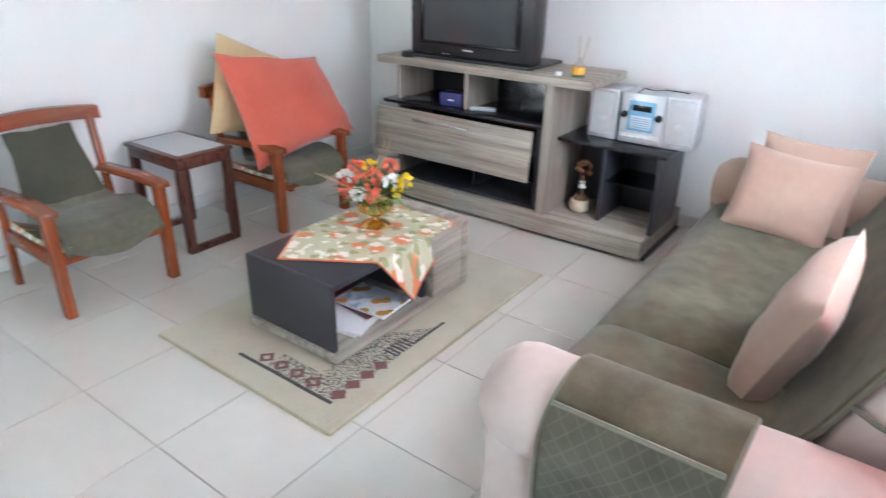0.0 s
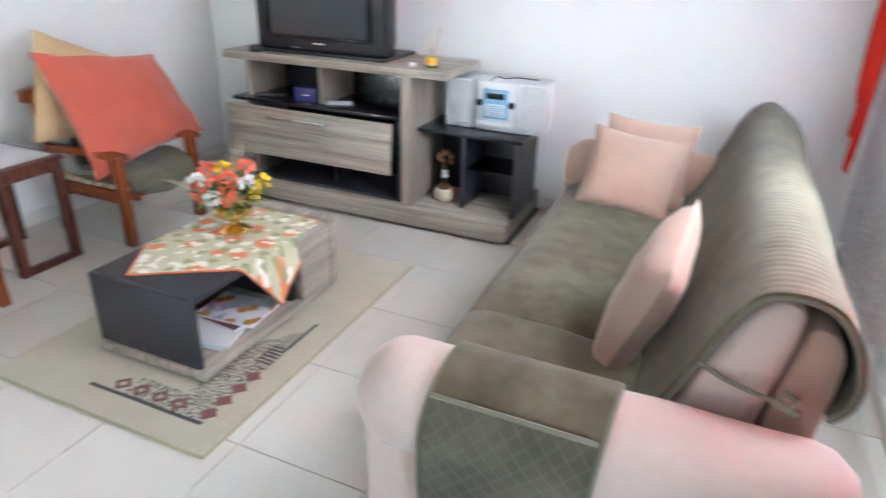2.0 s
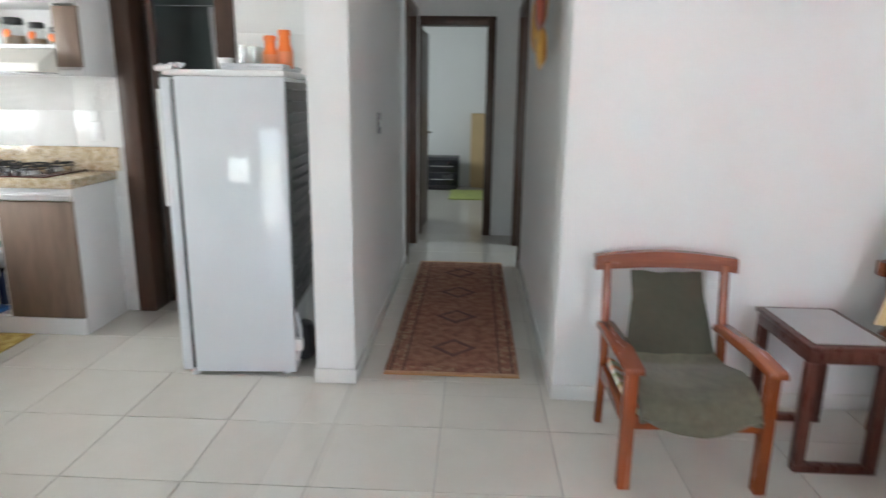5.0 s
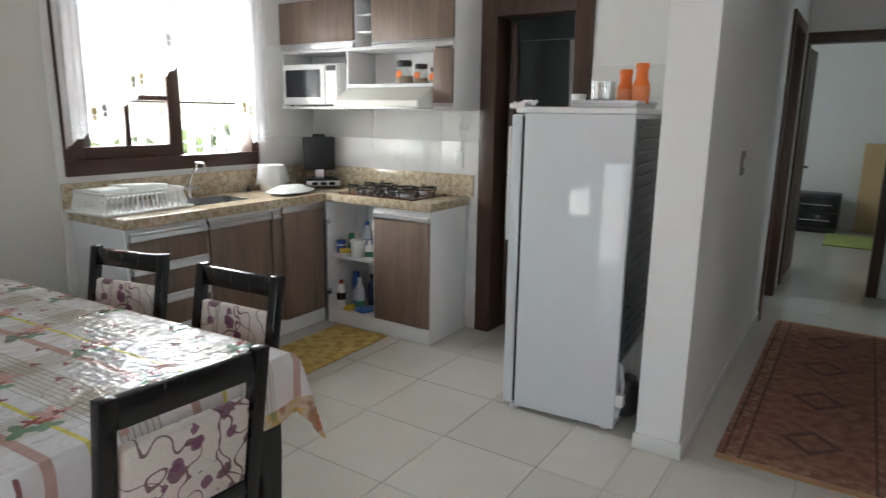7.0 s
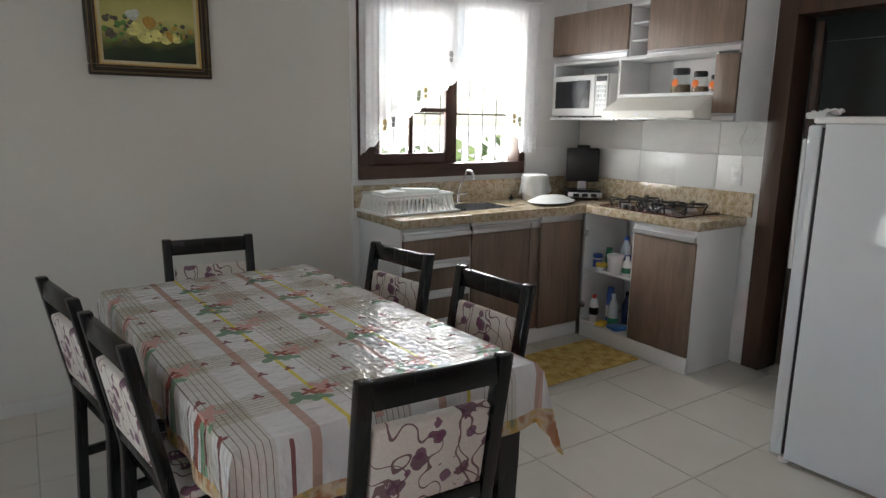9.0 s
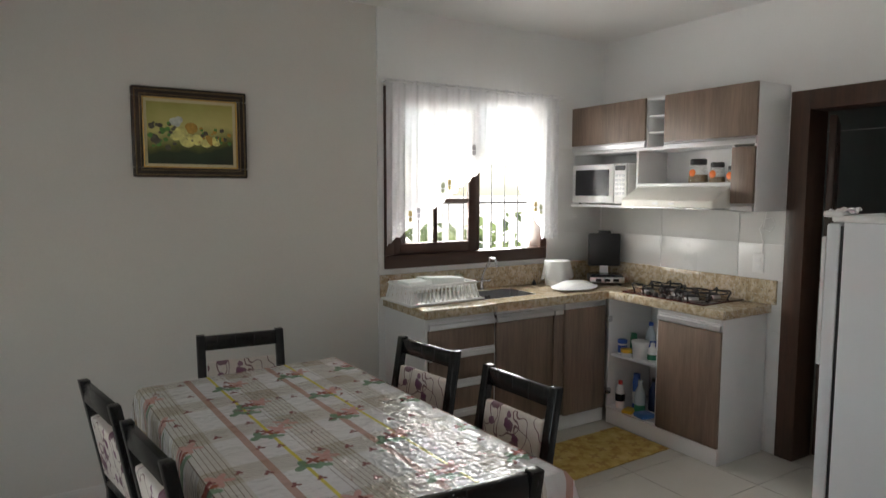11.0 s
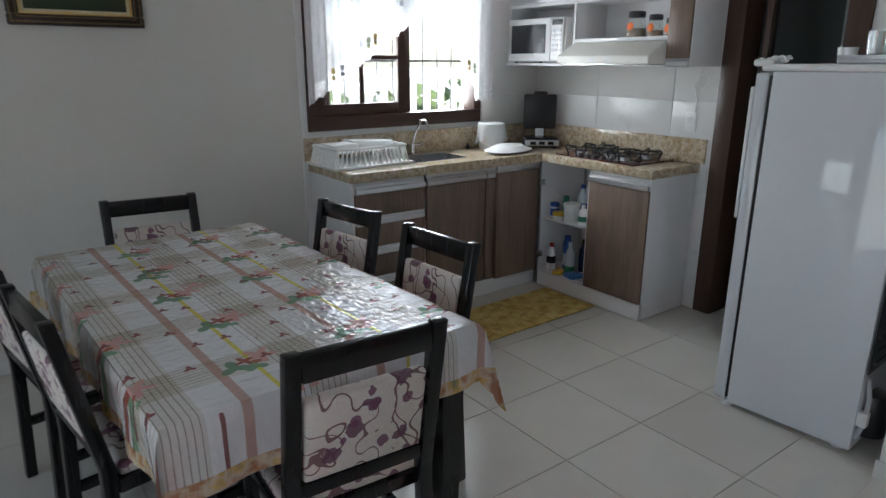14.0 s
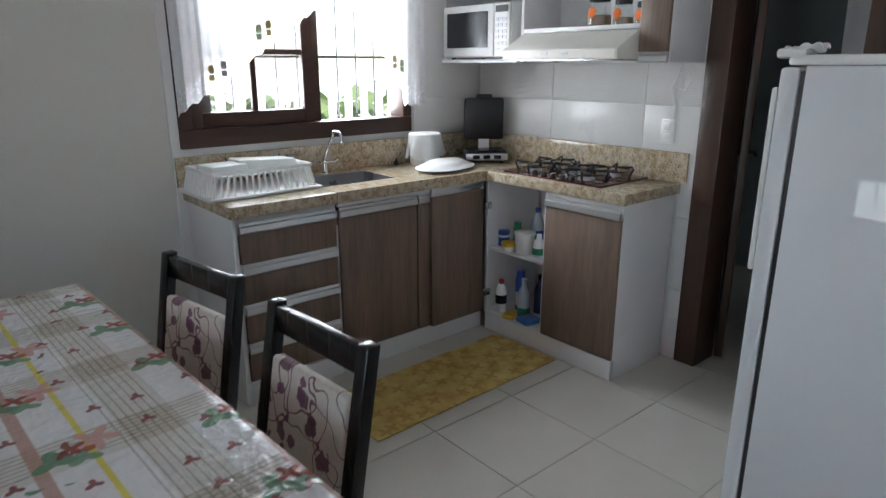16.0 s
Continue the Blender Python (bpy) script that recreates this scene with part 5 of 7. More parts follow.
for b in ((-1.535, -0.86, 4.285, 4.30, 1.412, 1.43), (-1.535, -0.86, 4.285, 4.30, 0.975, 0.993), (-1.535, -1.508, 4.285, 4.30, 0.993, 1.412), (-0.887, -0.86, 4.285, 4.30, 0.993, 1.412)):
    part("screen_surround", box(*b, bev=0.004), M_dark, t, world_space=True)
part("badge", box(-1.23, -1.165, 4.296, 4.299, 0.945, 0.955), M_silver, t, "small silver badge", world_space=True)
for i in range(4):
    part("button", box(-1.43 + i * 0.03, -1.415 + i * 0.03, 4.294, 4.299, 0.915, 0.922, bev=0.001), M_silver if i > 1 else M_dark, t, world_space=True)

t.matrix_basis = pose(-1.285, 4.45, 0.88) @ Matrix.Diagonal((1, 1, 0.90, 1))

# ---- coffee table, cloth, vase ----
ct = thing("coffee_table", pose(-0.93, 3.0, 0), "low coffee table of charcoal and grey striped wood", "coffee table")


def cp(name, b, mat, label="", bev=0.003):
    return part(name, box(*b, bev=bev), mat, ct, label, world_space=True)


cp("base_board", (-1.16, -0.665, 2.585, 3.43, 0.035, 0.065), M_stripe_y)
cp("end_panel", (-1.17, -0.695, 2.60, 2.622, 0.065, 0.345), M_cab_dark)
cp("top", (-1.17, -0.695, 2.622, 3.17, 0.32, 0.345), M_cab_dark, "charcoal table top")
cp("inner_panel", (-1.17, -0.70, 3.14, 3.165, 0.065, 0.32), M_cab_dark)
cp("back_panel", (-1.17, -1.15, 2.622, 3.14, 0.065, 0.32), M_cab_dark)
cp("far_end", (-1.165, -0.655, 3.38, 3.425, 0.065, 0.365), M_stripe_y)
cp("far_side", (-0.70, -0.66, 3.17, 3.38, 0.065, 0.345), M_stripe_y)
cp("far_top", (-1.165, -0.70, 3.17, 3.38, 0.32, 0.345), M_stripe)
for x in (-1.1, -0.73):
    for y in (2.66, 3.34):
        cp("foot", (x - 0.03, x + 0.03, y - 0.03, y + 0.03, 0.012, 0.035), M_black)


def runner_cloth(u, v):
    """A square cloth laid cornerwise, its corners falling over the sides."""
    a, b = u - 0.5, v - 0.5
    L = 0.66
    ang = radians(33)
    x = -0.925 + L * (a * math.cos(ang) - b * math.sin(ang))
    y = 3.10 + L * 1.0 * (a * math.sin(ang) + b * math.cos(ang))
    z = 0.3485 + 0.0012 * math.sin(x * 40) * math.sin(y * 31)
    over = max(x + 0.692, 0)
    if over:
        z -= over * 0.93
        x = -0.688 + over * 0.22 + 0.004 * math.sin(y * 30)
    under = max(-1.172 - x, 0)
    if under:
        z -= under * 0.93
        x = -1.176 - under * 0.2
    if y > 3.43:
        z -= (y - 3.43) * 0.9
        y = 3.432 + (y - 3.43) * 0.15
    return Vector((x, y, z))


sc = B()
sheet(sc, runner_cloth, 56, 56, 0.002)
solo("table_topper", sc, M_coffeecloth, "sage square cloth with orange and white flowers", "tablecloth")
M_orangecloth = fabric("orange_hem", (0.62, 0.16, 0.06), 0.1)
hem = B()
edge = [runner_cloth(i / 24, 0) for i in range(25)] + [runner_cloth(1, i / 24) for i in range(1, 25)] + [runner_cloth(1 - i / 24, 1) for i in range(1, 25)] + [runner_cloth(0, 1 - i / 24) for i in range(1, 24)]
tube(hem, [p + Vector((0, 0, 0.001)) for p in edge + edge[:1]], 0.004, 6)
part("hem", hem, M_orangecloth, bpy.data.objects["table_topper"], "orange hem")

vase = thing("flower_vase", pose(-0.95, 3.13, 0.351) @ Matrix.Diagonal((1.2, 1.2, 1.1, 1)), "polished brass vase with artificial orange, white and yellow flowers", "vase of flowers")
part("bowl", lathe(B(), [(0.052, 0), (0.055, 0.004), (0.045, 0.014), (0.018, 0.028), (0.016, 0.04), (0.04, 0.055), (0.062, 0.07), (0.066, 0.088), (0.058, 0.10), (0.066, 0.112), (0.06, 0.114)], n=28), M_brass, vase)
M_leaf = plain("plastic_leaves", (0.10, 0.24, 0.05), 0.5, var=0.35, scale=20)
M_fl = {"coral": plain("coral_petals", (0.80, 0.20, 0.12), 0.7, var=0.2, scale=30), "white": plain("white_petals", (0.82, 0.82, 0.78), 0.7, var=0.06, scale=30), "yellow": plain("yellow_petals", (0.85, 0.60, 0.03), 0.7, var=0.12, scale=30)}
M_twig = plain("pale_twigs", (0.55, 0.46, 0.30), 0.8, var=0.2)
rnd = random.Random(11)


def blossom(c, r, material):
    bm = B()
    for i in range(26):
        d = Vector((rnd.gauss(0, 1), rnd.gauss(0, 1), rnd.gauss(0.3, 0.9))).normalized()
        u = d.orthogonal().normalized()
        u.rotate(Matrix.Rotation(rnd.uniform(0, 6.28), 3, d))
        w = d.cross(u)
        p = c + d * r * 0.25
        q = c + d * r
        vs = [bm.verts.new(x) for x in (p, (p + q) / 2 + u * r * 0.3 + d * 0.1 * r, q + w * r * 0.1, (p + q) / 2 - u * r * 0.3 + d * 0.1 * r)]
        bm.faces.new(vs)
    return part("flower", bm, material, vase)


for kind, x, y, z, r in (("white", -0.085, -0.06, 0.20, 0.036), ("white", 0.0, -0.085, 0.155, 0.036), ("white", 0.075, 0.0, 0.20, 0.036), ("yellow", -0.02, 0.0, 0.235, 0.036), ("yellow", 0.10, 0.05, 0.195, 0.034), ("yellow", 0.07, 0.04, 0.15, 0.03), ("coral", -0.06, -0.03, 0.24, 0.034), ("coral", 0.03, -0.03, 0.225, 0.036), ("coral", 0.035, -0.045, 0.185, 0.036), ("coral", 0.05, 0.03, 0.25, 0.034), ("coral", -0.1, -0.04, 0.155, 0.036), ("coral", -0.06, -0.08, 0.15, 0.034), ("coral", 0.05, -0.07, 0.15, 0.03), ("coral", -0.12, 0.0, 0.16, 0.03), ("coral", -0.02, -0.05, 0.2, 0.03)):
    blossom(Vector((x, y, z)), r, M_fl[kind])
lv = B()
for i in range(110):
    a, e, L = rnd.uniform(0, 6.28), rnd.uniform(0.1, 1.2), rnd.uniform(0.07, 0.17)
    d = Vector((math.cos(a) * math.cos(e), math.sin(a) * math.cos(e), math.sin(e)))
    s = d.cross(Vector((0, 0, 1))).normalized() * 0.006
    p = Vector((0, 0, 0.105)) + d * 0.03
    m1, q = p + d * L * 0.6, p + d * L + Vector((0, 0, -L * 0.18))
    lv.faces.new([lv.verts.new(v) for v in (p, m1 + s, q, m1 - s)])
part("leaves", lv, M_leaf, vase, "green plastic leaves")
for dx, dy, h in ((0.02, 0.03, 0.36), (0.05, 0.02, 0.33), (-0.02, 0.05, 0.30), (-0.20, -0.10, 0.20), (-0.24, -0.03, 0.17), (0.0, 0.08, 0.34)):
    pts = [Vector((dx * q + 0.01 * math.sin(q * 9), dy * q, 0.1 + (h - 0.1) * q ** 0.8)) for q in (0, 0.25, 0.5, 0.7, 0.85, 1)]
    part("twig", tube(B(), pts, [0.003, 0.003, 0.0025, 0.002, 0.0018, 0.001], 5), M_twig, vase)

# magazines on the shelf of the coffee table
M_cover = Mat("magazine_cover", 0.25)
f1, v1 = petals(M_cover, 9, 0.6, 0.34, 2)
M_cover.color(M_cover.mix(f1, M_cover.ramp(M_cover.noise(14, 3), [(0.35, (0.30, 0.34, 0.45)), (0.5, (0.68, 0.70, 0.74)), (0.7, (0.78, 0.78, 0.78))]), (0.50, 0.27, 0.07)))
M_cover = M_cover.m
M_maroon = plain("maroon_cover", (0.12, 0.02, 0.025), 0.3)
for x, y, z, a, mt, lab in ((-0.85, 2.80, 0.066, 8, M_cover, "glossy magazine with blue-grey cover"), (-0.83, 2.79, 0.080, 14, M_paper, "white magazine with grey cover"), (-0.84, 2.92, 0.094, -6, M_maroon, "magazine with maroon cover"), (-0.80, 2.93, 0.108, 4, M_cover, "glossy food magazine with a pale cover")):
    mg = thing("magazine", pose(x, y, z, 0, 0, a), lab, "magazine", "magazines in the coffee table")
    part("page_block", box(-0.13, 0.13, -0.095, 0.095, 0.001, 0.011, bev=0.001), M_paper, mg)
    part("cover", box(-0.131, 0.131, -0.096, 0.096, 0.011, 0.0125), mt, mg)

# ---- rugs ----
rug = solo("rug", sheet(B(), lambda u, v: Vector((-0.97 * u, 1.445 * v, 0.009 + 0.001 * math.sin(u * 20) * math.sin(v * 17))), 24, 34, 0.008), M_rug, "beige rug with a dark zigzag corner motif", "rug")
rug.matrix_basis = pose(-0.44, 2.32, 0.002)
M_hem = fabric("beige_rug_edge", (0.36, 0.33, 0.20), 0.15)
part("edge_binding", tube(B(), [(0, 0, 0.006), (0, 1.445, 0.006), (-0.97, 1.445, 0.006), (-0.97, 0, 0.006), (0, 0, 0.006)], 0.006, 6), M_hem, rug)
run = solo("hall_runner", sheet(B(), lambda u, v: Vector(((u - 0.5) * 2.23, (v - 0.5) * 0.69, 0.009 + 0.0012 * math.sin(u * 22))), 40, 12, 0.008), M_runner, "rust-brown oriental runner rug in the hall", "rug")
run.matrix_basis = pose(-3.89, 1.52, 0.001)
M_fringe = fabric("ochre_fringe", (0.45, 0.24, 0.10), 0.2)
for s in (-1, 1):
    part("end_band", box(s * 1.115, s * 1.155, -0.345, 0.345, 0.001, 0.008, bev=0.002), M_fringe, run, "ochre end band")
mat = solo("kitchen_mat", sheet(B(), lambda u, v: Vector(((u - 0.5) * 1.12, (v - 0.5) * 0.43, 0.007 + 0.001 * math.sin(u * 25))), 24, 10, 0.005), M_ymat, "yellow printed kitchen mat by the sink", "mat")
mat.matrix_basis = pose(-2.55, -1.13, 0.002, 0, 0, 1)


# ---- armchairs ----
def armchair(m, label):
    """A wooden easy chair with a canvas sling; it faces +x, the back at x = 0; y from 0 to 0.56."""
    c = thing("armchair", m, label, "armchair", "wooden armchairs")
    W, D = 0.535, 0.56
    for y in (0.025, W - 0.025):
        part("front_leg", box(D - 0.05, D, y - 0.0225, y + 0.0225, 0, 0.475, bev=0.005), M_redwood, c)
        extr = extrude_poly(B(), [(0.03, 0), (0.065, 0), (0.10, 0.33), (0.035, 0.745), (0.0, 0.745), (0.06, 0.33)], "y", y - 0.015, y + 0.015, 0.004)
        part("back_post", extr, M_redwood, c)
        ar = extrude_poly(B(), [(0.03, 0.455), (0.06, 0.49), (0.40, 0.512), (D + 0.02, 0.502), (D + 0.025, 0.475), (0.40, 0.478)], "y", y - 0.035, y + 0.035, 0.006)
        part("armrest", ar, M_redwood_x, c)
        part("side_rail", box(0.07, D - 0.05, y - 0.013, y + 0.013, 0.235, 0.30, bev=0.004, m=None), M_redwood_x, c)
    part("front_rail", box(D - 0.045, D - 0.015, 0.047, W - 0.047, 0.245, 0.30, bev=0.004), M_redwood_y, c)
    part("rear_rail", box(0.075, 0.10, 0.04, W - 0.04, 0.20, 0.25, bev=0.004), M_redwood_y, c)

    rl = B()
    n = 14
    rows = []
    for i in range(n + 1):
        y = -0.025 + (W + 0.05) * i / n
        bow = 0.022 * math.sin(math.pi * i / n)
        rows.append([rl.verts.new(p) for p in ((-0.018 - bow * 0.8, y, 0.71 + bow * 0.6), (0.034 - bow * 0.8, y, 0.71 + bow * 0.6), (0.026 - bow * 0.8, y, 0.77 + bow), (-0.018 - bow * 0.8, y, 0.77 + bow))])
    for a, b in zip(rows, rows[1:]):
        for j in range(4):
            rl.faces.new((a[j], a[(j + 1) % 4], b[(j + 1) % 4], b[j]))
    rl.faces.new(rows[0])
    rl.faces.new(rows[-1][::-1])
    bmesh.ops.recalc_face_normals(rl, faces=rl.faces)
    part("top_rail", rl, M_redwood_y, c)

    def sling(u, v):
        y = W / 2 + (v - 0.5) * (0.29 + 0.13 * min(1, max(0, (u - 0.12) / 0.4)))
        ctrl = [(0.035, 0.715), (0.075, 0.63), (0.125, 0.52), (0.165, 0.40), (0.22, 0.36), (0.34, 0.365), (0.47, 0.37), (0.555, 0.35), (0.59, 0.29), (0.575, 0.225)]
        p = u * (len(ctrl) - 1)
        i = min(int(p), len(ctrl) - 2)
        w = p - i
        x, z = (ctrl[i][j] * (1 - w) + ctrl[i + 1][j] * w for j in (0, 1))
        e = (2 * v - 1) ** 2
        z += 0.05 * e * (1 - abs(2 * min(max((u - 0.35) / 0.5, 0), 1) - 1)) - (0.0 if u < 0.85 else -0.09 * e * (u - 0.85) / 0.15)
        return Vector((x + 0.006 * noise.noise(Vector((u * 6, v * 5, 2))), y, z + 0.008 * noise.noise(Vector((u * 5, v * 4, 7)))))
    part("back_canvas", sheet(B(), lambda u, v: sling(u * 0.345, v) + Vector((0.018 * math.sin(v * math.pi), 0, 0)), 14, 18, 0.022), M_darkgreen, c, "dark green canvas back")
    part("seat_canvas", sheet(B(), lambda u, v: sling(0.325 + 0.675 * u, v) + Vector((0.0, 0, 0.012 * math.sin(v * math.pi))), 26, 18, 0.026), M_khaki, c, "lighter khaki canvas seat")
    under = sheet(B(), lambda u, v: Vector((0.10 + 0.44 * u, 0.045 + (W - 0.09) * v, 0.335 - 0.02 * math.sin(u * 3) - 0.075 * math.sin(v * 3.14))), 10, 10, 0.02)
    part("under_cushion", under, M_coffeecloth, c, "floral cushion under the sling")
    return c


armchair(pose(-2.38, 2.155, 0) @ Matrix.Diagonal((1, 1, 0.965, 1)), "reddish wooden armchair with dark green canvas seat")
armchair(pose(-2.38, 3.325, 0) @ Matrix.Diagonal((1, 1, 0.965, 1)), "reddish wooden armchair with dark green seat, holding two cushions")


def slumped(tl, tr, br, bl, t, sag):
    """A soft cushion between four corners (seen from its front), its sides drawn in and its corners pointed."""
    bm, n = B(), 16
    tl, tr, br, bl = (Vector(p) for p in (tl, tr, br, bl))
    mid = (tl + tr + br + bl) / 4
    nor = (tr - bl).cross(tl - br).normalized()
    vs = []
    for side in (1, -1):
        g = []
        for i in range(n + 1):
            row = []
            for j in range(n + 1):
                u, v = i / n, j / n
                p = (tl * (1 - u) + tr * u) * (1 - v) + (bl * (1 - u) + br * u) * v
                a, b = 2 * u - 1, 2 * v - 1
                edge = max(abs(a), abs(b)) ** 6
                pull = sag * edge * ((1 - b * b) if abs(a) > abs(b) else (1 - a * a))
                p = p + (mid - p) * pull
                fat = max((1 - a ** 4) * (1 - b ** 4), 0) ** 0.6
                wob = noise.noise(Vector((u * 3 + t * 50, v * 3, side * 2))) * 0.35
                row.append(bm.verts.new(p + nor * (side * t / 2 * fat * (1 + wob) + 0.012 * noise.noise(Vector((u * 4, v * 4, 5))))))
            g.append(row)
        for i in range(n):
            for j in range(n):
                q = (g[i][j], g[i + 1][j], g[i + 1][j + 1], g[i][j + 1])
                bm.faces.new(q if side < 0 else q[::-1])
        vs += [w for row in g for w in row]
    bmesh.ops.remove_doubles(bm, verts=vs, dist=0.0006)
    bmesh.ops.recalc_face_normals(bm, faces=bm.faces)
    return bm


solo("throw_cushion", slumped((-2.21, 3.285, 0.945), (-2.19, 3.99, 0.855), (-1.93, 4.04, 0.44), (-1.92, 3.28, 0.36), 0.21, 0.09), M_terra, "large slumped terracotta cushion on the armchair", "cushion")
solo("throw_cushion", slumped((-2.31, 3.40, 1.03), (-2.30, 3.88, 0.83), (-2.21, 3.72, 0.45), (-2.20, 3.20, 0.53), 0.09, 0.03), M_tan, "tan striped cushion behind the terracotta one", "cushion")

# ---- side table ----
sd = thing("side_table", pose(-2.25, 3.03, 0), "dark mahogany side table with sled legs", "side table")
X0, X1, Y0, Y1 = -2.43, -1.98, 2.855, 3.165
part("top", box(X0 - 0.01, X1 + 0.01, Y0 - 0.01, Y1 + 0.01, 0.497, 0.517, bev=0.005), M_darkred, sd, world_space=True)
for b in ((X0, X1, Y0, Y0 + 0.02), (X0, X1, Y1 - 0.02, Y1), (X0, X0 + 0.02, Y0 + 0.02, Y1 - 0.02), (X1 - 0.02, X1, Y0 + 0.02, Y1 - 0.02)):
    part("apron", box(*b, 0.447, 0.497, bev=0.003), M_darkred, sd, world_space=True)
for x in (X0 + 0.02, X1 - 0.02):
    for y in (Y0 + 0.02, Y1 - 0.02):
        part("leg", box(x - 0.021, x + 0.021, y - 0.021, y + 0.021, 0.03, 0.447, bev=0.004), M_darkred, sd, world_space=True)
    part("sled_foot", box(x - 0.021, x + 0.021, Y0, Y1, 0, 0.03, bev=0.004), M_darkred, sd, world_space=True)
M_doily = fabric("white_doily", (0.86, 0.86, 0.87), 0.04, sheen=0.0)
dy = B()
n = 64
cx, cy = (X0 + X1) / 2, (Y0 + Y1) / 2


def scallop(i, f):
    a = 2 * math.pi * i / n
    sx, sy = math.cos(a), math.sin(a)
    q = 1 / max(abs(sx), abs(sy))
    r = f * (1 + (0.018 if i % 2 else 0))
    return Vector((cx + sx * q * 0.205 * r, cy + sy * q * 0.135 * r, 0.5195))


c0 = dy.verts.new((cx, cy, 0.521))
rim = [dy.verts.new(scallop(i, 1.0)) for i in range(n)]
for i in range(n):
    dy.faces.new((c0, rim[i], rim[(i + 1) % n]))
bmesh.ops.solidify(dy, geom=dy.faces[:], thickness=-0.002)
solo("doily", dy, plain("white_cotton_lace", (0.88, 0.88, 0.89), 0.9, var=0.02, bump=0.0), "white crocheted doily on the side table", "doily", smooth=False)

# ---- curtains of the living room ----
def folds(y, z, amp, f, ph=0.0):
    return amp * math.sin(y * f + ph) + amp * 0.5 * math.sin(y * f * 2.3 + 1.3 + ph + z)


cur = thing("sheer_curtain", pose(1.42, 3.3, 0), "white sheer lace curtain over the living room window", "curtain")


def sheer(u, v):
    y = 2.08 + (4.55 - 2.08) * u
    hem = 0.24 + 0.02 * math.sin(y * 40) + (0.20 * max(0, 2.5 - y) / 0.42)
    z = 2.42 - (2.42 - hem) * v
    return Vector((1.435 + folds(y, z, 0.016, 46), y, z))


part("panel", sheet(B(), lambda u, v: sheer(u, v * 0.84), 170, 24), M_voile_thick, cur, world_space=True)
part("lace_border", sheet(B(), lambda u, v: sheer(u, 0.84 + v * 0.16), 170, 6), M_lace, cur, "lace border", world_space=True)
part("rod", tube(B(), [(1.43, 2.0, 2.43), (1.43, 4.8, 2.43)], 0.012, 10), M_doorw, cur, "dark curtain rod", world_space=True)
for y in (2.05, 3.4, 4.75):
    part("bracket", box(1.43, 1.509, y - 0.01, y + 0.01, 2.42, 2.44, bev=0.002), M_doorw, cur, world_space=True)
red = thing("red_curtain", pose(1.36, 2.3, 0), "sheer red swag curtain at the near side of the window", "curtain")


def red_edge(z):
    """Where the swag's free edge stands at each height: it cascades in steps."""
    rows = [(2.42, 2.95), (1.7, 2.80), (1.32, 2.77), (1.12, 2.81), (0.95, 2.60), (0.82, 2.61), (0.70, 2.55), (0.58, 2.47), (0.46, 2.12)]
    for (za, ya), (zb, yb2) in zip(rows, rows[1:]):
        if za >= z >= zb:
            w = (za - z) / (za - zb)
            w = w * w * (3 - 2 * w)
            return ya * (1 - w) + yb2 * w
    return rows[-1][1]


def swag(u, v):
    z = 2.42 - (2.42 - 0.46) * v
    y1 = red_edge(z)
    y = 1.98 + (y1 - 1.98) * u
    return Vector((1.385 + folds(y, z * 2, 0.018, 34, v * 2) * (1 - u * u), y, z))


part("panel", sheet(B(), swag, 70, 100), M_redvoile, red, world_space=True)
part("hem", tube(B(), [swag(1, i / 90) + Vector((-0.003, 0, 0)) for i in range(91)], 0.0045, 6), M_redhem, red, "doubled red hem", world_space=True)
for y1, z1, x, ph in ((2.49, 0.80, 1.362, 0.6), (2.275, 0.64, 1.338, 1.7)):
    def fold(u, v):
        z = 2.42 - (2.42 - z1 - 0.14 * (1 - u)) * v
        y = 1.99 + (y1 + 0.012 * math.sin(z * 9 + ph) - 1.99) * u
        return Vector((x + folds(y, z, 0.011, 38, ph), y, z))
    part("overlapping_fold", sheet(B(), fold, 40, 50), M_redvoile, red, "second layer of red voile", world_space=True)
red2 = thing("red_curtain_tail", pose(1.40, 4.6, 0), "sheer red curtain tail at the far side of the window", "curtain")


def tail(u, v):
    w = 0.42 - 0.10 * v
    y = 4.42 + 0.01 * v + w * u
    z = 2.42 - v * (1.845 - 0.30 * u)
    return Vector((1.375 + folds(y, z, 0.02, 42), y, z))


part("panel", sheet(B(), tail, 30, 30), M_redvoile, red2, world_space=True)

# ---- kitchen curtains ----
kc = thing("kitchen_curtain", pose(-2.39, -1.95, 1.2), "white sheer kitchen curtain with lace and fruit embroidery", "curtain")
KX0, KX1 = -3.09, -1.70


def khem(x):
    """Height of the scalloped hem, lowest at the sides and high in the middle."""
    q = (x - KX0) / (KX1 - KX0)
    if q > 0.42:
        h = 1.78 - (q - 0.42) / 0.58 * 0.54
    else:
        h = 1.24 + max(0.0, (q - 0.10) / 0.32) ** 0.8 * 0.64
    return h + 0.008 * math.sin(x * 120)


def kcur(u, v):
    x = KX0 + (KX1 - KX0) * u
    z = 2.265 - v * (2.265 - khem(x))
    return Vector((x, -1.955 + folds(x, z, 0.011, 62) * (0.5 + v * 0.5), z))


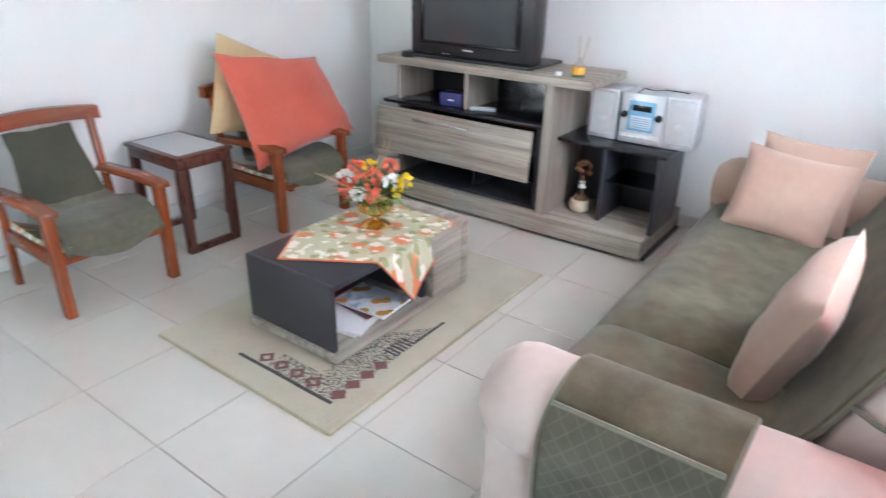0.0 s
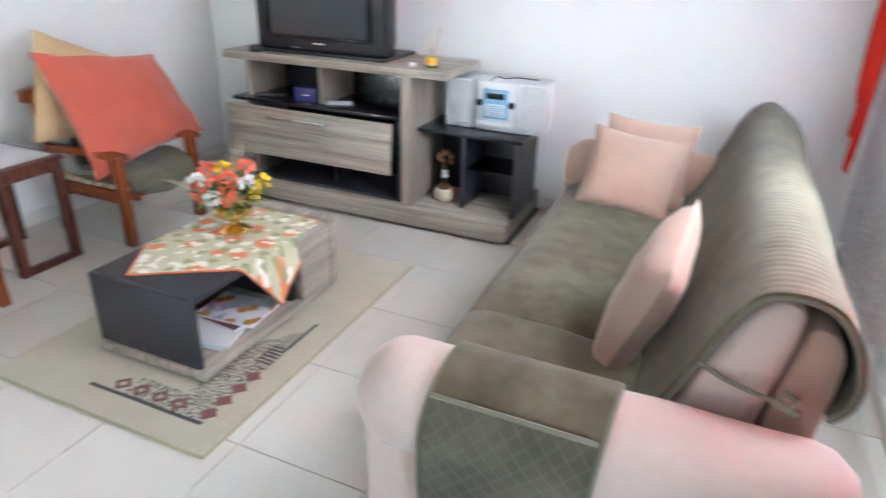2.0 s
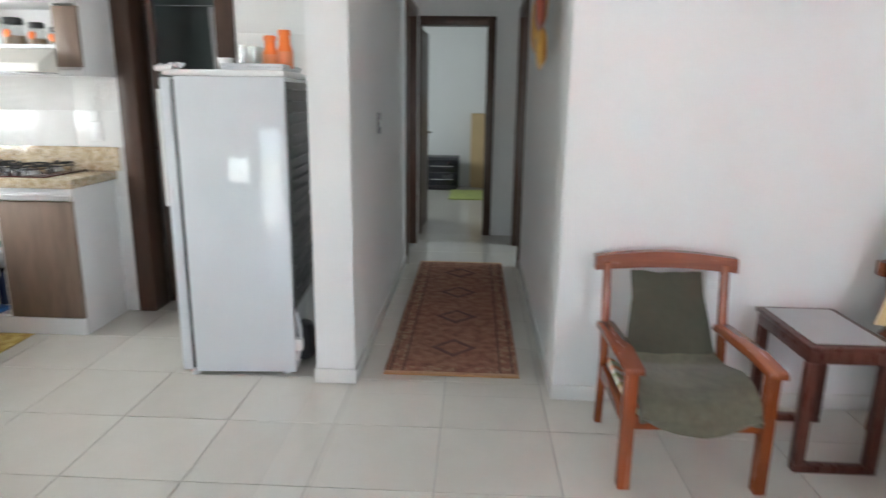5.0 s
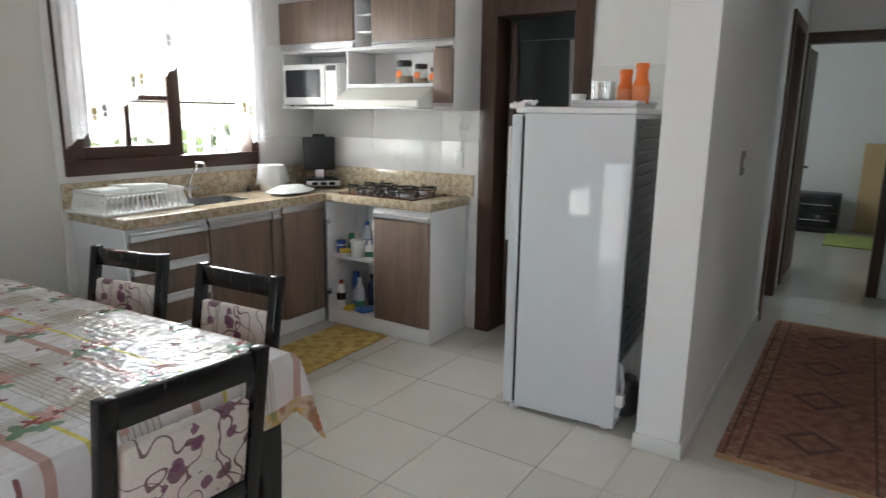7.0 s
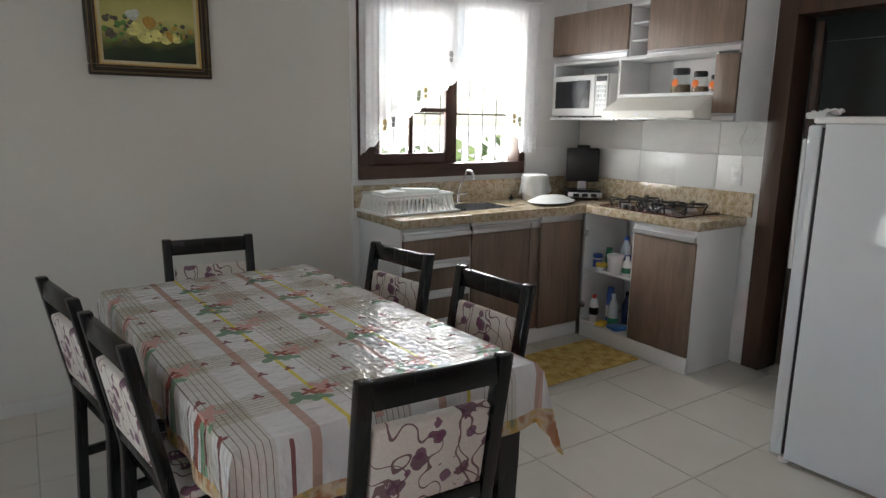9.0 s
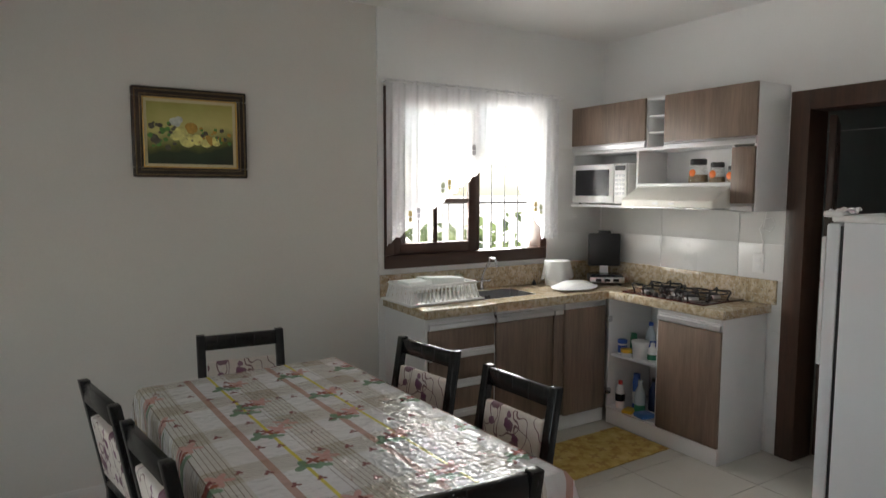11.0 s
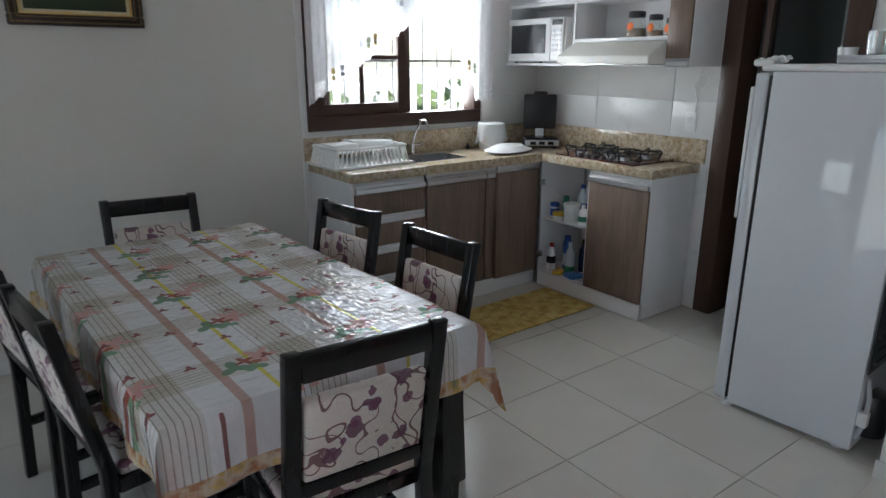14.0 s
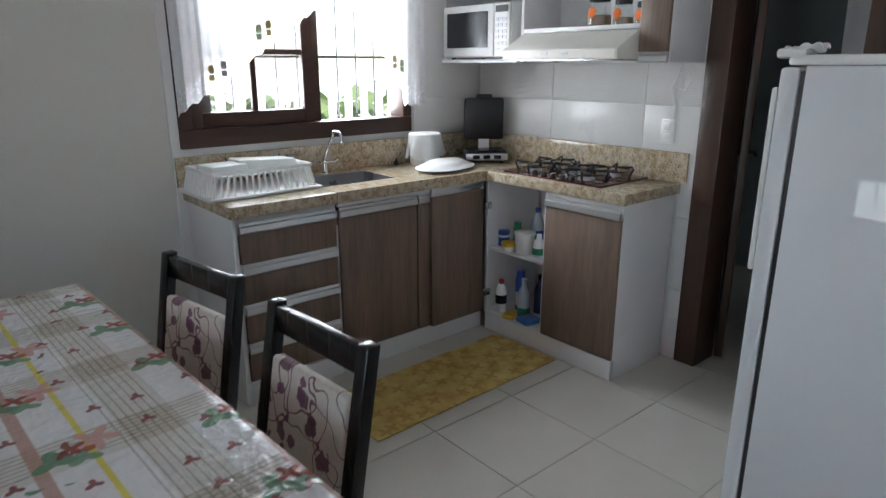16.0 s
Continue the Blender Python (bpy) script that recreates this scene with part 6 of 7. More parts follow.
part("panel", sheet(B(), lambda u, v: kcur(u, v * 0.9), 170, 16), M_voile, kc, world_space=True)
part("lace_border", sheet(B(), lambda u, v: kcur(u, 0.9 + v * 0.1), 170, 4), M_lace, kc, "lace hem", world_space=True)
part("rod", tube(B(), [(-3.13, -1.957, 2.25), (-1.70, -1.957, 2.25)], 0.008, 8), M_white, kc, world_space=True)
for x in (-3.12, -1.71):
    part("bracket", box(x - 0.008, x + 0.008, YK + 0.0, -1.95, 2.243, 2.257, bev=0.002), M_white, kc, world_space=True)
M_emb = [plain("embroidery_gold", (0.62, 0.48, 0.22), 0.8, var=0.2), plain("embroidery_grey", (0.42, 0.42, 0.45), 0.8, var=0.2), plain("embroidery_green", (0.42, 0.47, 0.32), 0.8, var=0.2)]
for i, (x, z) in enumerate(((-1.86, 1.42), (-1.92, 1.44), (-2.10, 1.60), (-2.15, 1.62), (-2.34, 1.85), (-2.92, 1.45), (-2.87, 1.47))):
    eb = B()
    lathe(eb, [(0.001, 0), (0.012, 0.003), (0.016, 0.014), (0.012, 0.034), (0.008, 0.038)], (0, 0, 0), 10, pose(x, -1.938, z) @ Matrix.Diagonal((1, 0.15, 1, 1)))
    bx(eb, x - 0.013, x + 0.013, -1.94, -1.937, z - 0.03, z - 0.003, 0.001)
    part("motif", eb, M_emb[i % 3], kc, "embroidered pot motif", world_space=True)

# ---- things on the worktop ----
rack = thing("dish_rack", pose(-1.935, -1.79, CT1 + 0.001, 0, 0, 2) @ Matrix.Diagonal((1.1, 1.1, 1.15, 1)), "white plastic dish rack holding white containers", "dish rack")
W, D, H = 0.46, 0.30, 0.10
part("tray_rim", box(-W / 2 - 0.015, W / 2 + 0.015, -D / 2 - 0.015, D / 2 + 0.015, 0.0, 0.012, bev=0.005), M_plast, rack)
part("top_rim", tube(B(), [(-W / 2 + 0.02, -D / 2 + 0.02, H - 0.006), (W / 2 - 0.02, -D / 2 + 0.02, H - 0.006), (W / 2 - 0.02, D / 2 - 0.02, H - 0.006), (-W / 2 + 0.02, D / 2 - 0.02, H - 0.006), (-W / 2 + 0.02, -D / 2 + 0.02, H - 0.006)], 0.008, 8), M_plast, rack)
for i in range(17):
    x = -W / 2 + 0.012 + i * (W - 0.024) / 16
    for s in (-1, 1):
        part("slat", tube(B(), [(x, s * (D / 2 - 0.004), 0.01), (x * 0.92, s * (D / 2 - 0.022), H - 0.008)], 0.0052, 6), M_plast, rack)
for i in range(12):
    y = -D / 2 + 0.02 + i * (D - 0.04) / 11
    for s in (-1, 1):
        part("slat", tube(B(), [(s * (W / 2 - 0.004), y, 0.01), (s * (W / 2 - 0.022), y * 0.92, H - 0.008)], 0.0052, 6), M_plast, rack)
for s in (-1, 1):
    part("inner_rail", tube(B(), [(-W / 2 + 0.02, s * 0.06, 0.07), (W / 2 - 0.02, s * 0.06, 0.07)], 0.005, 6), M_plast, rack)
M_milky = plain("milky_plastic", (0.74, 0.77, 0.75), 0.35, var=0.04)
cn = solo("food_container", box(-0.09, 0.09, -0.065, 0.065, 0, 0.05, bev=0.012), M_milky, "milky plastic container in the dish rack", "container", "containers in the dish rack")
cn.matrix_basis = pose(-1.83, -1.83, CT1 + 0.075, 0, 0, 6)
cn = solo("food_container", box(-0.14, 0.14, -0.08, 0.08, 0, 0.055, bev=0.014), M_milky, "long milky plastic container in the dish rack", "container", "containers in the dish rack")
cn.matrix_basis = pose(-2.03, -1.86, CT1 + 0.075, 3, -3, -4)
gl = solo("drinking_glass", lathe(B(), [(0.026, 0), (0.033, 0.12), (0.031, 0.12), (0.024, 0.006)], n=18), M_jarglass, "clear drinking glass behind the dish rack", "glass")
gl.matrix_basis = pose(-2.235, -1.955, CT1)
bk = thing("tissue_tub", pose(-3.02, -1.87, CT1) @ Matrix.Diagonal((1.15, 1.15, 0.95, 1)), "white round tub draped with a thin bag", "tub")
part("tub", lathe(B(), [(0.066, 0), (0.072, 0.01), (0.074, 0.15), (0.078, 0.155), (0.078, 0.185), (0.07, 0.19), (0.066, 0.186)], n=28), M_plast, bk)
M_bag = m_sheer("thin_white_bag", (0.9, 0.9, 0.9), 0.25)
part("bag", sheet(B(), lambda u, v: Vector(((0.08 + 0.012 * math.sin(u * 40) * v + 0.014 * v) * math.cos(2 * math.pi * u), (0.08 + 0.012 * math.sin(u * 40) * v + 0.014 * v) * math.sin(2 * math.pi * u), 0.182 - 0.15 * v * (0.75 + 0.25 * math.sin(u * 9)))), 60, 10), M_bag, bk, "thin translucent bag")
bw = solo("oval_platter", lathe(B(), [(0.06, 0.0), (0.10, 0.006), (0.155, 0.012), (0.165, 0.016), (0.15, 0.02), (0.115, 0.034), (0.09, 0.045), (0.03, 0.048)], n=40), M_plast, "white oval lidded platter", "platter")
bw.matrix_basis = pose(-3.0, -1.665, CT1, 0, 0, 18) @ Matrix.Diagonal((1.3, 0.85, 1.1, 1))
solo("soap_cap", lathe(B(), [(0.014, 0), (0.014, 0.02), (0.006, 0.026), (0.006, 0.035)], (-2.88, -1.955, CT1), 12), M_black, "small black bottle cap by the tub", "cap")

sm = thing("sandwich_grill", pose(-3.38, -1.75, CT1, 0, 0, -38) @ Matrix.Scale(1.02, 4), "black sandwich grill standing open", "sandwich maker")
part("base", box(-0.12, 0.12, -0.11, 0.11, 0.012, 0.06, bev=0.012), M_black, sm)
part("front_panel", box(-0.118, 0.118, 0.108, 0.114, 0.018, 0.056, bev=0.003), M_steel, sm, "steel control strip")
for x in (-0.06, 0.0, 0.06):
    part("control", box(x - 0.02, x + 0.02, 0.113, 0.118, 0.026, 0.048, bev=0.002), M_dark, sm)
for x in (-0.09, 0.09):
    for y in (-0.08, 0.08):
        part("foot", lathe(B(), [(0.012, 0), (0.012, 0.014)], (x, y, 0), 10), M_black, sm)
part("plate", box(-0.11, 0.11, -0.09, 0.10, 0.06, 0.068, bev=0.003), M_dark, sm)
part("hinge_arm", box(-0.03, 0.03, -0.085, -0.065, 0.055, 0.12, bev=0.004), M_silver, sm)
ld = part("lid", box(-0.115, 0.115, -0.105, -0.065, 0.115, 0.355, bev=0.014), M_black, sm)
part("lid_handle", box(-0.045, 0.045, -0.10, -0.07, 0.35, 0.375, bev=0.006), M_black, ld)

hob = thing("gas_hob", pose(-3.37, -1.08, CT1 + 0.001), "dark red glass gas hob with black pan supports", "hob")
M_hobglass = plain("dark_red_glass", (0.07, 0.012, 0.010), 0.07, var=0.1, bump=0)
part("glass", box(-0.20, 0.20, -0.31, 0.31, 0, 0.008, bev=0.003), M_hobglass, hob)
M_iron = plain("cast_iron", (0.015, 0.015, 0.016), 0.5, var=0.3, fine=120, bump=0.3)
for x, y, r in ((-0.09, -0.19, 0.042), (0.09, -0.19, 0.036), (0.0, 0.0, 0.05), (-0.09, 0.17, 0.04), (0.09, 0.15, 0.036)):
    bn = part("burner", lathe(B(), [(r * 1.15, 0.008), (r * 1.15, 0.016), (r, 0.018), (r, 0.028), (r * 0.6, 0.03)], (x, y, 0), 24), M_steel, hob, "steel burner ring")
    part("cap", lathe(B(), [(r * 0.72, 0.028), (r * 0.75, 0.034), (r * 0.6, 0.038)], (x, y, 0), 20), M_iron, bn)
    sp = B()
    for q in range(4):
        a = q * math.pi / 2 + 0.4
        c, s = math.cos(a), math.sin(a)
        tube(sp, [(x + c * 0.085, y + s * 0.085, 0.009), (x + c * 0.105, y + s * 0.105, 0.048), (x + c * 0.098, y + s * 0.098, 0.058), (x + c * 0.03, y + s * 0.03, 0.054)], 0.006, 6)
    tube(sp, [(x + 0.088 * math.cos(a * 0.2617994), y + 0.088 * math.sin(a * 0.2617994), 0.04) for a in range(25)], 0.0035, 6, False)
    part("pan_support", sp, M_iron, hob, "black pan support")
for i in range(5):
    part("knob", lathe(B(), [(0.016, 0.008), (0.016, 0.022), (0.012, 0.028)], (0.14, 0.20 - 0.0 * i, 0) if i == 9 else (0.165, -0.12 + i * 0.06, 0), 14), M_black, hob)

# ---- cleaning things in the open cupboard ----
SH, FL = 0.481, 0.113


def bottle(name, label, x, y, z, prof, body, cap=None, band=None):
    b = thing(name, pose(x, y, z), label, "bottle", "cleaning things in the cupboard")
    part("body", lathe(B(), prof, n=18), body, b)
    r, h = prof[-1]
    if cap:
        part("cap", lathe(B(), [(r * 1.15, h - 0.002), (r * 1.15, h + 0.02), (r * 0.9, h + 0.023)], n=14), cap, b)
    if band:
        rb = max(p[0] for p in prof) + 0.0008
        part("label_band", lathe(B(), [(rb, band[0]), (rb, band[1])], n=18), band[2], b)
    return b


M_clear = plain("cloudy_plastic", (0.55, 0.62, 0.68), 0.25, var=0.05)
M_clear.diffuse_color = (0.6, 0.65, 0.7, 1)
tall = [(0.034, 0), (0.036, 0.006), (0.036, 0.12), (0.03, 0.15), (0.014, 0.185), (0.014, 0.20)]
bottle("cleaner_bottle", "clear bottle with blue label and blue cap", -3.36, -1.30, SH, tall, M_clear, M_blue, (0.04, 0.10, M_blue))
bottle("cleaner_jar", "small blue jar of cleaning paste", -3.22, -1.42, SH, [(0.03, 0), (0.03, 0.07), (0.028, 0.075)], M_paper, M_blue, (0.01, 0.06, M_blue))
bottle("cleaner_can", "dark green can on the cupboard shelf", -3.28, -1.375, SH, [(0.024, 0), (0.024, 0.11), (0.018, 0.12)], M_green, M_green)
bottle("paste_tub", "small white tub with yellow lid", -3.19, -1.355, SH, [(0.034, 0), (0.034, 0.028)], M_paper, M_yellow)
bottle("white_bucket", "white plastic tub with lid", -3.22, -1.265, SH, [(0.046, 0), (0.055, 0.10), (0.058, 0.102), (0.058, 0.116), (0.05, 0.12)], M_plast)
bottle("spray_bottle", "white spray bottle with green label in a bag", -3.21, -1.155, SH, [(0.03, 0), (0.033, 0.05), (0.026, 0.09), (0.012, 0.105)], M_plast, M_plast, (0.02, 0.055, M_green))
bottle("bleach_bottle", "white bottle with red cap", -3.19, -1.40, FL, [(0.03, 0), (0.032, 0.1), (0.027, 0.14), (0.013, 0.165)], M_plast, M_red, (0.05, 0.10, M_dark))
bottle("aerosol_can", "blue aerosol can with silver label", -3.27, -1.33, FL, [(0.027, 0), (0.027, 0.2), (0.02, 0.22)], M_blue, M_blue, (0.04, 0.12, M_silver))
bottle("detergent_bottle", "clear bottle half full of green detergent", -3.22, -1.255, FL, tall, M_clear, M_clear, (0.0, 0.06, M_green))
bottle("dark_bottle", "dark blue bottle in the cupboard", -3.34, -1.24, FL, tall, plain("dark_blue", (0.02, 0.04, 0.12), 0.3), M_dark)
bottle("dark_bottle", "dark bottle at the back of the cupboard", -3.36, -1.15, FL, tall, M_dark, M_blue)
sp = solo("sponge", box(-0.05, 0.05, -0.035, 0.035, 0, 0.022, bev=0.006), M_yellow, "yellow kitchen sponge in the cupboard", "sponge")
sp.matrix_basis = pose(-3.17, -1.30, FL, 0, 0, 20)
cl2 = solo("folded_cloth", box(-0.055, 0.055, -0.05, 0.05, 0, 0.03, bev=0.012), fabric("blue_cloth", (0.04, 0.18, 0.52), 0.2), "folded blue cleaning cloth", "cloth")
cl2.matrix_basis = pose(-3.18, -1.18, FL, 0, 0, -10)

# ---- wall fittings ----
sk = thing("wall_socket", pose(XK + 0.007, -0.70, 1.15), "white double wall socket beside the stove", "socket")
part("plate", box(0, 0.009, -0.036, 0.036, -0.058, 0.058, bev=0.004), M_plast, sk)
for z in (-0.025, 0.022):
    part("insert", box(0.008, 0.012, -0.018, 0.018, z - 0.016, z + 0.016, bev=0.003), M_white, sk)
pts = [(XK + 0.012, -0.68, 1.20), (XK + 0.016, -0.672, 1.28), (XK + 0.015, -0.70, 1.36), (XK + 0.02, -0.665, 1.42), (XK + 0.02, -0.62, 1.43), (XK + 0.02, -0.60, 1.39), (XK + 0.02, -0.63, 1.345), (XK + 0.02, -0.675, 1.36), (XK + 0.02, -0.66, 1.45), (XK + 0.02, -0.65, 1.485)]
solo("power_cord", tube(B(), pts, 0.003, 6), M_plast, "thin white cord from the hood to the socket", "cable")
sw = thing("light_switch", pose(-3.47, HS1, 1.23), "dark grey light switch plate in the hall", "light switch")
part("plate", box(-0.04, 0.04, 0, 0.01, -0.06, 0.06, bev=0.004), plain("grey_plate", (0.16, 0.16, 0.17), 0.4), sw)
part("rocker", box(-0.018, 0.018, 0.009, 0.014, -0.02, 0.02, bev=0.003), M_plast, sw)

vent = thing("air_vent", pose(0.485, YK, 2.07), "white louvred wall vent", "vent")
part("frame", box(-0.15, 0.15, 0, 0.03, -0.165, 0.165, bev=0.006), M_plast, vent)
for i in range(8):
    part("slat", box(-0.13, 0.13, 0.028, 0.036, -0.14 + i * 0.038, -0.12 + i * 0.038, bev=0.002), M_plast, vent)

# ---- ceiling lamp ----
lp = thing("ceiling_light", pose(-1.687, -0.552, CEIL), "square white ceiling light with wavy frosted glass", "ceiling light")
M_frost = Mat("wavy_frosted_glass", 0.35)
wv = (M_frost.x * 60.0 + M_frost.noise(7) * 14.0).sin()
M_frost.color(M_frost.ramp(wv * 0.5 + 0.5, [(0.2, (0.60, 0.60, 0.59)), (0.8, (0.78, 0.78, 0.77))]))
M_frost = M_frost.m
part("housing", box(-0.115, 0.115, -0.115, 0.115, -0.03, 0, bev=0.003), M_white, lp)
part("rim", box(-0.135, 0.135, -0.145, 0.145, -0.065, -0.03, bev=0.003), M_silver, lp, "silver rim")
# charcoal colour stands in for the shade between rim and glass
part("rim", box(-0.13, 0.13, -0.14, 0.14, -0.073, -0.065), M_cab_dark, lp, "dark band painting the groove's shadow")
part("diffuser", box(-0.135, 0.135, -0.145, 0.145, -0.13, -0.073, bev=0.004), M_frost, lp, "wavy frosted glass")

# ---- the painting ----
M_goldrib = plain("dull_gilt", (0.16, 0.11, 0.05), 0.4, 0.4, var=0.3, scale=40)
pa = thing("framed_painting", pose(-0.588, YK, 1.88), "still life of pears and flowers in a dark wooden frame", "painting")
PW, PH = 0.285, 0.23
M_pframe = plain("dark_carved_frame", (0.030, 0.018, 0.012), 0.35, var=0.3, scale=20)
for e, w, y in ((0.012, 0.007, 0.041), (0.036, 0.005, 0.0385)):
    x, z = PW - e, PH - e
    for b in ((-x, x, z - w, z), (-x, x, -z, -z + w), (-x, -x + w, -z + w, z - w), (x - w, x, -z + w, z - w)):
        part("frame_rib", box(b[0], b[1], 0.03, y, b[2], b[3], bev=0.002), M_goldrib, pa, "dull gilt rib of the frame")
for b, c in (((-PW, PW, PH - 0.05, PH), 0), ((-PW, PW, -PH, -PH + 0.05), 0), ((-PW, -PW + 0.05, -PH + 0.05, PH - 0.05), 1), ((PW - 0.05, PW, -PH + 0.05, PH - 0.05), 1)):
    part("frame_bar", box(b[0], b[1], 0.002, 0.035, b[2], b[3], bev=0.008), M_pframe, pa)
for b in ((-PW + 0.05, PW - 0.05, PH - 0.056, PH - 0.05), (-PW + 0.05, PW - 0.05, -PH + 0.05, -PH + 0.056), (-PW + 0.05, -PW + 0.056, -PH + 0.056, PH - 0.056), (PW - 0.056, PW - 0.05, -PH + 0.056, PH - 0.056)):
    part("gilt_edge", box(b[0], b[1], 0.004, 0.028, b[2], b[3]), M_brass, pa, "thin gilt edge")
part("mount", box(-PW + 0.05, PW - 0.05, 0.004, 0.014, -PH + 0.05, PH - 0.05), plain("cream_mount", (0.62, 0.56, 0.36), 0.8), pa, "cream mount")
M_canvas = Mat("painted_ground", 0.5)
q = M_canvas.z + M_canvas.noise(9, 4) * 0.10 - 0.05 + M_canvas.x * 0.08
M_canvas.color(M_canvas.ramp(q * 2.6 + 0.5, [(0.0, (0.010, 0.014, 0.008)), (0.27, (0.03, 0.05, 0.02)), (0.36, (0.13, 0.14, 0.03)), (0.58, (0.58, 0.54, 0.20)), (0.95, (0.34, 0.32, 0.08))]))
part("canvas", box(-PW + 0.072, PW - 0.072, 0.013, 0.016, -PH + 0.072, PH - 0.072), M_canvas.m, pa)
M_pear = plain("painted_pear", (0.74, 0.66, 0.24), 0.5, var=0.45, scale=24)
M_peach = plain("painted_peach", (0.50, 0.28, 0.05), 0.5, var=0.35, scale=24)
M_grape = plain("painted_grapes", (0.10, 0.09, 0.06), 0.5, var=0.5, scale=40)
M_bloom = plain("painted_blossom", (0.55, 0.58, 0.55), 0.5, var=0.3, scale=40)
rnd = random.Random(3)
dabs = [(0.075, -0.005, 0.036, M_pear), (0.02, -0.035, 0.04, M_pear), (-0.03, -0.03, 0.032, M_pear), (-0.075, -0.04, 0.032, M_pear), (0.045, 0.01, 0.03, M_pear), (-0.125, -0.035, 0.028, M_pear), (0.0, 0.03, 0.033, M_peach), (-0.085, -0.035, 0.03, M_peach), (0.085, 0.06, 0.022, M_bloom), (0.06, 0.07, 0.02, M_bloom), (0.07, 0.05, 0.018, M_bloom)]
dabs += [(rnd.uniform(0.08, 0.20), rnd.uniform(-0.08, 0.05), rnd.uniform(0.007, 0.015), M_grape if i % 3 else M_leaf) for i in range(34)]
dabs += [(rnd.uniform(-0.20, 0.03), rnd.uniform(-0.05, 0.04), rnd.uniform(0.006, 0.013), (M_grape, M_peach, M_leaf)[i % 3]) for i in range(26)]
for x, z, r, mt in dabs:
    part("painted_shape", lathe(B(), [(r, 0.0), (r * 0.7, 0.0012), (0.001, 0.0016)], n=16, m=pose(x, 0.0162, z, -90, 0, 0) @ Matrix.Diagonal((1, 0.9, 1, 1))), mt, pa)

# ---- on top of the fridge ----
tr = solo("serving_tray", extrude_poly(B(), [(-0.20, -0.14), (0.20, -0.14), (0.20, 0.14), (-0.20, 0.14)], "z", 0, 0.016, 0.004), M_silver, "grey serving tray on the fridge", "tray")
tr.matrix_basis = on_fridge(-2.80, 0.56, 1.489)
for s in (-1, 1):
    part("rim", box(-0.205, 0.205, s * 0.14 - 0.004, s * 0.14 + 0.004, 0.016, 0.03, bev=0.002), M_silver, tr)
    part("rim", box(s * 0.20 - 0.004, s * 0.20 + 0.004, -0.136, 0.136, 0.016, 0.03, bev=0.002), M_silver, tr)
for x, y, h in ((-2.80, 0.60, 0.13), (-2.78, 0.675, 0.155)):
    ob = bottle("juice_bottle", "orange juice bottle on the fridge tray", x, y, 1.506, [(0.036, 0), (0.038, 0.01), (0.037, h * 0.55), (0.027, h * 0.72), (0.026, h)], M_orange, M_orange, (0.02, h * 0.5, plain("peach_label", (0.75, 0.24, 0.10), 0.5)))
    ob.matrix_basis = on_fridge(x, y, 1.506)
    tagged(ob, group="bottles on the fridge")
for x, y in ((-2.76, 0.535), (-2.84, 0.53), (-2.80, 0.475), (-2.70, 0.50)):
    g2 = solo("glass_tumbler", lathe(B(), [(0.024, 0), (0.03, 0.10), (0.028, 0.10), (0.022, 0.006)], n=18), M_jarglass, "clear glass tumbler on the fridge tray", "glass", "glasses on the fridge")
    g2.matrix_basis = on_fridge(x, y, 1.506)
solo("white_cup", lathe(B(), [(0.03, 0), (0.036, 0.06), (0.034, 0.06), (0.026, 0.006)], n=18), M_plast, "white cup on the fridge", "cup").matrix_basis = on_fridge(-2.74, 0.40, 1.489)
sheetcloth = thing("fridge_cloth", on_fridge(-2.62, 0.2, 1.489), "crumpled white cloth at the fridge's corner", "cloth")
part("cloth", sheet(B(), lambda u, v: Vector((-0.03 + 0.09 * u, -0.05 + 0.09 * v, 0.02 + 0.012 * math.sin(u * 9) * math.cos(v * 7) - 0.02 * max(0, 0.4 - v))), 14, 14, 0.006), M_doily, sheetcloth)

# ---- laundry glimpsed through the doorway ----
# thin grey-green sheet set before the far laundry wall to make it darker
M_grey = plain("grey_green_sheet", (0.30, 0.34, 0.33), 0.6, var=0.06)
solo("laundry_panel", box(-5.43, -5.42, -1.38, 0.79, 0, CEIL - 0.01), M_grey, "dark grey-green sheet in front of the laundry wall", "wall panel", kind="structure", smooth=False)
lt = thing("hanging_towel", pose(-4.35, -0.12, 1.42), "white towel hanging in the laundry", "towel")
part("towel", sheet(B(), lambda u, v: Vector((-0.02 + 0.012 * math.sin(u * 11), -0.15 + 0.22 * u + 0.03 * v, 0.55 - 0.95 * v)), 20, 20, 0.006), M_doily, lt)
part("line", tube(B(), [(-0.02, -1.27, 0.56), (-0.02, 0.92, 0.56)], 0.003, 6), M_plast, lt)

# ---- on the television stand ----
st = thing("stereo", pose(-0.285, 4.53, 0.553), "silver compact stereo with blue display panel", "stereo")
part("body", box(-0.115, 0.115, -0.10, 0.11, 0.004, 0.262, bev=0.008), M_silver, st)
M_lblue = plain("blue_panel", (0.22, 0.42, 0.62), 0.25, var=0.15)
part("panel", box(-0.07, 0.07, -0.108, -0.10, 0.07, 0.225, bev=0.004), M_lblue, st, "blue front panel")
part("display", box(-0.05, 0.05, -0.112, -0.107, 0.175, 0.205, bev=0.002), M_dark, st)
part("cassette_door", box(-0.055, 0.055, -0.113, -0.107, 0.085, 0.15, bev=0.004), M_silver, st)
for i in range(5):
    part("label_line", box(-0.045, 0.045, -0.115, -0.112, 0.092 + i * 0.011, 0.096 + i * 0.011), M_lblue, st)
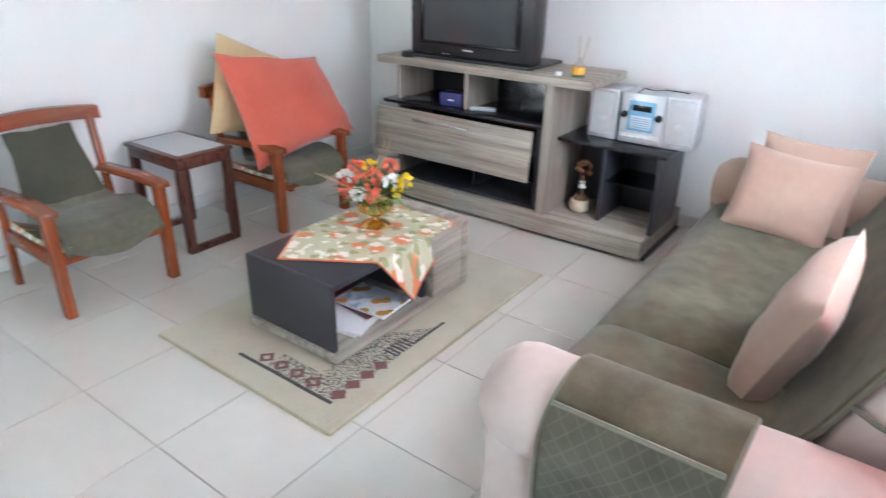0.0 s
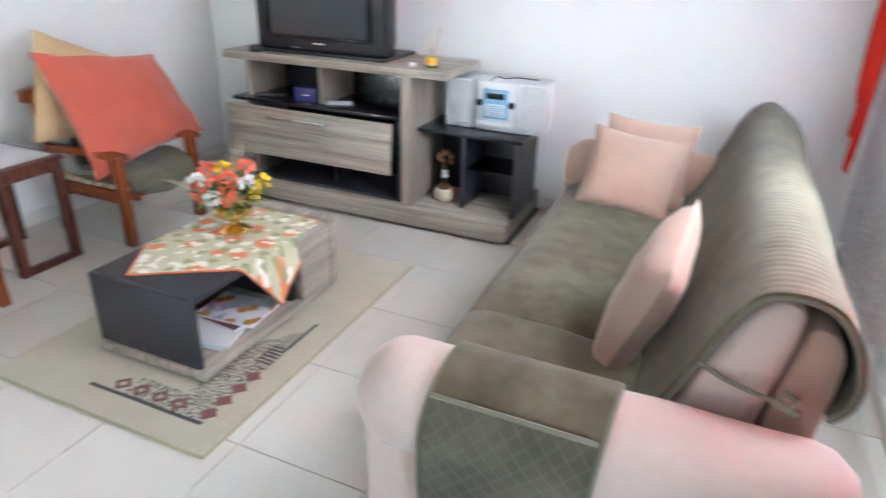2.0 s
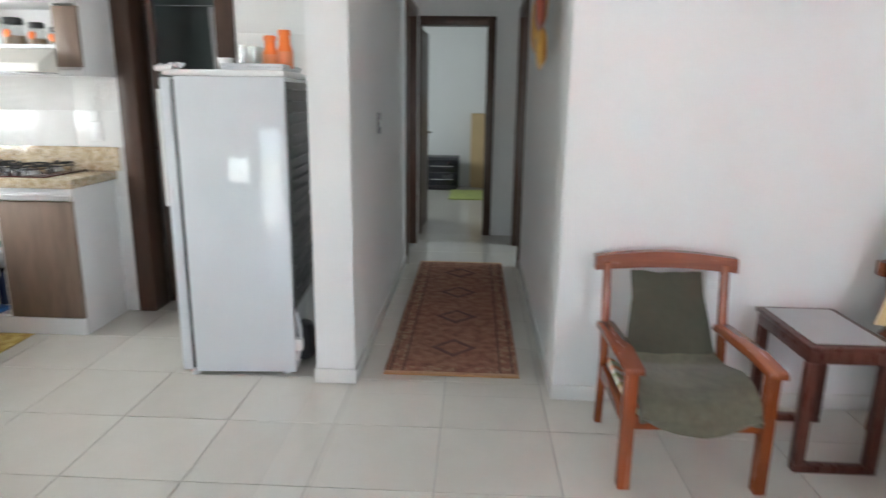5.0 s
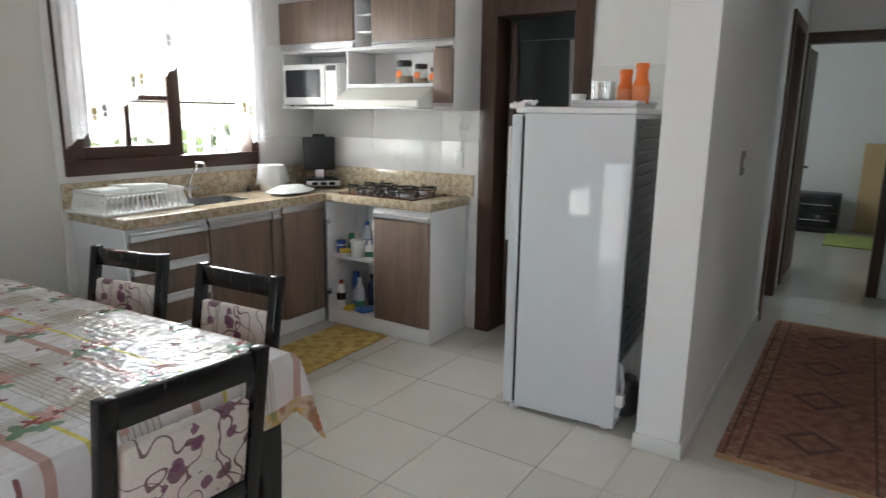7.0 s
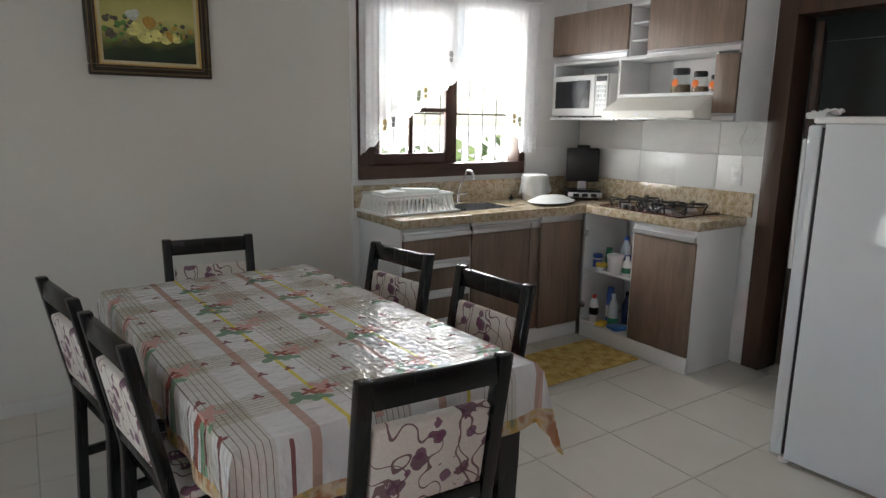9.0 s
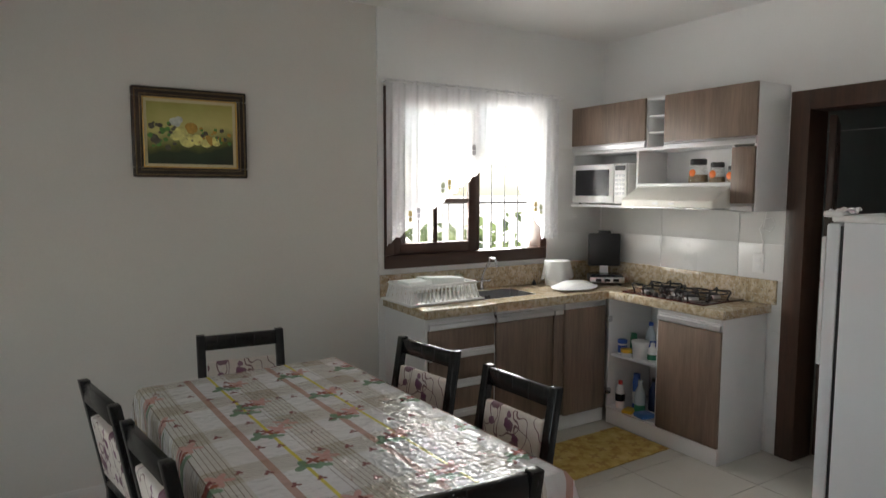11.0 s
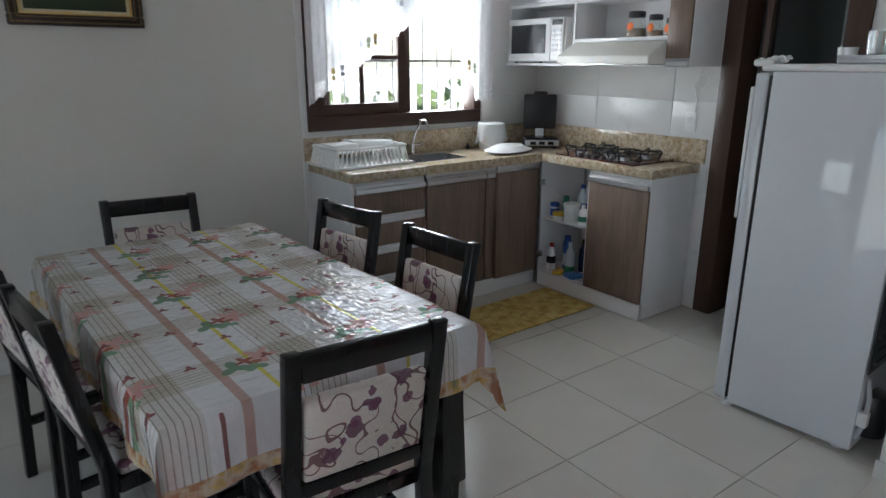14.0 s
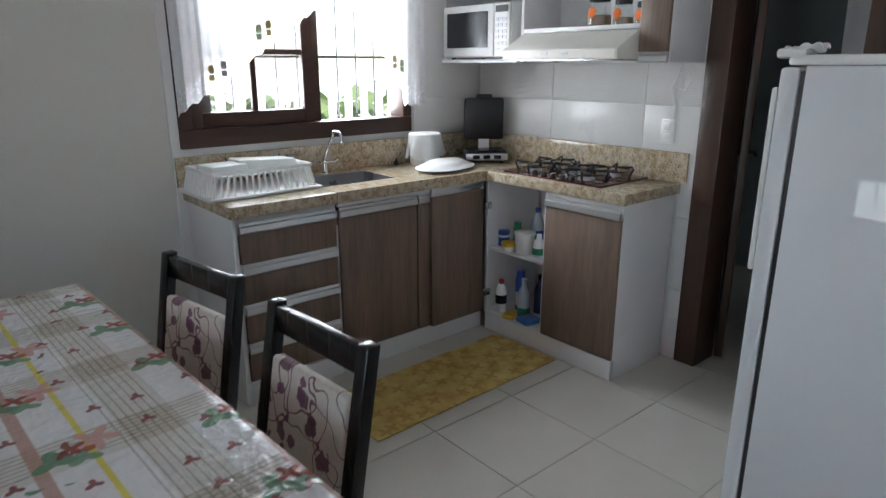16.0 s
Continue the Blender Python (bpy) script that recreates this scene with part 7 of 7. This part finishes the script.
for x in (-0.09, 0.09):
    part("knob", lathe(B(), [(0.018, 0), (0.018, 0.012), (0.014, 0.015)], n=16, m=pose(x, -0.10, 0.15, 90, 0, 0)), M_dark, st)
part("base_strip", box(-0.11, 0.11, -0.106, -0.10, 0.015, 0.055, bev=0.003), M_silver, st)
for x in (-0.08, -0.04, 0.0, 0.04, 0.08):
    part("key", box(x - 0.014, x + 0.014, -0.11, -0.105, 0.028, 0.044, bev=0.002), M_alu, st)
for x, r in ((-0.49, -4), (-0.10, 6)):
    s = thing("stereo_speaker", pose(x, 4.53, 0.553, 0, 0, r), "silver stereo speaker with grey grille", "speaker", "stereo speakers")
    part("cabinet", box(-0.078, 0.078, -0.09, 0.10, 0.003, 0.265, bev=0.006), M_silver, s)
    part("grille", box(-0.066, 0.066, -0.099, -0.09, 0.03, 0.252, bev=0.012, seg=3), M_mesh, s, "grey mesh grille")
    part("badge", box(-0.02, 0.02, -0.094, -0.09, 0.01, 0.022, bev=0.002), M_alu, s)
    part("dust_cap", lathe(B(), [(0.025, 0), (0.022, 0.006), (0.01, 0.01)], n=18, m=pose(0, -0.098, 0.11, 90, 0, 0)), M_mesh, s)
solo("stereo_cable", tube(B(), [(-0.36, 4.42, 0.70), (-0.345, 4.425, 0.76), (-0.33, 4.44, 0.81), (-0.30, 4.46, 0.838), (-0.26, 4.50, 0.825), (-0.20, 4.52, 0.832), (-0.15, 4.55, 0.825), (-0.10, 4.56, 0.822)], 0.003, 6), M_black, "thin black cable over the stereo", "cable")

dfz = thing("reed_diffuser", pose(-0.595, 4.29, 0.88), "small yellow-labelled bottle with scent reeds", "reed diffuser")
part("bottle", lathe(B(), [(0.03, 0), (0.033, 0.006), (0.033, 0.05), (0.026, 0.066), (0.013, 0.075), (0.013, 0.095)], n=20), M_jarglass, dfz)
part("liquid", lathe(B(), [(0.0315, 0.002), (0.0315, 0.012)], n=20), M_green, dfz)
part("label_band", lathe(B(), [(0.034, 0.016), (0.034, 0.052)], n=20), plain("yellow_label", (0.75, 0.42, 0.06), 0.5, var=0.2, scale=40), dfz, "yellow and orange label")
for a, b in ((0.03, 0.02), (-0.02, 0.03), (0.05, 0.0), (0.0, -0.03)):
    part("reed", tube(B(), [(0, 0, 0.01), (a, b, 0.20)], 0.0015, 5), M_twig, dfz)
solo("tealight", lathe(B(), [(0.017, 0), (0.019, 0.016), (0.015, 0.017), (0.014, 0.012)], (-0.70, 4.28, 0.88), 16), M_paper, "small white tealight beside the diffuser", "candle")
rb = solo("receiver_puck", lathe(B(), [(0.04, 0), (0.045, 0.012), (0.035, 0.03), (0.01, 0.034)], (-1.68, 4.26, 0.88), 20), M_black, "small black round device beside the television", "device")
bx2 = thing("blue_box", pose(-1.41, 4.37, 0.613, 0, 0, 6), "dark blue cardboard box on the stand's shelf", "box")
part("carton", box(-0.075, 0.075, -0.05, 0.05, 0, 0.075, bev=0.002), plain("navy_card", (0.03, 0.035, 0.16), 0.4), bx2)
part("print_bar", box(-0.02, 0.02, -0.0515, -0.05, 0.03, 0.038), M_paper, bx2)
rm = thing("remote_control", pose(-1.19, 4.34, 0.613, 0, 0, 25), "pale grey remote control", "remote control")
part("body", box(-0.075, 0.075, -0.022, 0.022, 0, 0.02, bev=0.008), plain("grey_blue_plastic", (0.42, 0.48, 0.52), 0.4), rm)
for i in range(6):
    part("button", box(-0.06 + i * 0.02, -0.05 + i * 0.02, -0.006, 0.006, 0.019, 0.022, bev=0.001), M_paper, rm)
rm = thing("remote_control", pose(-1.66, 4.33, 0.613, 0, 0, 20), "black remote control on the glossy shelf", "remote control")
part("body", box(-0.085, 0.085, -0.024, 0.024, 0, 0.02, bev=0.007), M_black, rm)
part("keypad", box(-0.06, 0.06, -0.016, 0.016, 0.019, 0.0215, bev=0.001), M_cab_dark, rm)
pot = thing("dried_flower_pot", pose(-0.555, 4.41, 0.125), "cream pot with a dried-flower decoration", "decoration")
part("pot", lathe(B(), [(0.035, 0), (0.055, 0.015), (0.062, 0.04), (0.056, 0.068), (0.045, 0.075), (0.04, 0.068)], n=24), plain("cream_ceramic", (0.66, 0.56, 0.42), 0.35, var=0.12, scale=20), pot)
M_cone = plain("dried_brown", (0.16, 0.08, 0.04), 0.8, var=0.4, scale=40)
part("stem", tube(B(), [(0, 0, 0.06), (0.004, 0, 0.14), (-0.004, 0, 0.21)], 0.007, 7), M_cone, pot)
part("bow", lathe(B(), [(0.001, 0), (0.022, 0.012), (0.012, 0.03), (0.018, 0.045), (0.002, 0.05)], (0, 0, 0.13), 12), M_paper, pot, "pale ribbon")
rnd = random.Random(8)
for i in range(16):
    a, e = rnd.uniform(0, 6.28), rnd.uniform(-0.9, 1.4)
    c = Vector((0.038 * math.cos(a) * math.cos(e), 0.038 * math.sin(a) * math.cos(e), 0.245 + 0.038 * math.sin(e)))
    part("seed_cone", lathe(B(), [(0.004, -0.014), (0.014, -0.004), (0.015, 0.005), (0.006, 0.015)], c, 9), M_cone, pot)
for i in range(9):
    a = i * 0.7
    part("moss_tuft", lathe(B(), [(0.003, 0), (0.012, 0.01), (0.004, 0.028)], (0.03 * math.cos(a), 0.03 * math.sin(a), 0.066), 7), M_cone, pot)

# ---- hall ornament, bedroom ----
hg = thing("hanging_ornament", pose(-3.05, HN - 0.10, 1.72), "ochre cloth ornament hanging on the hall wall", "wall ornament")
M_ochre = fabric("ochre_cloth", (0.55, 0.29, 0.05), 0.25)
M_rust = fabric("rust_cloth", (0.28, 0.06, 0.03), 0.25)
for i, (dx, dz, w, h, mt) in enumerate(((-0.10, 0.02, 0.13, 0.26, M_ochre), (0.02, -0.10, 0.12, 0.20, M_ochre), (0.10, 0.10, 0.12, 0.26, M_rust), (0.0, 0.12, 0.14, 0.22, M_ochre), (0.13, 0.22, 0.10, 0.20, M_rust))):
    part("cloth_lobe", cushion(B(), w, h, 0.05, pose(dx, 0.02 * (i % 2), dz, 0, 12 * (i - 2), 0), 8), mt, hg)
part("hook", tube(B(), [(0.05, 0.10, 0.36), (0.05, 0.03, 0.36), (0.05, 0.02, 0.30)], 0.004, 6), M_black, hg)
ns = thing("nightstand", pose(-9.6, 1.12, 0), "black nightstand with two drawers and chrome handles", "nightstand")
part("body", box(-0.2, 0.2, -0.26, 0.26, 0.04, 0.5, bev=0.005), M_cab_dark, ns)
part("plinth", box(-0.18, 0.17, -0.24, 0.24, 0, 0.04), M_black, ns)
for z in (0.17, 0.37):
    d = part("drawer", box(0.2, 0.215, -0.245, 0.245, z - 0.09, z + 0.09, bev=0.003), M_dark, ns)
    part("handle", tube(B(), [(0.23, -0.17, z), (0.23, 0.17, z)], 0.007, 8), M_chrome, d)
gm = solo("bedside_mat", sheet(B(), lambda u, v: Vector(((u - 0.5) * 0.9, (v - 0.5) * 0.5, 0.012 + 0.002 * math.sin(u * 40) * math.sin(v * 30))), 24, 16, 0.01), fabric("lime_shag", (0.30, 0.36, 0.03), 0.3), "lime green bedside mat", "mat")
gm.matrix_basis = pose(-8.95, 1.52, 0.002)
bd = thing("bed", pose(-8.9, 2.4, 0), "bed with a beige headboard and cover", "bed")
part("headboard", box(-0.95, -0.85, -0.85, 0.75, 0, 1.15, bev=0.02), M_tan, bd)
part("mattress", box(-0.85, 1.05, -0.6, 0.7, 0.25, 0.52, bev=0.06, seg=3), M_paper, bd)
part("bed_base", box(-0.85, 1.05, -0.58, 0.68, 0.0, 0.25, bev=0.01), M_doorw, bd)
# dark cabinet beside the curtain
cb = thing("low_cabinet", pose(1.42, 1.81, 0), "low dark wooden cabinet with a round knob", "cabinet")
part("body", box(-0.08, 0.085, -0.3, 0.3, 0, 0.60, bev=0.006), M_doorw, cb)
dd = part("door", box(-0.098, -0.08, -0.28, 0.28, 0.04, 0.56, bev=0.004), M_doorw, cb)
part("knob", lathe(B(), [(0.008, 0), (0.008, 0.012), (0.018, 0.018), (0.02, 0.026), (0.012, 0.032)], n=16, m=pose(-0.098, 0.16, 0.44, 0, -90, 0)), M_brass, dd)

# ---- floor tiles ----
GW, GL, GX, GY, J = 0.458, 0.463, -2.22, -0.358, 0.0016
tm = bpy.data.meshes.new("tile")
tb = box(-0.5, 0.5, -0.5, 0.5, -0.008, 0.0, bev=0.0)
for vtx in tb.verts:
    if vtx.co.z > -0.004:
        vtx.co.x *= 0.996
        vtx.co.y *= 0.996
tb.to_mesh(tm)
tb.free()
tm.materials.append(M_tile)


def lay(x0, x1, y0, y1):
    """Tiles of one grid over a rectangle, cut at its edges."""
    for i in range(math.floor((x0 - GX) / GW), math.ceil((x1 - GX) / GW)):
        for j in range(math.floor((y0 - GY) / GL), math.ceil((y1 - GY) / GL)):
            a, b = max(x0, GX + i * GW + J), min(x1, GX + (i + 1) * GW - J)
            c, d = max(y0, GY + j * GL + J), min(y1, GY + (j + 1) * GL - J)
            if b - a > 0.01 and d - c > 0.01:
                ob = new("tile", tm)
                ob.matrix_basis = Matrix.Translation(((a + b) / 2, (c + d) / 2, 0)) @ Matrix.Diagonal((b - a, d - c, 1, 1))
                ob.parent = floor


lay(XC, XR, HS1, YT)
lay(XK, XR, YK, HS0)
lay(PX, XR, HS0, HS1)
lay(-6.2, XC, HS1, HN)
bm = B()
bx(bm, -9.95, -6.2, -0.6, 3.2, -0.01, 0)
bx(bm, -6.2, -4.5, HN, 3.9, -0.01, 0)
bx(bm, -5.45, XK, -1.4, HS0, -0.01, 0)
part("plain_floor", bm, M_tile, floor, "cream tile floor of the side rooms", smooth=False)
